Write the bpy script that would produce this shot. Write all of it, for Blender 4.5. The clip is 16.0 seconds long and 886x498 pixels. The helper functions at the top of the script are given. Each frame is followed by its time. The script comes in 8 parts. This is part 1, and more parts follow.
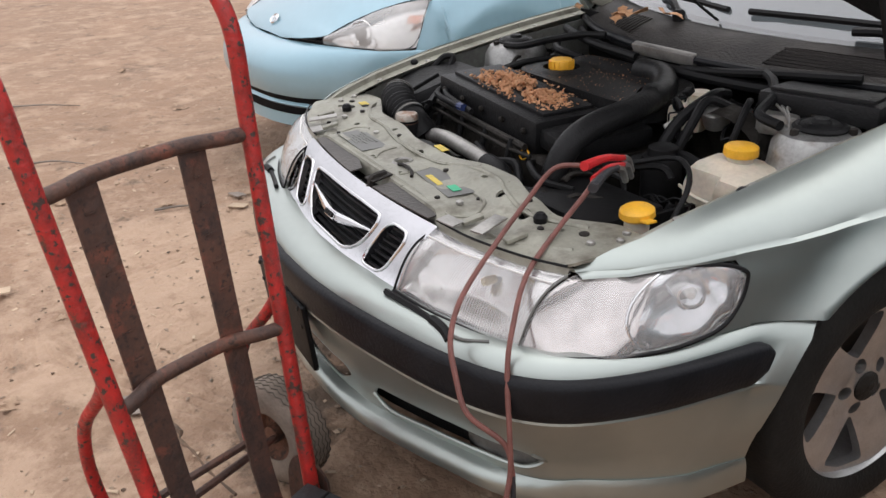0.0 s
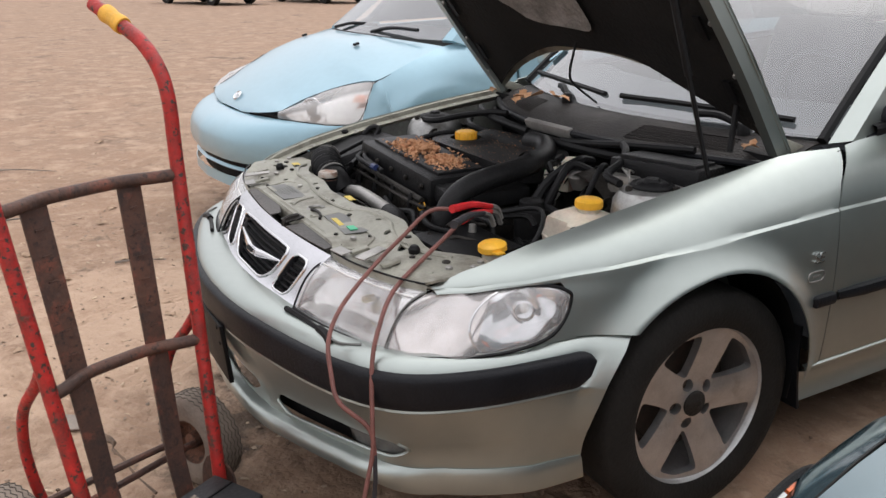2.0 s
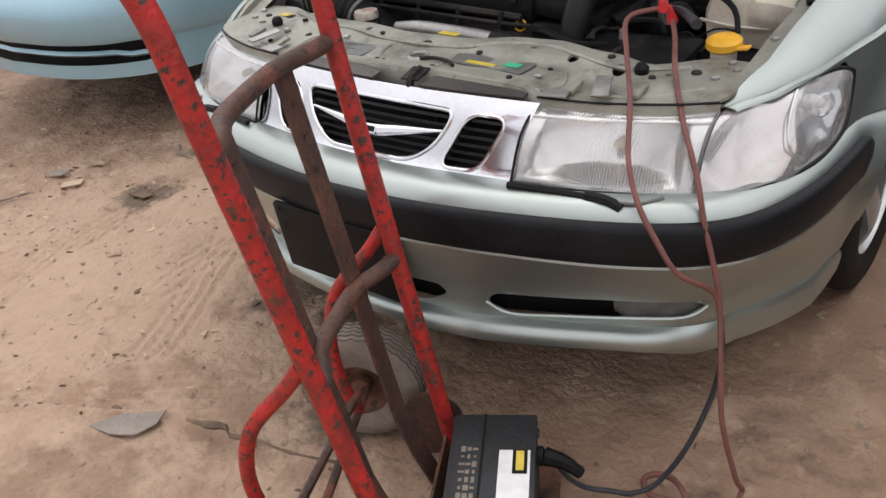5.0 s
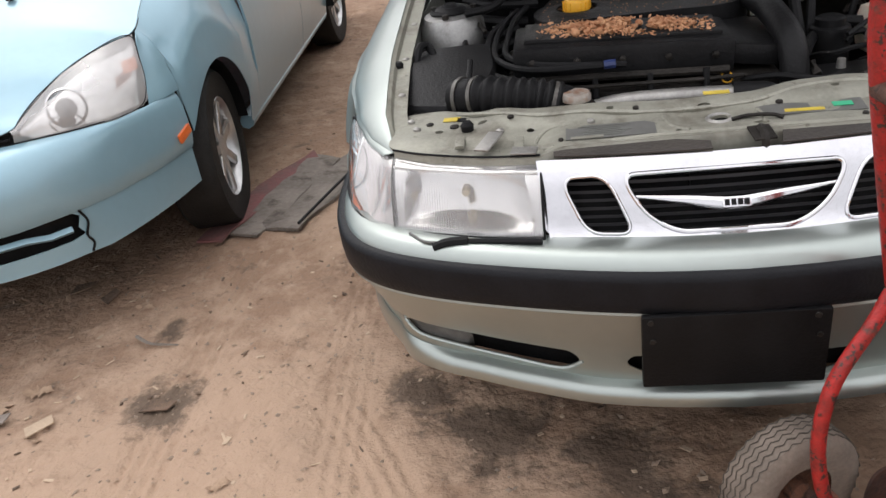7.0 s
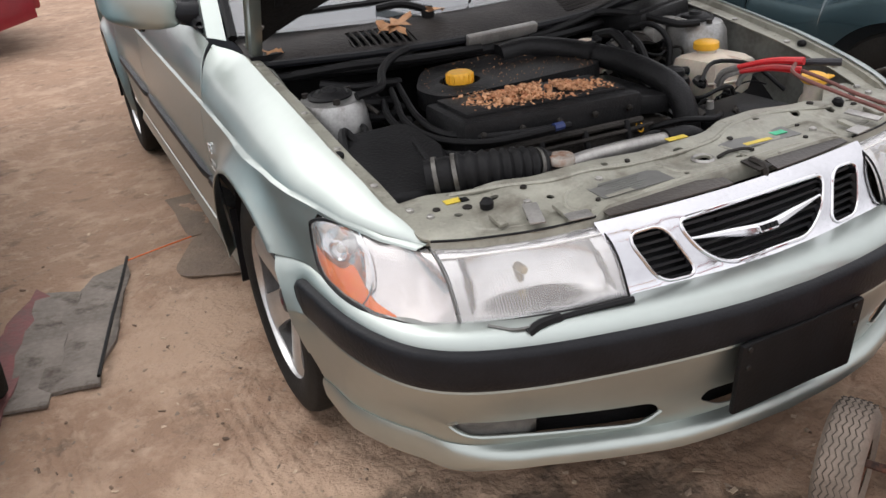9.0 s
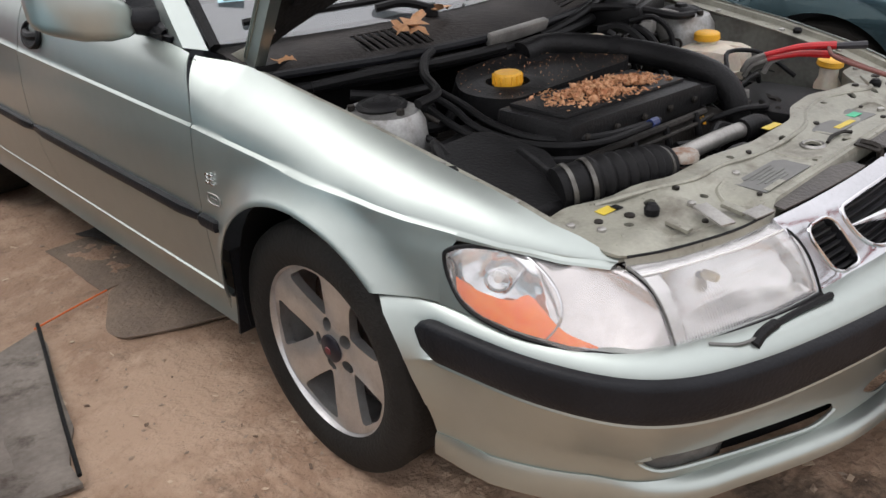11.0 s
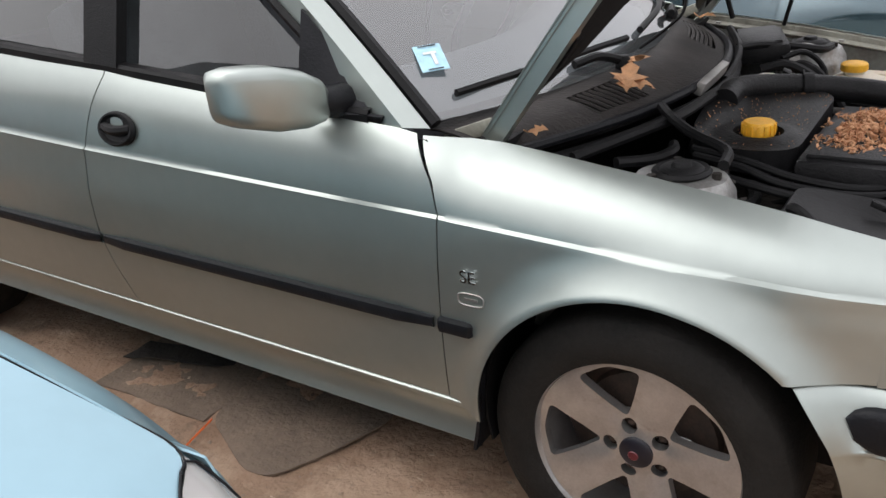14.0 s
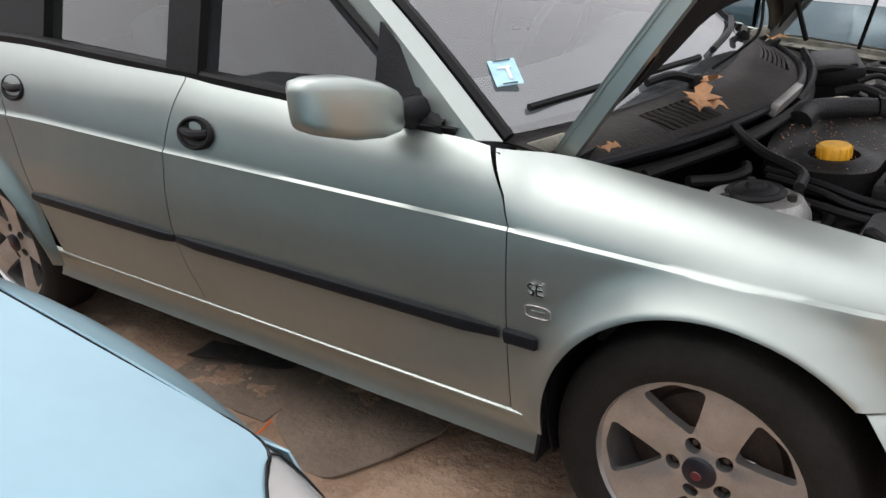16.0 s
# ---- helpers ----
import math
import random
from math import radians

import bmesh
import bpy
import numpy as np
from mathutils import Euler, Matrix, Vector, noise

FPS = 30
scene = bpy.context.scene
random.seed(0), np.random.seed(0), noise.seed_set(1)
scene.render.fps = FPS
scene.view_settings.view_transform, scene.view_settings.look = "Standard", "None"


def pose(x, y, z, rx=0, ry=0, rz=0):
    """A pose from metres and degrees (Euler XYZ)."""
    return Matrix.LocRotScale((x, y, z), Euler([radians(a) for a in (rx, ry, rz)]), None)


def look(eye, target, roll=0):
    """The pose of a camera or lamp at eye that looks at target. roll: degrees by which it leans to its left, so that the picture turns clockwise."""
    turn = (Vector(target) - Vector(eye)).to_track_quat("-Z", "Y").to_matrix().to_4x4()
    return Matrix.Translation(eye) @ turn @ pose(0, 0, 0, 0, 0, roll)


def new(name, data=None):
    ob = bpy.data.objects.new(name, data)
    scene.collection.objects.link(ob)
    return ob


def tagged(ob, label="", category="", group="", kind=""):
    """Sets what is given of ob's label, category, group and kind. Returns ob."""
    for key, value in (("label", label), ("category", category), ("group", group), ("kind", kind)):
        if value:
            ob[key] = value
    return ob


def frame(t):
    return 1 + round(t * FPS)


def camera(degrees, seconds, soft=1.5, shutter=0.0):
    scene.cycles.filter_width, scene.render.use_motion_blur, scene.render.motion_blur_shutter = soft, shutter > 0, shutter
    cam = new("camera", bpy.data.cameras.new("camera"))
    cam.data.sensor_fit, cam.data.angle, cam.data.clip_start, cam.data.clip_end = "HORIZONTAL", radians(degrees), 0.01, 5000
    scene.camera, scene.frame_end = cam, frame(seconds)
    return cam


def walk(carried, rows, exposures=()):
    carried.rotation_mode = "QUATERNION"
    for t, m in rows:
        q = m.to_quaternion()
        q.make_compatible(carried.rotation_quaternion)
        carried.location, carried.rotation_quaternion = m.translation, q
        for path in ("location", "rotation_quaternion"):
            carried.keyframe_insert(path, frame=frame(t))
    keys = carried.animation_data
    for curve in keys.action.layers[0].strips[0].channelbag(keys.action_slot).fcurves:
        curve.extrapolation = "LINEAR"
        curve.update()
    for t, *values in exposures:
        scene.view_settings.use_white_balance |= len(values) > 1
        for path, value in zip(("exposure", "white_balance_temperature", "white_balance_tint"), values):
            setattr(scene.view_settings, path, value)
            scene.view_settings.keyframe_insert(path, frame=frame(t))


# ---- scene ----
from mathutils.geometry import delaunay_2d_cdt

cam = camera(55.64, 16.0)

PATH = [
    (0, (1.686, -1.447, 1.314), (0.066, -0.623, 0.478), -2.3),
    (0.5, (1.902, -1.496, 1.307), (0.222, -0.780, 0.493), -2.2),
    (1, (2.061, -1.480, 1.304), (0.358, -0.812, 0.497), -2.2),
    (1.5, (2.098, -1.476, 1.316), (0.384, -0.759, 0.576), -1.2),
    (2, (2.107, -1.433, 1.322), (0.443, -0.530, 0.678), -0.2),
    (2.5, (2.120, -1.385, 1.320), (0.521, -0.343, 0.721), -0.3),
    (3, (2.076, -1.438, 1.310), (0.489, -0.413, 0.652), -2.1),
    (3.5, (1.918, -1.597, 1.294), (0.394, -0.570, 0.506), -4.7),
    (4, (1.704, -1.821, 1.289), (0.277, -0.729, 0.412), -5.2),
    (4.5, (1.363, -1.876, 1.253), (0.082, -0.702, 0.261), -6.0),
    (5, (1.107, -1.984, 1.259), (0.001, -0.686, 0.214), -7.1),
    (5.2, (0.984, -2.079, 1.294), (-0.036, -0.706, 0.258), -7.6),
    (7.3, (-0.494, -2.251, 1.306), (-0.727, -0.508, 0.354), -8.4),
    (7.5, (-0.634, -2.166, 1.325), (-0.798, -0.419, 0.366), -7.7),
    (8, (-0.851, -2.110, 1.322), (-0.651, -0.357, 0.381), -5.3),
    (8.5, (-1.026, -2.104, 1.350), (-0.367, -0.444, 0.450), -4.6),
    (9, (-1.195, -1.945, 1.347), (-0.449, -0.313, 0.462), -5.4),
    (9.2, (-1.273, -1.865, 1.341), (-0.526, -0.236, 0.453), -5.0),
    (11.3, (-1.732, -1.271, 1.307), (-0.426, -0.040, 0.424), -3.6),
    (11.5, (-1.799, -1.206, 1.312), (-0.426, -0.043, 0.438), -3.5),
    (12, (-1.924, -1.047, 1.328), (-0.425, -0.019, 0.494), -4.0),
    (12.5, (-1.895, -0.834, 1.326), (-0.383, 0.183, 0.504), -4.8),
    (13, (-1.907, -0.681, 1.322), (-0.418, 0.351, 0.476), -5.9),
    (13.5, (-2.004, -0.545, 1.348), (-0.483, 0.439, 0.500), -6.1),
    (14, (-2.048, -0.477, 1.352), (-0.553, 0.565, 0.529), -5.6),
    (14.5, (-2.058, -0.470, 1.346), (-0.607, 0.633, 0.522), -5.9),
    (15, (-2.044, -0.495, 1.342), (-0.540, 0.519, 0.500), -5.9),
    (15.5, (-2.043, -0.491, 1.344), (-0.509, 0.486, 0.511), -5.2),
    (16, (-2.090, -0.455, 1.358), (-0.647, 0.686, 0.575), -4.8),
]
walk(cam, [(t, look(eye, target, roll)) for t, eye, target, roll in PATH],
     [(0.0, 0.0), (3.5, 0.0), (5.0, -0.08), (5.2, -0.08), (7.3, 0.0), (8.5, 0.03), (9.0, 0.12), (9.2, 0.12), (11.3, 0.1), (16.0, 0.1)])

# ---- light ----
world = bpy.data.worlds.new("sky")
scene.world = world
world.use_nodes = True
wn = world.node_tree
sky = wn.nodes.new("ShaderNodeTexSky")
sky.sky_type, sky.sun_disc = "NISHITA", False
sky.sun_elevation, sky.sun_rotation = radians(57), radians(-31)
sky.air_density, sky.dust_density, sky.ozone_density = 1.0, 6.0, 1.0
SKY = wn.nodes["Background"]
soften = wn.nodes.new("ShaderNodeHueSaturation")
soften.inputs["Saturation"].default_value, soften.inputs["Value"].default_value = 0.25, 0.45
wn.links.new(sky.outputs[0], soften.inputs["Color"])
cloud = wn.nodes.new("ShaderNodeMix")
cloud.data_type, cloud.blend_type = "RGBA", "ADD"
cloud.inputs["Factor"].default_value = 1.0
# an overcast sky, brighter overhead than at the horizon
upward, apart, bright, veil = (wn.nodes.new("ShaderNode" + k) for k in ("TexCoord", "SeparateXYZ", "MapRange", "VectorMath"))
bright.inputs[3].default_value, bright.inputs[4].default_value = 0.5, 1.25
veil.operation, veil.inputs[0].default_value = "SCALE", (11.0, 10.8, 11.3)
wn.links.new(upward.outputs["Generated"], apart.inputs[0])
wn.links.new(apart.outputs["Z"], bright.inputs[0])
wn.links.new(bright.outputs[0], veil.inputs["Scale"])
wn.links.new(veil.outputs[0], cloud.inputs["B"])
wn.links.new(soften.outputs[0], cloud.inputs["A"])
wn.links.new(cloud.outputs["Result"], SKY.inputs[0])
SKY.inputs[1].default_value = 0.116
sun = new("sun", bpy.data.lights.new("sun", "SUN"))
sun.data.energy, sun.data.angle, sun.data.color = 0.15, radians(40), (1.0, 0.97, 0.92)
sun.matrix_world = look((-3, 5, 9), (0, 0, 0))
scene.view_settings.exposure = 0.0


# ---- materials ----
def mat(name, color, rough=0.5, metal=0.0, var=0.12, scale=8.0, bump=0.0, bscale=60.0, coat=0.0, spec=None, second=None, dirt=None):
    """A node material: base colour varied at two scales, with fine relief; second: another colour in patches."""
    m = bpy.data.materials.new(name)
    m.use_nodes = True
    nt = m.node_tree
    b = nt.nodes["Principled BSDF"]
    co = nt.nodes.new("ShaderNodeTexCoord")
    n1 = nt.nodes.new("ShaderNodeTexNoise")
    n1.inputs["Scale"].default_value, n1.inputs["Detail"].default_value = scale, 6
    nt.links.new(co.outputs["Object"], n1.inputs["Vector"])
    n2 = nt.nodes.new("ShaderNodeTexNoise")
    n2.inputs["Scale"].default_value, n2.inputs["Detail"].default_value = scale * 9, 4
    nt.links.new(co.outputs["Object"], n2.inputs["Vector"])
    add = nt.nodes.new("ShaderNodeMath")
    add.operation = "MULTIPLY_ADD"
    add.inputs[1].default_value = 0.45
    nt.links.new(n2.outputs["Fac"], add.inputs[0])
    nt.links.new(n1.outputs["Fac"], add.inputs[2])
    ramp = nt.nodes.new("ShaderNodeMapRange")
    ramp.inputs[1].default_value, ramp.inputs[2].default_value = 0.5, 0.95
    nt.links.new(add.outputs[0], ramp.inputs[0])
    mix = nt.nodes.new("ShaderNodeMix")
    mix.data_type = "RGBA"
    nt.links.new(ramp.outputs[0], mix.inputs["Factor"])
    dark = second or [c * (1 - var) for c in color]
    light = color if second else [min(1, c * (1 + var)) for c in color]
    mix.inputs["A"].default_value = (*dark, 1)
    mix.inputs["B"].default_value = (*light, 1)
    nt.links.new(mix.outputs["Result"], b.inputs["Base Color"])
    b.inputs["Roughness"].default_value, b.inputs["Metallic"].default_value = rough, metal
    rr = nt.nodes.new("ShaderNodeMapRange")
    rr.inputs[3].default_value, rr.inputs[4].default_value = max(0.02, rough * 0.85), min(1, rough * 1.15)
    nt.links.new(n1.outputs["Fac"], rr.inputs[0])
    nt.links.new(rr.outputs[0], b.inputs["Roughness"])
    b.inputs["Coat Weight"].default_value, b.inputs["Coat Roughness"].default_value = coat, 0.06
    if spec is not None:
        b.inputs["Specular IOR Level"].default_value = spec
    if bump:
        n3 = nt.nodes.new("ShaderNodeTexNoise")
        n3.inputs["Scale"].default_value, n3.inputs["Detail"].default_value = bscale, 5
        nt.links.new(co.outputs["Object"], n3.inputs["Vector"])
        bp = nt.nodes.new("ShaderNodeBump")
        bp.inputs["Strength"].default_value, bp.inputs["Distance"].default_value = min(1, bump), 0.01 * max(1, bump)
        nt.links.new(n3.outputs["Fac"], bp.inputs["Height"])
        nt.links.new(bp.outputs[0], b.inputs["Normal"])
    return m


PAINT = mat("silver_green_paint", (0.388, 0.428, 0.402), 0.375, 0.87, 0.05, 3, 0.03, 900, coat=0.4)
BLACK = mat("black_plastic", (0.008, 0.008, 0.0085), 0.5, 0, 0.3, 12, 0.15, 200, spec=0.17)
TRIM = mat("rubber_trim", (0.010, 0.0105, 0.0125), 0.42, 0, 0.25, 14, 0.15, 150, spec=0.18)
RUBBER = mat("tyre_rubber", (0.017, 0.016, 0.0145), 0.7, 0, 0.3, 9, 0.3, 120, spec=0.2)
CHROME = mat("chrome", (0.72, 0.72, 0.73), 0.12, 1.0, 0.05, 10)
BAYMETAL = mat("bay_metal", (0.30, 0.295, 0.245), 0.5, 0.25, 0.18, 14, 0.08, 90)
BLUE = mat("light_blue_paint", (0.275, 0.440, 0.515), 0.3, 0.25, 0.05, 3, coat=0.6)
TEAL = mat("teal_paint", (0.045, 0.082, 0.098), 0.20, 0.55, 0.1, 3, coat=1.0)
GROUND = mat("dirt", (0.325, 0.208, 0.137), 0.95, 0, 0.25, 1.6, 1.0, 60, second=(0.265, 0.172, 0.114))


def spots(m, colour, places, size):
    """Ragged-edged patches of another colour at given places (x, y, radius)."""
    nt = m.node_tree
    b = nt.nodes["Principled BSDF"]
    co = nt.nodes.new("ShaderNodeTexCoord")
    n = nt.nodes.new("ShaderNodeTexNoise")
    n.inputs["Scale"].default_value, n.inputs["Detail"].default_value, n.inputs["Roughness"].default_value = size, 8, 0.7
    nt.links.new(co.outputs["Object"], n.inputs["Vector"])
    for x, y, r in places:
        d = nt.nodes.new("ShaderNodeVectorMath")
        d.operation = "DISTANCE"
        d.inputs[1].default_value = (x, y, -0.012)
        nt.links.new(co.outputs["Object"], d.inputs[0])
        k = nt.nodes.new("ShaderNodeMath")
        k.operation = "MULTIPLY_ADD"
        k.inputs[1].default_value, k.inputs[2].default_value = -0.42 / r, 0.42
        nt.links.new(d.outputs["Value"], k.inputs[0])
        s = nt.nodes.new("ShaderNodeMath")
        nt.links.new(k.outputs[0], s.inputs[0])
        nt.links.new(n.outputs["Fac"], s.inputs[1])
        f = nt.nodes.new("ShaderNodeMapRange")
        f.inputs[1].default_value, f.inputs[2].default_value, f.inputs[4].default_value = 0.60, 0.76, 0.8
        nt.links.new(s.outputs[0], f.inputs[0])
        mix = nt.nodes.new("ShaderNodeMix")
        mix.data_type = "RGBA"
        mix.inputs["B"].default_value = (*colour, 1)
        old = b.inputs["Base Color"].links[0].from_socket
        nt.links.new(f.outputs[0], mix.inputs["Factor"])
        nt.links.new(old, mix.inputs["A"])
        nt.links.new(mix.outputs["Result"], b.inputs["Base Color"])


def stain(m, colour, size, low, high, seed):
    """Damp or dusty patches of another tone laid over a material."""
    nt = m.node_tree
    b = nt.nodes["Principled BSDF"]
    co = nt.nodes.new("ShaderNodeTexCoord")
    shift = nt.nodes.new("ShaderNodeMapping")
    shift.inputs["Location"].default_value = (seed, seed * 0.7, 0)
    n = nt.nodes.new("ShaderNodeTexNoise")
    n.inputs["Scale"].default_value, n.inputs["Detail"].default_value, n.inputs["Roughness"].default_value = size, 9, 0.65
    r = nt.nodes.new("ShaderNodeMapRange")
    r.inputs[1].default_value, r.inputs[2].default_value = low, high
    mix = nt.nodes.new("ShaderNodeMix")
    mix.data_type = "RGBA"
    mix.inputs["B"].default_value = (*colour, 1)
    old = b.inputs["Base Color"].links[0].from_socket
    nt.links.new(co.outputs["Object"], shift.inputs[0])
    nt.links.new(shift.outputs[0], n.inputs["Vector"])
    nt.links.new(n.outputs["Fac"], r.inputs[0])
    nt.links.new(r.outputs[0], mix.inputs["Factor"])
    nt.links.new(old, mix.inputs["A"])
    nt.links.new(mix.outputs["Result"], b.inputs["Base Color"])
    return m


ALLOY = stain(mat("alloy", (0.53, 0.525, 0.515), 0.30, 0.82, 0.14, 20), (0.30, 0.27, 0.24), 14, 0.58, 0.80, 3.0)
stain(BAYMETAL, (0.13, 0.115, 0.09), 9, 0.52, 0.70, 2.0)
stain(BAYMETAL, (0.07, 0.055, 0.04), 38, 0.63, 0.74, 7.0)
stain(GROUND, (0.075, 0.052, 0.038), 1.1, 0.60, 0.72, 3.0)
stain(GROUND, (0.43, 0.30, 0.208), 3.5, 0.50, 0.68, 11.0)
stain(GROUND, (0.43, 0.307, 0.216), 11.0, 0.55, 0.70, 17.0)
stain(GROUND, (0.12, 0.083, 0.057), 7.0, 0.57, 0.74, 5.0)
stain(GROUND, (0.13, 0.09, 0.064), 38.0, 0.65, 0.76, 23.0)
# broad pale patches put the near ground's extra brightness into its colour
spots(GROUND, (0.455, 0.32, 0.225), [(-1.1, -0.9, 1.25), (0.3, -2.0, 1.3), (-1.0, 0.5, 0.5)], 5.0)
# darker patches in the lane and along the saloon's nose
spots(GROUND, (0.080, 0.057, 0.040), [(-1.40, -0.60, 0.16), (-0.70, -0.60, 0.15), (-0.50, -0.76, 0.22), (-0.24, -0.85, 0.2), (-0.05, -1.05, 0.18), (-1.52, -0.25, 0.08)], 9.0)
GLASSY = mat("window_glass", (0.03, 0.035, 0.036), 0.05, 0, 0.1, 3)
LENS = mat("lamp_lens", (0.62, 0.63, 0.62), 0.12, 0.1, 0.1, 10)


def set_(m, **k):
    b = m.node_tree.nodes["Principled BSDF"]
    for key, v in k.items():
        b.inputs[key.replace("_", " ")].default_value = v
    return m


REFLECT = mat("reflector", (0.70, 0.71, 0.72), 0.10, 1.0, 0.08, 30)
BULB = mat("bulb", (0.75, 0.75, 0.72), 0.2, 0.3, 0.1, 30)
AMBER = set_(mat("amber", (0.95, 0.16, 0.0), 0.25, 0, 0.12, 40, second=(0.95, 0.24, 0.01)), Coat_Weight=0.5)
AMBER_DIM = mat("amber_bulb", (0.72, 0.25, 0.12), 0.3, 0.2, 0.15, 30)
BRAKE = mat("brake_iron", (0.11, 0.075, 0.058), 0.6, 0.4, 0.4, 20, second=(0.05, 0.04, 0.035))
CAPBLUE = mat("cap_blue", (0.010, 0.009, 0.015), 0.4, 0, 0.1, 20)
CAPRED = mat("cap_red", (0.12, 0.018, 0.025), 0.35, 0, 0.1, 20)
INSULATION = mat("bonnet_liner", (0.010, 0.0095, 0.009), 0.9, 0, 0.35, 10, 0.5, 90, spec=0.22)
FIBRE = mat("torn_fibre", (0.30, 0.28, 0.26), 0.95, 0, 0.3, 16, 0.8, 70, second=(0.12, 0.11, 0.10))
ENGINE = mat("engine_plastic", (0.011, 0.011, 0.0115), 0.42, 0, 0.35, 9, 0.2, 160, spec=0.18)
COWL = mat("cowl_plastic", (0.020, 0.018, 0.0175), 0.6, 0, 0.3, 8, 0.35, 140, second=(0.036, 0.031, 0.028), spec=0.22)
COVER = mat("dusty_cover", (0.045, 0.041, 0.039), 0.42, 0, 0.3, 10, 0.2, 120, second=(0.075, 0.066, 0.058), spec=0.3)
PEN = mat("pen_yellow", (0.70, 0.60, 0.22), 0.6, 0, 0.1, 40)
DULL = mat("dull_metal", (0.36, 0.35, 0.33), 0.45, 0.7, 0.25, 18)
GREASE = mat("greasy_metal", (0.028, 0.025, 0.022), 0.55, 0.3, 0.5, 16, 0.4, 60, spec=0.22)
YELLOW = mat("yellow_plastic", (0.80, 0.42, 0.03), 0.45, 0, 0.15, 25, 0.1, 120)
TANK = set_(mat("tank_plastic", (0.62, 0.55, 0.45), 0.45, 0, 0.18, 12), Subsurface_Weight=0.1)
SHELL = mat("nut_shell", (0.46, 0.20, 0.10), 0.8, 0, 0.3, 60, 0.5, 120, second=(0.62, 0.36, 0.19))
LEAF = mat("dry_leaf", (0.52, 0.28, 0.14), 0.75, 0, 0.25, 40, 0.4, 90)
LABELY = mat("yellow_label", (0.62, 0.47, 0.06), 0.5, 0, 0.1, 40)
LABELG = mat("green_label", (0.05, 0.42, 0.22), 0.5, 0, 0.1, 40)
LABELD = mat("grey_label", (0.13, 0.13, 0.122), 0.45, 0, 0.15, 60)
LABELW = mat("white_label", (0.75, 0.74, 0.72), 0.5, 0, 0.1, 40)
CLAMP = mat("red_clamp", (0.55, 0.02, 0.025), 0.4, 0, 0.2, 30)
WIRE = mat("wire_blue", (0.02, 0.035, 0.12), 0.4, 0, 0.2, 30)
GLASS = set_(mat("car_glass", (0.72, 0.78, 0.76), 0.02, 0, 0.05, 3), Transmission_Weight=0.92, IOR=1.45)


def sheet_glass(name, tint, dust, dusty=(0.72, 0.73, 0.74), shine=0.13, ribs=0.0):
    """Thin glass: see-through, mirror-like by Fresnel, under an even pale film (dust its strength, dusty its tone)."""
    m = bpy.data.materials.new(name)
    m.use_nodes = True
    nt = m.node_tree
    out = nt.nodes["Material Output"]
    nt.nodes.remove(nt.nodes["Principled BSDF"])
    clear, gloss, film = (nt.nodes.new("ShaderNodeBsdf" + k) for k in ("Transparent", "Glossy", "Diffuse"))
    clear.inputs["Color"].default_value = (*tint, 1)
    gloss.inputs["Roughness"].default_value = 0.01
    film.inputs["Color"].default_value = (*dusty, 1)
    face = nt.nodes.new("ShaderNodeLayerWeight")
    face.inputs["Blend"].default_value = 0.5
    power, fres = nt.nodes.new("ShaderNodeMath"), nt.nodes.new("ShaderNodeMath")
    power.operation, fres.operation = "POWER", "MULTIPLY_ADD"
    power.inputs[1].default_value = 3.0
    fres.inputs[1].default_value, fres.inputs[2].default_value = 0.9, shine
    nt.links.new(face.outputs["Facing"], power.inputs[0])
    nt.links.new(power.outputs[0], fres.inputs[0])
    co, n = nt.nodes.new("ShaderNodeTexCoord"), nt.nodes.new("ShaderNodeTexNoise")
    n.inputs["Scale"].default_value, n.inputs["Detail"].default_value = 5, 3
    r = nt.nodes.new("ShaderNodeMapRange")
    r.inputs[1].default_value, r.inputs[2].default_value = 0.3, 0.75
    r.inputs[3].default_value, r.inputs[4].default_value = dust * 0.6, dust * 1.5
    one, two = nt.nodes.new("ShaderNodeMixShader"), nt.nodes.new("ShaderNodeMixShader")
    nt.links.new(co.outputs["Object"], n.inputs["Vector"])
    nt.links.new(n.outputs["Fac"], r.inputs[0])
    nt.links.new(r.outputs[0], one.inputs[0])
    if ribs:
        w, k = nt.nodes.new("ShaderNodeTexWave"), nt.nodes.new("ShaderNodeMath")
        w.wave_type, w.bands_direction = "BANDS", "X"
        w.inputs["Scale"].default_value, w.inputs["Distortion"].default_value = ribs, 0.6
        k.operation, k.inputs[1].default_value = "MULTIPLY_ADD", dust * 0.7
        bp = nt.nodes.new("ShaderNodeBump")
        bp.inputs["Strength"].default_value, bp.inputs["Distance"].default_value = 0.12, 0.003
        nt.links.new(co.outputs["Object"], w.inputs["Vector"])
        nt.links.new(w.outputs["Fac"], k.inputs[0])
        nt.links.new(r.outputs[0], k.inputs[2])
        nt.links.new(k.outputs[0], one.inputs[0])
        nt.links.new(w.outputs["Fac"], bp.inputs["Height"])
        nt.links.new(bp.outputs[0], gloss.inputs["Normal"])
    nt.links.new(clear.outputs[0], one.inputs[1])
    nt.links.new(film.outputs[0], one.inputs[2])
    nt.links.new(fres.outputs[0], two.inputs[0])
    nt.links.new(one.outputs[0], two.inputs[1])
    nt.links.new(gloss.outputs[0], two.inputs[2])
    nt.links.new(two.outputs[0], out.inputs["Surface"])
    return m


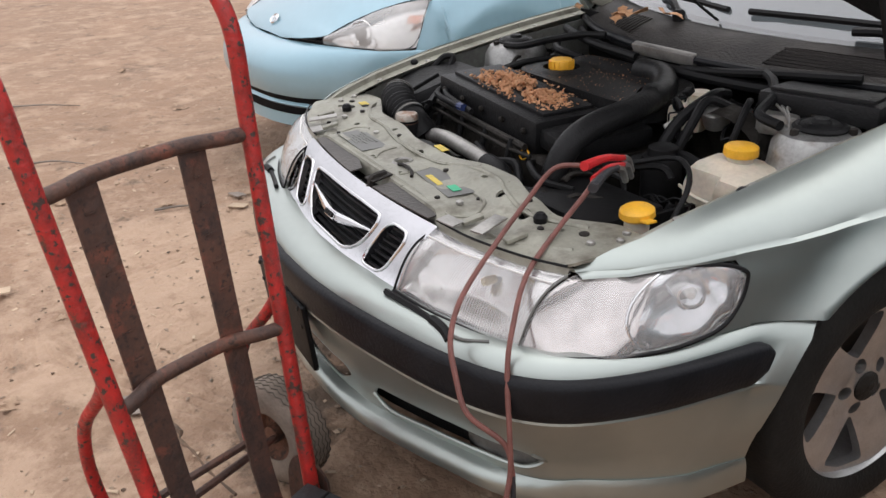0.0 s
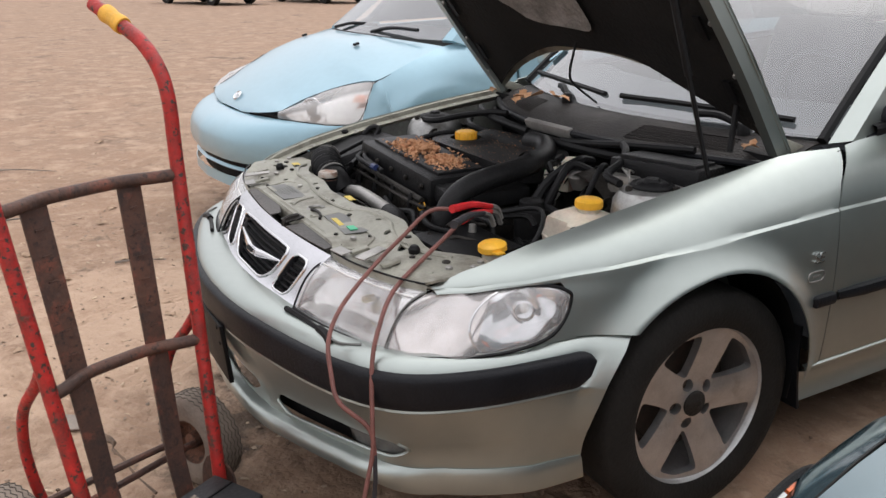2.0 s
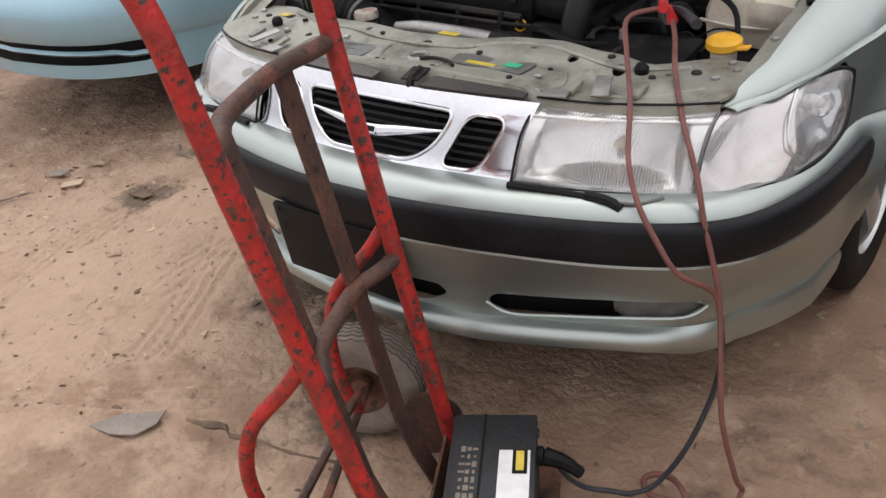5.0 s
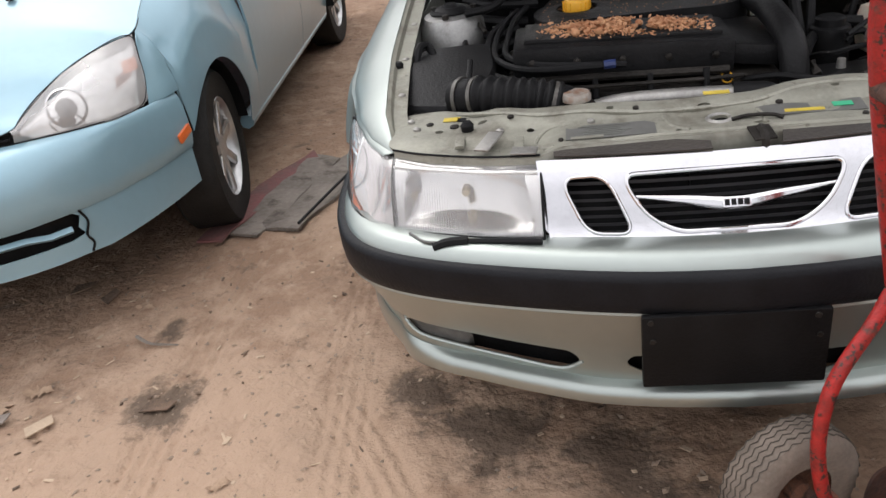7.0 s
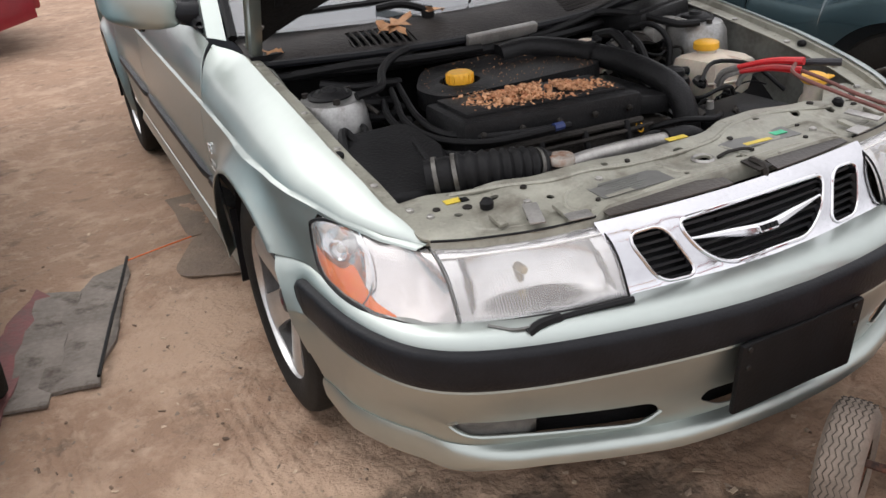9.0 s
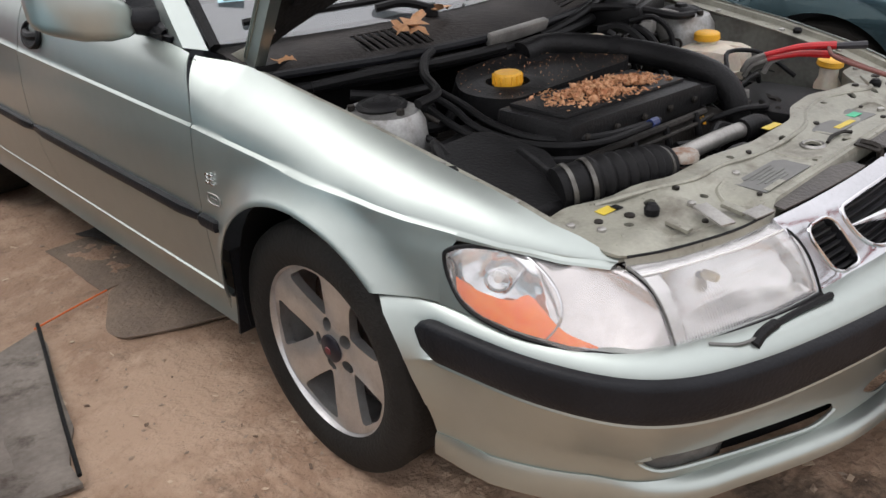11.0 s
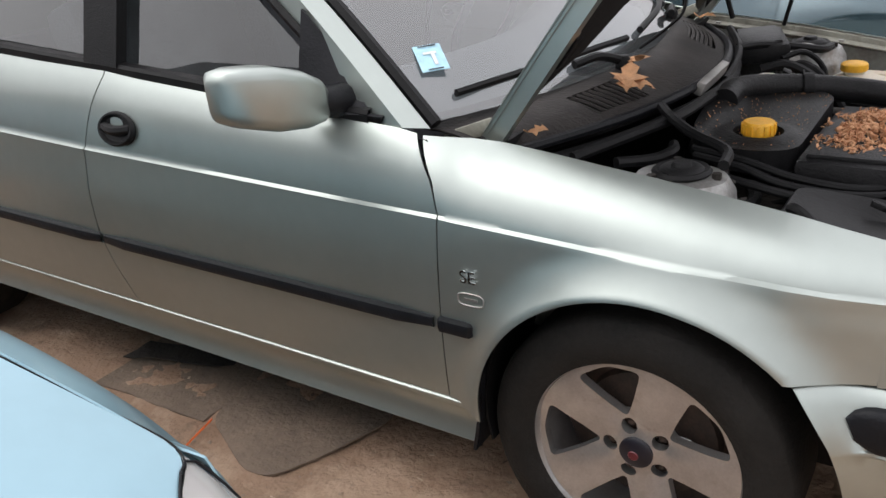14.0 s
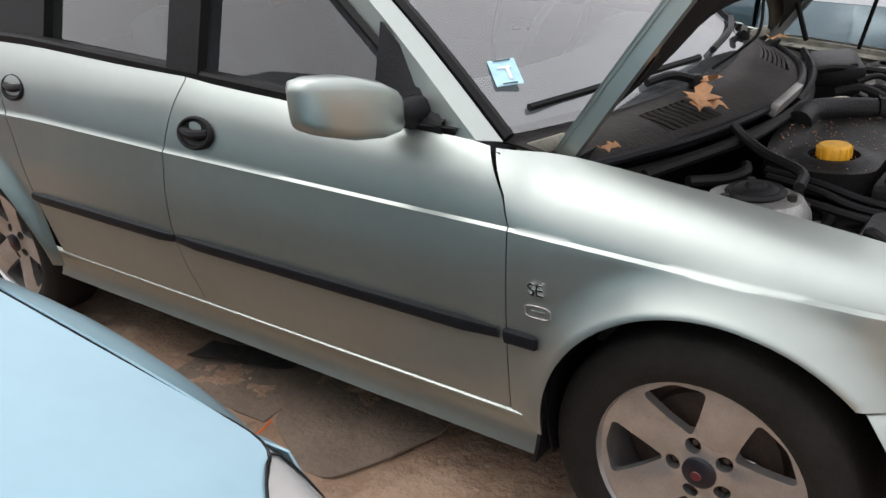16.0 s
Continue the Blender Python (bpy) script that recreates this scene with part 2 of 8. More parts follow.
RIBLENS = sheet_glass("hazed_ribbed_lens", (0.97, 0.97, 0.97), 0.17, (0.80, 0.79, 0.79), 0.05, 62)
TURNLENS = sheet_glass("hazed_clear_lens", (0.97, 0.97, 0.97), 0.21, (0.82, 0.80, 0.79), 0.05)
BLUELENS = sheet_glass("yellowed_lens", (0.95, 0.94, 0.92), 0.36, (0.84, 0.81, 0.78), 0.06)
# the bluish film paints part of the sky's sheen onto the screen
SCREEN = sheet_glass("sheen_screen", (0.80, 0.86, 0.87), 0.07, (0.70, 0.74, 0.77), 0.17)
SIDEGLASS = sheet_glass("side_glass", (0.42, 0.46, 0.46), 0.008, shine=0.11)
BOWL = mat("lamp_bowl", (0.60, 0.59, 0.57), 0.22, 1.0, 0.10, 30)
CLAMPGREY = mat("dirty_clamp_steel", (0.17, 0.165, 0.15), 0.45, 0.6, 0.4, 30, second=(0.06, 0.055, 0.05))
BULBYELLOW = mat("yellowed_bulb", (0.42, 0.32, 0.14), 0.3, 0.2, 0.2, 40)
SLATB = mat("grille_slat", (0.045, 0.045, 0.048), 0.35, 0, 0.2, 20)
SATIN = mat("satin_chrome", (0.60, 0.60, 0.62), 0.15, 1.0, 0.06, 10)
PEACH = mat("peach_reflector", (0.62, 0.585, 0.565), 0.13, 1.0, 0.10, 30)
FOGLENS = mat("fog_lens", (0.20, 0.20, 0.19), 0.15, 0.3, 0.3, 40)
STRUTMETAL = stain(mat("bare_alloy", (0.33, 0.33, 0.32), 0.45, 0.8, 0.3, 16, 0.06, 90), (0.16, 0.14, 0.12), 12, 0.52, 0.70, 4)
LIDCAP = stain(mat("rusty_lid", (0.46, 0.42, 0.37), 0.5, 0.5, 0.2, 20), (0.28, 0.13, 0.07), 30, 0.48, 0.66, 2)
DASH = mat("cabin_plastic", (0.07, 0.07, 0.075), 0.7, 0, 0.2, 8)
SEAT = mat("seat_cloth", (0.13, 0.13, 0.14), 0.85, 0, 0.2, 12, 0.3, 120)
STICKER = mat("pale_blue_sticker", (0.42, 0.68, 0.80), 0.4, 0, 0.15, 60)
BAYGREY = mat("apron_paint", (0.20, 0.21, 0.19), 0.55, 0.2, 0.3, 9, second=(0.09, 0.085, 0.075))
RUST = mat("rust", (0.15, 0.07, 0.042), 0.8, 0.2, 0.35, 20, 0.4, 80)
REDRAIL = mat("chipped_red_paint", (0.52, 0.022, 0.018), 0.45, 0.05, 0.3, 30, 0.35, 90, second=(0.20, 0.022, 0.018))
BROWNRAIL = mat("rusty_brown_steel", (0.13, 0.065, 0.045), 0.6, 0.35, 0.35, 14, 0.4, 70, second=(0.06, 0.04, 0.035))
TYREDUST = mat("dusty_small_tyre", (0.22, 0.18, 0.145), 0.95, 0, 0.25, 14, 0.4, 90)
TREAD = mat("tread_groove", (0.085, 0.07, 0.056), 0.95, 0, 0.3, 20)
GRIP = mat("yellow_grip", (0.75, 0.40, 0.05), 0.6, 0, 0.2, 25, 0.3, 80)
BATT = mat("battery_case", (0.018, 0.018, 0.020), 0.5, 0, 0.4, 14, 0.2, 100)
CABLER = mat("red_brown_cable", (0.17, 0.064, 0.052), 0.6, 0, 0.25, 30, 0.2, 90)
CABLEB = mat("black_cable", (0.025, 0.025, 0.03), 0.55, 0, 0.3, 30, 0.2, 90)
BOARD = mat("weathered_board", (0.27, 0.235, 0.20), 0.9, 0, 0.3, 6, 0.7, 40, second=(0.15, 0.125, 0.105))
BOARDRED = mat("faded_red_panel", (0.25, 0.09, 0.085), 0.8, 0, 0.3, 8, 0.5, 50, second=(0.14, 0.09, 0.08))
MATTING = mat("old_carpet", (0.23, 0.17, 0.125), 0.98, 0, 0.3, 5, 0.8, 60, second=(0.145, 0.108, 0.08))
CARD = mat("brown_cardboard", (0.50, 0.38, 0.27), 0.9, 0, 0.15, 14, 0.3, 60)
RAGCLOTH = mat("dirty_dark_rag", (0.050, 0.042, 0.036), 0.85, 0, 0.4, 20, 0.5, 70, second=(0.022, 0.019, 0.017))
DRYLEAF = mat("pale_dry_leaf", (0.44, 0.31, 0.21), 0.85, 0, 0.3, 40, 0.4, 90, second=(0.26, 0.17, 0.11))
STONE = mat("grit", (0.38, 0.27, 0.19), 0.95, 0, 0.35, 20, 0.4, 60, second=(0.20, 0.16, 0.125))
ORANGE = set_(mat("orange_lens", (0.80, 0.16, 0.03), 0.3, 0, 0.1, 30), Coat_Weight=0.6)
CARRED = mat("red_car_paint", (0.22, 0.012, 0.02), 0.3, 0.1, 0.1, 4, coat=0.6)
DARKCAR = mat("dark_car_paint", (0.008, 0.009, 0.009), 0.5, 0.0, 0.2, 4, spec=0.25)
WIREGREY = mat("grey_wire", (0.16, 0.16, 0.15), 0.5, 0, 0.2, 30)
WIREGREEN = mat("green_wire", (0.03, 0.14, 0.08), 0.45, 0, 0.2, 30)
CRUMB = mat("dark_clod", (0.22, 0.145, 0.098), 0.95, 0, 0.3, 25, 0.5, 60, second=(0.08, 0.056, 0.04))
SLATE = mat("grey_slate", (0.27, 0.225, 0.19), 0.8, 0, 0.2, 10, 0.4, 60)
stain(BOARD, (0.09, 0.07, 0.055), 9, 0.52, 0.66, 3.0)
stain(REDRAIL, (0.055, 0.032, 0.026), 62, 0.555, 0.60, 6.0)
stain(REDRAIL, (0.10, 0.045, 0.032), 16, 0.62, 0.68, 2.0)
stain(BROWNRAIL, (0.20, 0.075, 0.05), 14, 0.55, 0.66, 9.0)
stain(BROWNRAIL, (0.055, 0.036, 0.030), 70, 0.55, 0.62, 4.0)
stain(RUST, (0.05, 0.032, 0.025), 30, 0.50, 0.62, 4.0)


# ---- making meshes ----
def thicken(bm, t):
    """Gives a sheet a back, t behind its face, and a rim."""
    bm.normal_update()
    faces, rims = bm.faces[:], [e for e in bm.edges if len(e.link_faces) == 1]
    back = {v: bm.verts.new(v.co - v.normal * t) for v in bm.verts[:]}
    for e in rims:
        loop = e.link_loops[0]
        a, b = loop.vert, loop.link_loop_next.vert
        bm.faces.new((b, a, back[a], back[b]))
    for f in faces:
        bm.faces.new([back[v] for v in reversed(f.verts)])


def part(name, bm, material, parent=None, label="", smooth=40, solid=0.0, bevel=0.0, kind=""):
    """Links a bmesh as one mesh object."""
    me = bpy.data.meshes.new(name)
    if solid:
        thicken(bm, solid)
    bm.normal_update()
    bm.to_mesh(me)
    bm.free()
    me.materials.append(material)
    if smooth:
        me.shade_smooth()
        me.set_sharp_from_angle(angle=radians(smooth))
    ob = new(name, me)
    if parent:
        ob.parent = parent
    if bevel:
        s = ob.modifiers.new("bevel", "BEVEL")
        s.width, s.segments, s.limit_method = bevel, 2, "ANGLE"
    if label:
        ob["label"] = label
    return ob


def lerp(table, x):
    return float(np.interp(x, [a for a, _ in table], [b for _, b in table]))


def grid(us, vs, f, bm=None, close_u=False):
    """A sheet of quads: f(u, v) gives the place."""
    bm = bm or bmesh.new()
    rows = [[bm.verts.new(f(u, v)) for v in vs] for u in us]
    n = len(rows)
    for i in range(n if close_u else n - 1):
        for j in range(len(vs) - 1):
            a, b = rows[i], rows[(i + 1) % n]
            try:
                bm.faces.new((a[j], b[j], b[j + 1], a[j + 1]))
            except ValueError:
                pass
    return bm


def soft(table, x):
    """Like lerp, with rounded corners."""
    xs_, ys_ = [a for a, _ in table], [b for _, b in table]
    if x <= xs_[0] or x >= xs_[-1]:
        return lerp(table, x)
    i = int(np.searchsorted(xs_, x)) - 1
    def slope(k):
        if k <= 0 or k >= len(xs_) - 1:
            k = min(max(k, 0), len(xs_) - 1)
            j = 0 if k == 0 else k - 1
            return (ys_[j + 1] - ys_[j]) / (xs_[j + 1] - xs_[j])
        return (ys_[k + 1] - ys_[k - 1]) / (xs_[k + 1] - xs_[k - 1])
    h = xs_[i + 1] - xs_[i]
    t = (x - xs_[i]) / h
    a, b = slope(i) * h, slope(i + 1) * h
    return ys_[i] * (1 + 2 * t) * (1 - t) ** 2 + a * t * (1 - t) ** 2 + ys_[i + 1] * t * t * (3 - 2 * t) + b * t * t * (t - 1)


def steps(a, b, n):
    return [a + (b - a) * i / n for i in range(n + 1)]


def spline(points, n):
    """Catmull-Rom through the points, n steps a span."""
    p = [Vector(q) for q in points]
    p = [2 * p[0] - p[1]] + p + [2 * p[-1] - p[-2]]
    out = []
    for i in range(1, len(p) - 2):
        a, b, c, d = p[i - 1 : i + 3]
        for k in range(n):
            t = k / n
            out.append(0.5 * (2 * b + (c - a) * t + (2 * a - 5 * b + 4 * c - d) * t * t + (3 * b - a - 3 * c + d) * t**3))
    return out + [p[-2]]


def tube(points, r, sides=8, bm=None, n=4, caps=True, taper=None):
    """A round bar along a smooth line."""
    bm = bm or bmesh.new()
    line = spline(points, n) if n > 1 else [Vector(q) for q in points]
    rings, side = [], None
    for i, p in enumerate(line):
        d = (line[min(i + 1, len(line) - 1)] - line[max(i - 1, 0)]).normalized()
        if side is None:
            side = d.orthogonal().normalized()
        side = (side - d * side.dot(d)).normalized()
        up = d.cross(side)
        rad = r if taper is None else r * taper(i / (len(line) - 1))
        rings.append([bm.verts.new(p + rad * (math.cos(a) * side + math.sin(a) * up)) for a in steps(0, 2 * math.pi, sides)[:-1]])
    for a, b in zip(rings, rings[1:]):
        for j in range(sides):
            bm.faces.new((a[j], a[(j + 1) % sides], b[(j + 1) % sides], b[j]))
    if caps:
        bm.faces.new(rings[0][::-1])
        bm.faces.new(rings[-1])
    return bm


def box(sx, sy, sz, m=None, bm=None, bev=0.0):
    """A block centred at m, with softened edges."""
    out = bmesh.new()
    bmesh.ops.create_cube(out, size=1)
    bmesh.ops.scale(out, vec=(sx, sy, sz), verts=out.verts)
    if bev:
        bmesh.ops.bevel(out, geom=out.edges[:], offset=bev, segments=2, affect="EDGES", profile=0.6)
    if m is not None:
        bmesh.ops.transform(out, matrix=m, verts=out.verts)
    if bm is None:
        return out
    me = bpy.data.meshes.new("tmp")
    out.to_mesh(me)
    out.free()
    bm.from_mesh(me)
    bpy.data.meshes.remove(me)
    return bm


def lathe(profile, n=32, m=None, bm=None, close=False):
    """Turns (radius, height) pairs round z, laid at m."""
    bm = bm or bmesh.new()
    m = m or Matrix()
    rings = []
    for r, h in profile:
        rings.append([bm.verts.new(m @ Vector((r * math.cos(a), r * math.sin(a), h))) for a in steps(0, 2 * math.pi, n)[:-1]])
    for a, b in zip(rings, rings[1:]):
        for j in range(n):
            bm.faces.new((a[j], a[(j + 1) % n], b[(j + 1) % n], b[j]))
    bmesh.ops.remove_doubles(bm, verts=bm.verts, dist=1e-5)
    return bm


OCTA = ([(1, 0, 0), (-1, 0, 0), (0, 1, 0), (0, -1, 0), (0, 0, 1), (0, 0, -1)], [(0, 2, 4), (2, 1, 4), (1, 3, 4), (3, 0, 4), (2, 0, 5), (1, 2, 5), (3, 1, 5), (0, 3, 5)])
SLAB = ([(x / 2, y / 2, z / 2) for x in (-1, 1) for y in (-1, 1) for z in (-1, 1)], [(0, 1, 3, 2), (4, 6, 7, 5), (0, 4, 5, 1), (2, 3, 7, 6), (0, 2, 6, 4), (1, 5, 7, 3)])


def scatter(name, shape, poses, material, rough=0.25):
    """Many small lumps in one mesh, each at its pose."""
    vs, fs = [], []
    for m in poses:
        base = len(vs)
        vs += [tuple(m @ (Vector(v) * random.uniform(1 - rough, 1 + rough))) for v in shape[0]]
        fs += [tuple(base + i for i in f) for f in shape[1]]
    me = bpy.data.meshes.new(name)
    me.from_pydata(vs, [], fs)
    me.materials.append(material)
    return new(name, me)


def thing(name, label, category, place=(0, 0, 0), turn=0, group=""):
    ob = new(name)
    ob.matrix_world = pose(*place, 0, 0, turn)
    return tagged(ob, label, category, group)


# ---- ground ----
# tyre tracks pressed in the dirt: from, to, bow, depth
TRACKS = [((-0.98, -1.50), (-0.22, -1.10), -0.05, 0.0080), ((-0.93, -0.60), (-0.60, -1.20), 0.02, 0.0080), ((-1.40, -0.90), (-1.22, -1.36), 0.01, 0.0070),
          ((-1.335, -1.0), (-1.40, 0.25), 0.01, 0.0070), ((-0.845, -1.0), (-0.945, 0.1), 0.01, 0.0060), ((-1.9, -1.75), (-0.7, -1.62), 0.06, 0.0065)]

def relief(x, y):
    p = Vector((x * 0.9, y * 0.9, 0.3))
    h = 0.02 * noise.noise(p) + 0.012 * noise.noise(p * 3.1) + 0.009 * noise.noise(p * 9) + 0.007 * noise.noise(p * 21) + 0.004 * noise.noise(p * 47)
    if -3.0 < x < 1.0 and -2.3 < y < 1.2:
        for (ax, ay), (bx, by), bow, deep in TRACKS:
            dx, dy = bx - ax, by - ay
            long_ = math.hypot(dx, dy)
            t = ((x - ax) * dx + (y - ay) * dy) / (long_ * long_)
            if -0.05 < t < 1.05:
                d = ((x - ax) * dy - (y - ay) * dx) / long_ + bow * 4 * t * (1 - t)
                if abs(d) < 0.085:
                    fade = min(1, 8 * (t + 0.05), 8 * (1.05 - t)) * min(1, (0.085 - abs(d)) / 0.02)
                    fade *= min(1, max(0, 0.75 + 0.6 * noise.noise(Vector((x * 4, y * 4, 5)))))
                    bars = 0.8 + 0.2 * math.sin(t * long_ * 150 + 3 * math.sin(d * 60))
                    h += fade * (deep * (math.cos(d * 2 * math.pi / 0.034) * bars - 0.8) - 0.6 * h)
    far = max(abs(x + 0.6) - 3.5, abs(y - 0.7) - 3.2, 0)
    return h * max(0.0, 1 - far / 0.6)


xs = [-400, -120, -50, -24, -14, -9, -6.5, -5] + steps(-4.2, -2.1, 120) + steps(-2.09, 0.2, 290) + steps(0.21, 3.0, 170) + [3.6, 4.5, 7, 12, 24, 60, 150, 400]
ys = [-400, -120, -40, -15, -8, -5] + steps(-2.6, -1.9, 40) + steps(-1.89, 0.3, 275) + steps(0.31, 4.0, 215) + steps(4.2, 9, 24) + [11, 14, 20, 35, 80, 200, 400]
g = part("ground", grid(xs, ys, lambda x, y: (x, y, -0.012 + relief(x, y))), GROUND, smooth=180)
tagged(g, "bare trodden brown dirt yard with tyre marks", "ground", kind="structure")

def inside(p, poly):
    hit, n = False, len(poly)
    for i in range(n):
        (x1, y1), (x2, y2) = poly[i], poly[(i + 1) % n]
        if (y1 > p[1]) != (y2 > p[1]) and p[0] < (x2 - x1) * (p[1] - y1) / (y2 - y1) + x1:
            hit = not hit
    return hit


def rounded(points, r, n=4):
    """An outline with its corners rounded."""
    out, pts = [], [Vector(p) for p in points]
    for i, p in enumerate(pts):
        a, b = pts[i - 1] - p, pts[(i + 1) % len(pts)] - p
        k = min(r, a.length * 0.45, b.length * 0.45)
        a, b = p + a.normalized() * k, p + b.normalized() * k
        out += [tuple(a * (1 - t) ** 2 + p * 2 * t * (1 - t) + b * t * t) for t in steps(0, 1, n)]
    return out


def circle(x, y, r, n=14, ry=None):
    return [(x + r * math.cos(a), y + (ry or r) * math.sin(a)) for a in steps(0, 2 * math.pi, n)[:-1]]


def cutsheet(outline, holes, f, step=0.02):
    """A sheet with holes: the flat outline is filled, then f lays each flat point in space."""
    pts, edges = [], []
    for ring in [outline, *holes]:
        fine = []
        for a, b in zip(ring, ring[1:] + ring[:1]):
            n = max(1, int(math.dist(a, b) / (step * 1.3)))
            fine += [(a[0] + (b[0] - a[0]) * k / n, a[1] + (b[1] - a[1]) * k / n) for k in range(n)]
        base = len(pts)
        pts += fine
        edges += [(base + i, base + (i + 1) % len(fine)) for i in range(len(fine))]
    rim = list(pts)
    x0, x1 = min(p[0] for p in outline), max(p[0] for p in outline)
    y0, y1 = min(p[1] for p in outline), max(p[1] for p in outline)
    y, row = y0 + step / 2, 0
    while y < y1:
        x = x0 + step * (0.5 if row % 2 else 1)
        while x < x1:
            p = (x, y)
            if inside(p, outline) and not any(inside(p, h) for h in holes) and min((q[0] - x) ** 2 + (q[1] - y) ** 2 for q in rim) > (step * 0.45) ** 2:
                pts.append(p)
            x += step
        y, row = y + step * 0.87, row + 1
    vs, _, fs, *_ = delaunay_2d_cdt([Vector(p) for p in pts], edges, [], 0, 1e-5)
    bm = bmesh.new()
    made = [bm.verts.new(f(*v)) for v in vs]
    for t in fs:
        c = sum((vs[i] for i in t), Vector((0, 0))) / len(t)
        if inside(c, outline) and not any(inside(c, h) for h in holes):
            bm.faces.new([made[i] for i in t])
    bmesh.ops.delete(bm, geom=[v for v in bm.verts if not v.link_faces], context="VERTS")
    return bm


def flip(bm):
    bmesh.ops.reverse_faces(bm, faces=bm.faces[:])
    return bm


def text(name, words, size, m, material, parent, depth=0.001, label=""):
    """Letters of the built-in font, as a mesh."""
    c = bpy.data.curves.new(name, "FONT")
    c.body, c.size, c.extrude, c.align_x, c.align_y = words, size, depth, "CENTER", "CENTER"
    tmp = new("tmp", c)
    me = bpy.data.meshes.new_from_object(tmp.evaluated_get(bpy.context.evaluated_depsgraph_get()))
    bpy.data.objects.remove(tmp)
    me.name = name
    me.transform(m)
    me.materials.append(material)
    ob = new(name, me)
    ob.parent = parent
    if label:
        ob["label"] = label
    return ob


# ---- the silver saloon: outer skin ----
CREASE = [(-0.665, 0.667), (-0.55, 0.682), (-0.45, 0.69), (-0.22, 0.707), (0.385, 0.735), (1.485, 0.772), (2.12, 0.80), (3.7, 0.83)]
BELT = [(0.30, 0.872), (0.46, 0.885), (0.966, 0.925), (1.33, 0.955), (1.81, 0.992), (2.23, 1.025), (3.6, 1.05)]
TOP = [(-0.665, 0.672), (-0.6, 0.70), (-0.45, 0.742), (-0.25, 0.782), (0.0, 0.822), (0.2, 0.848), (0.36, 0.866), (0.47, 0.885)]
INNER = [(-0.665, 0.640), (-0.55, 0.672), (-0.3, 0.69), (0.1, 0.695), (0.30, 0.692), (0.36, 0.705), (0.40, 0.738)]
SIDE = [(0.18, 0.765), (0.22, 0.788), (0.28, 0.803), (0.36, 0.813), (0.45, 0.820), (0.55, 0.824), (0.65, 0.823), (0.72, 0.818), (0.735, 0.816)]
TAPER = [(-0.70, -0.20), (-0.665, -0.172), (-0.6, -0.118), (-0.5, -0.072), (-0.4, -0.045), (-0.32, -0.022), (-0.25, -0.010), (-0.1, 0), (2.6, 0), (3.3, -0.05), (3.7, -0.16)]


def side_x(y, z):
    """Half width of the body at y and z, below the crease."""
    full = lerp(TAPER, y)
    if y < -0.1:
        low = lerp([(-0.7, -0.08), (-0.565, -0.035), (-0.487, -0.040), (-0.40, -0.032), (-0.32, -0.014), (-0.25, -0.008), (-0.1, 0)], y)
        full = low + (full - low) * min(1, max(0, (z - 0.56) / 0.12))
    return lerp(SIDE, z) + full


FLANK = steps(0, 0.58, 15) + [0.6, 0.606, 0.625] + steps(0.67, 1, 8)


def flank(y, v, low, door=False):
    """A point of the wing or door skin: v 0 at the lower edge, 0.6 at the crease, 1 at the upper edge."""
    zc = lerp(CREASE, y)
    if v <= 0.6:
        z = low + (zc - low) * v / 0.6
        return Vector((side_x(y, min(z, 0.735)), y, z))
    w = (v - 0.6) / 0.4
    xt, zt = (lerp(INNER, y), lerp(TOP, y)) if not door else (0.748, lerp(BELT, y))
    ledge = 0.0062 * min(1, max(0, (y + 0.5) / 0.25)) * min(1, w / 0.015)
    a = Vector((side_x(y, 0.735) - ledge, y, zc + 0.003 * min(1, w / 0.015)))
    b = Vector((xt, y, zt))
    mid = Vector((a.x * 0.84 + b.x * 0.16, y, a.z * 0.32 + b.z * 0.68))
    return a * (1 - w) ** 2 + mid * 2 * w * (1 - w) + b * w * w


def mirrored(p, s):
    return Vector((p[0] * s, p[1], p[2]))


def flare(y, p, yc, zc, r):
    """Rolls the lip of a wheel arch outwards."""
    d = math.hypot(y - yc, p.z - zc) - r
    if d < 0.09 and p.z > zc - 0.1:
        p.x += flare_out(d)
    return p


def flare_out(d):
    """How far the rolled lip of an arch stands out, d from its edge."""
    return 0.035 * max(0.0, 1 - max(0.0, d - 0.006) / 0.084) ** 1.9


def skin(name, s, ys, vs, f, material=None, parent=None, **k):
    bm = grid(ys, vs, f)
    if s < 0:
        flip(bm)
    return part(name, flip(bm), material or PAINT, parent or saloon, **k)


saloon = thing("car", "silver-green saloon with open bonnet on bare dirt", "car")
CY, CZ, CR = -0.03, 0.314, 0.342


def wing_low(y):
    if -0.269 < y < CY + CR - 0.0005:
        return CZ + math.sqrt(max(0.0, CR**2 - (y - CY) ** 2))
    if y >= CY + CR - 0.0005:
        return 0.30
    if y > -0.395:
        return lerp([(-0.395, 0.562), (-0.269, 0.559)], y)
    if y > -0.425:
        return lerp([(-0.425, 0.684), (-0.415, 0.668), (-0.405, 0.640), (-0.398, 0.60), (-0.395, 0.562)], y)
    return min(lerp(CREASE, y) - 0.002, lerp([(-0.665, 0.664), (-0.5, 0.683), (-0.425, 0.684)], y))


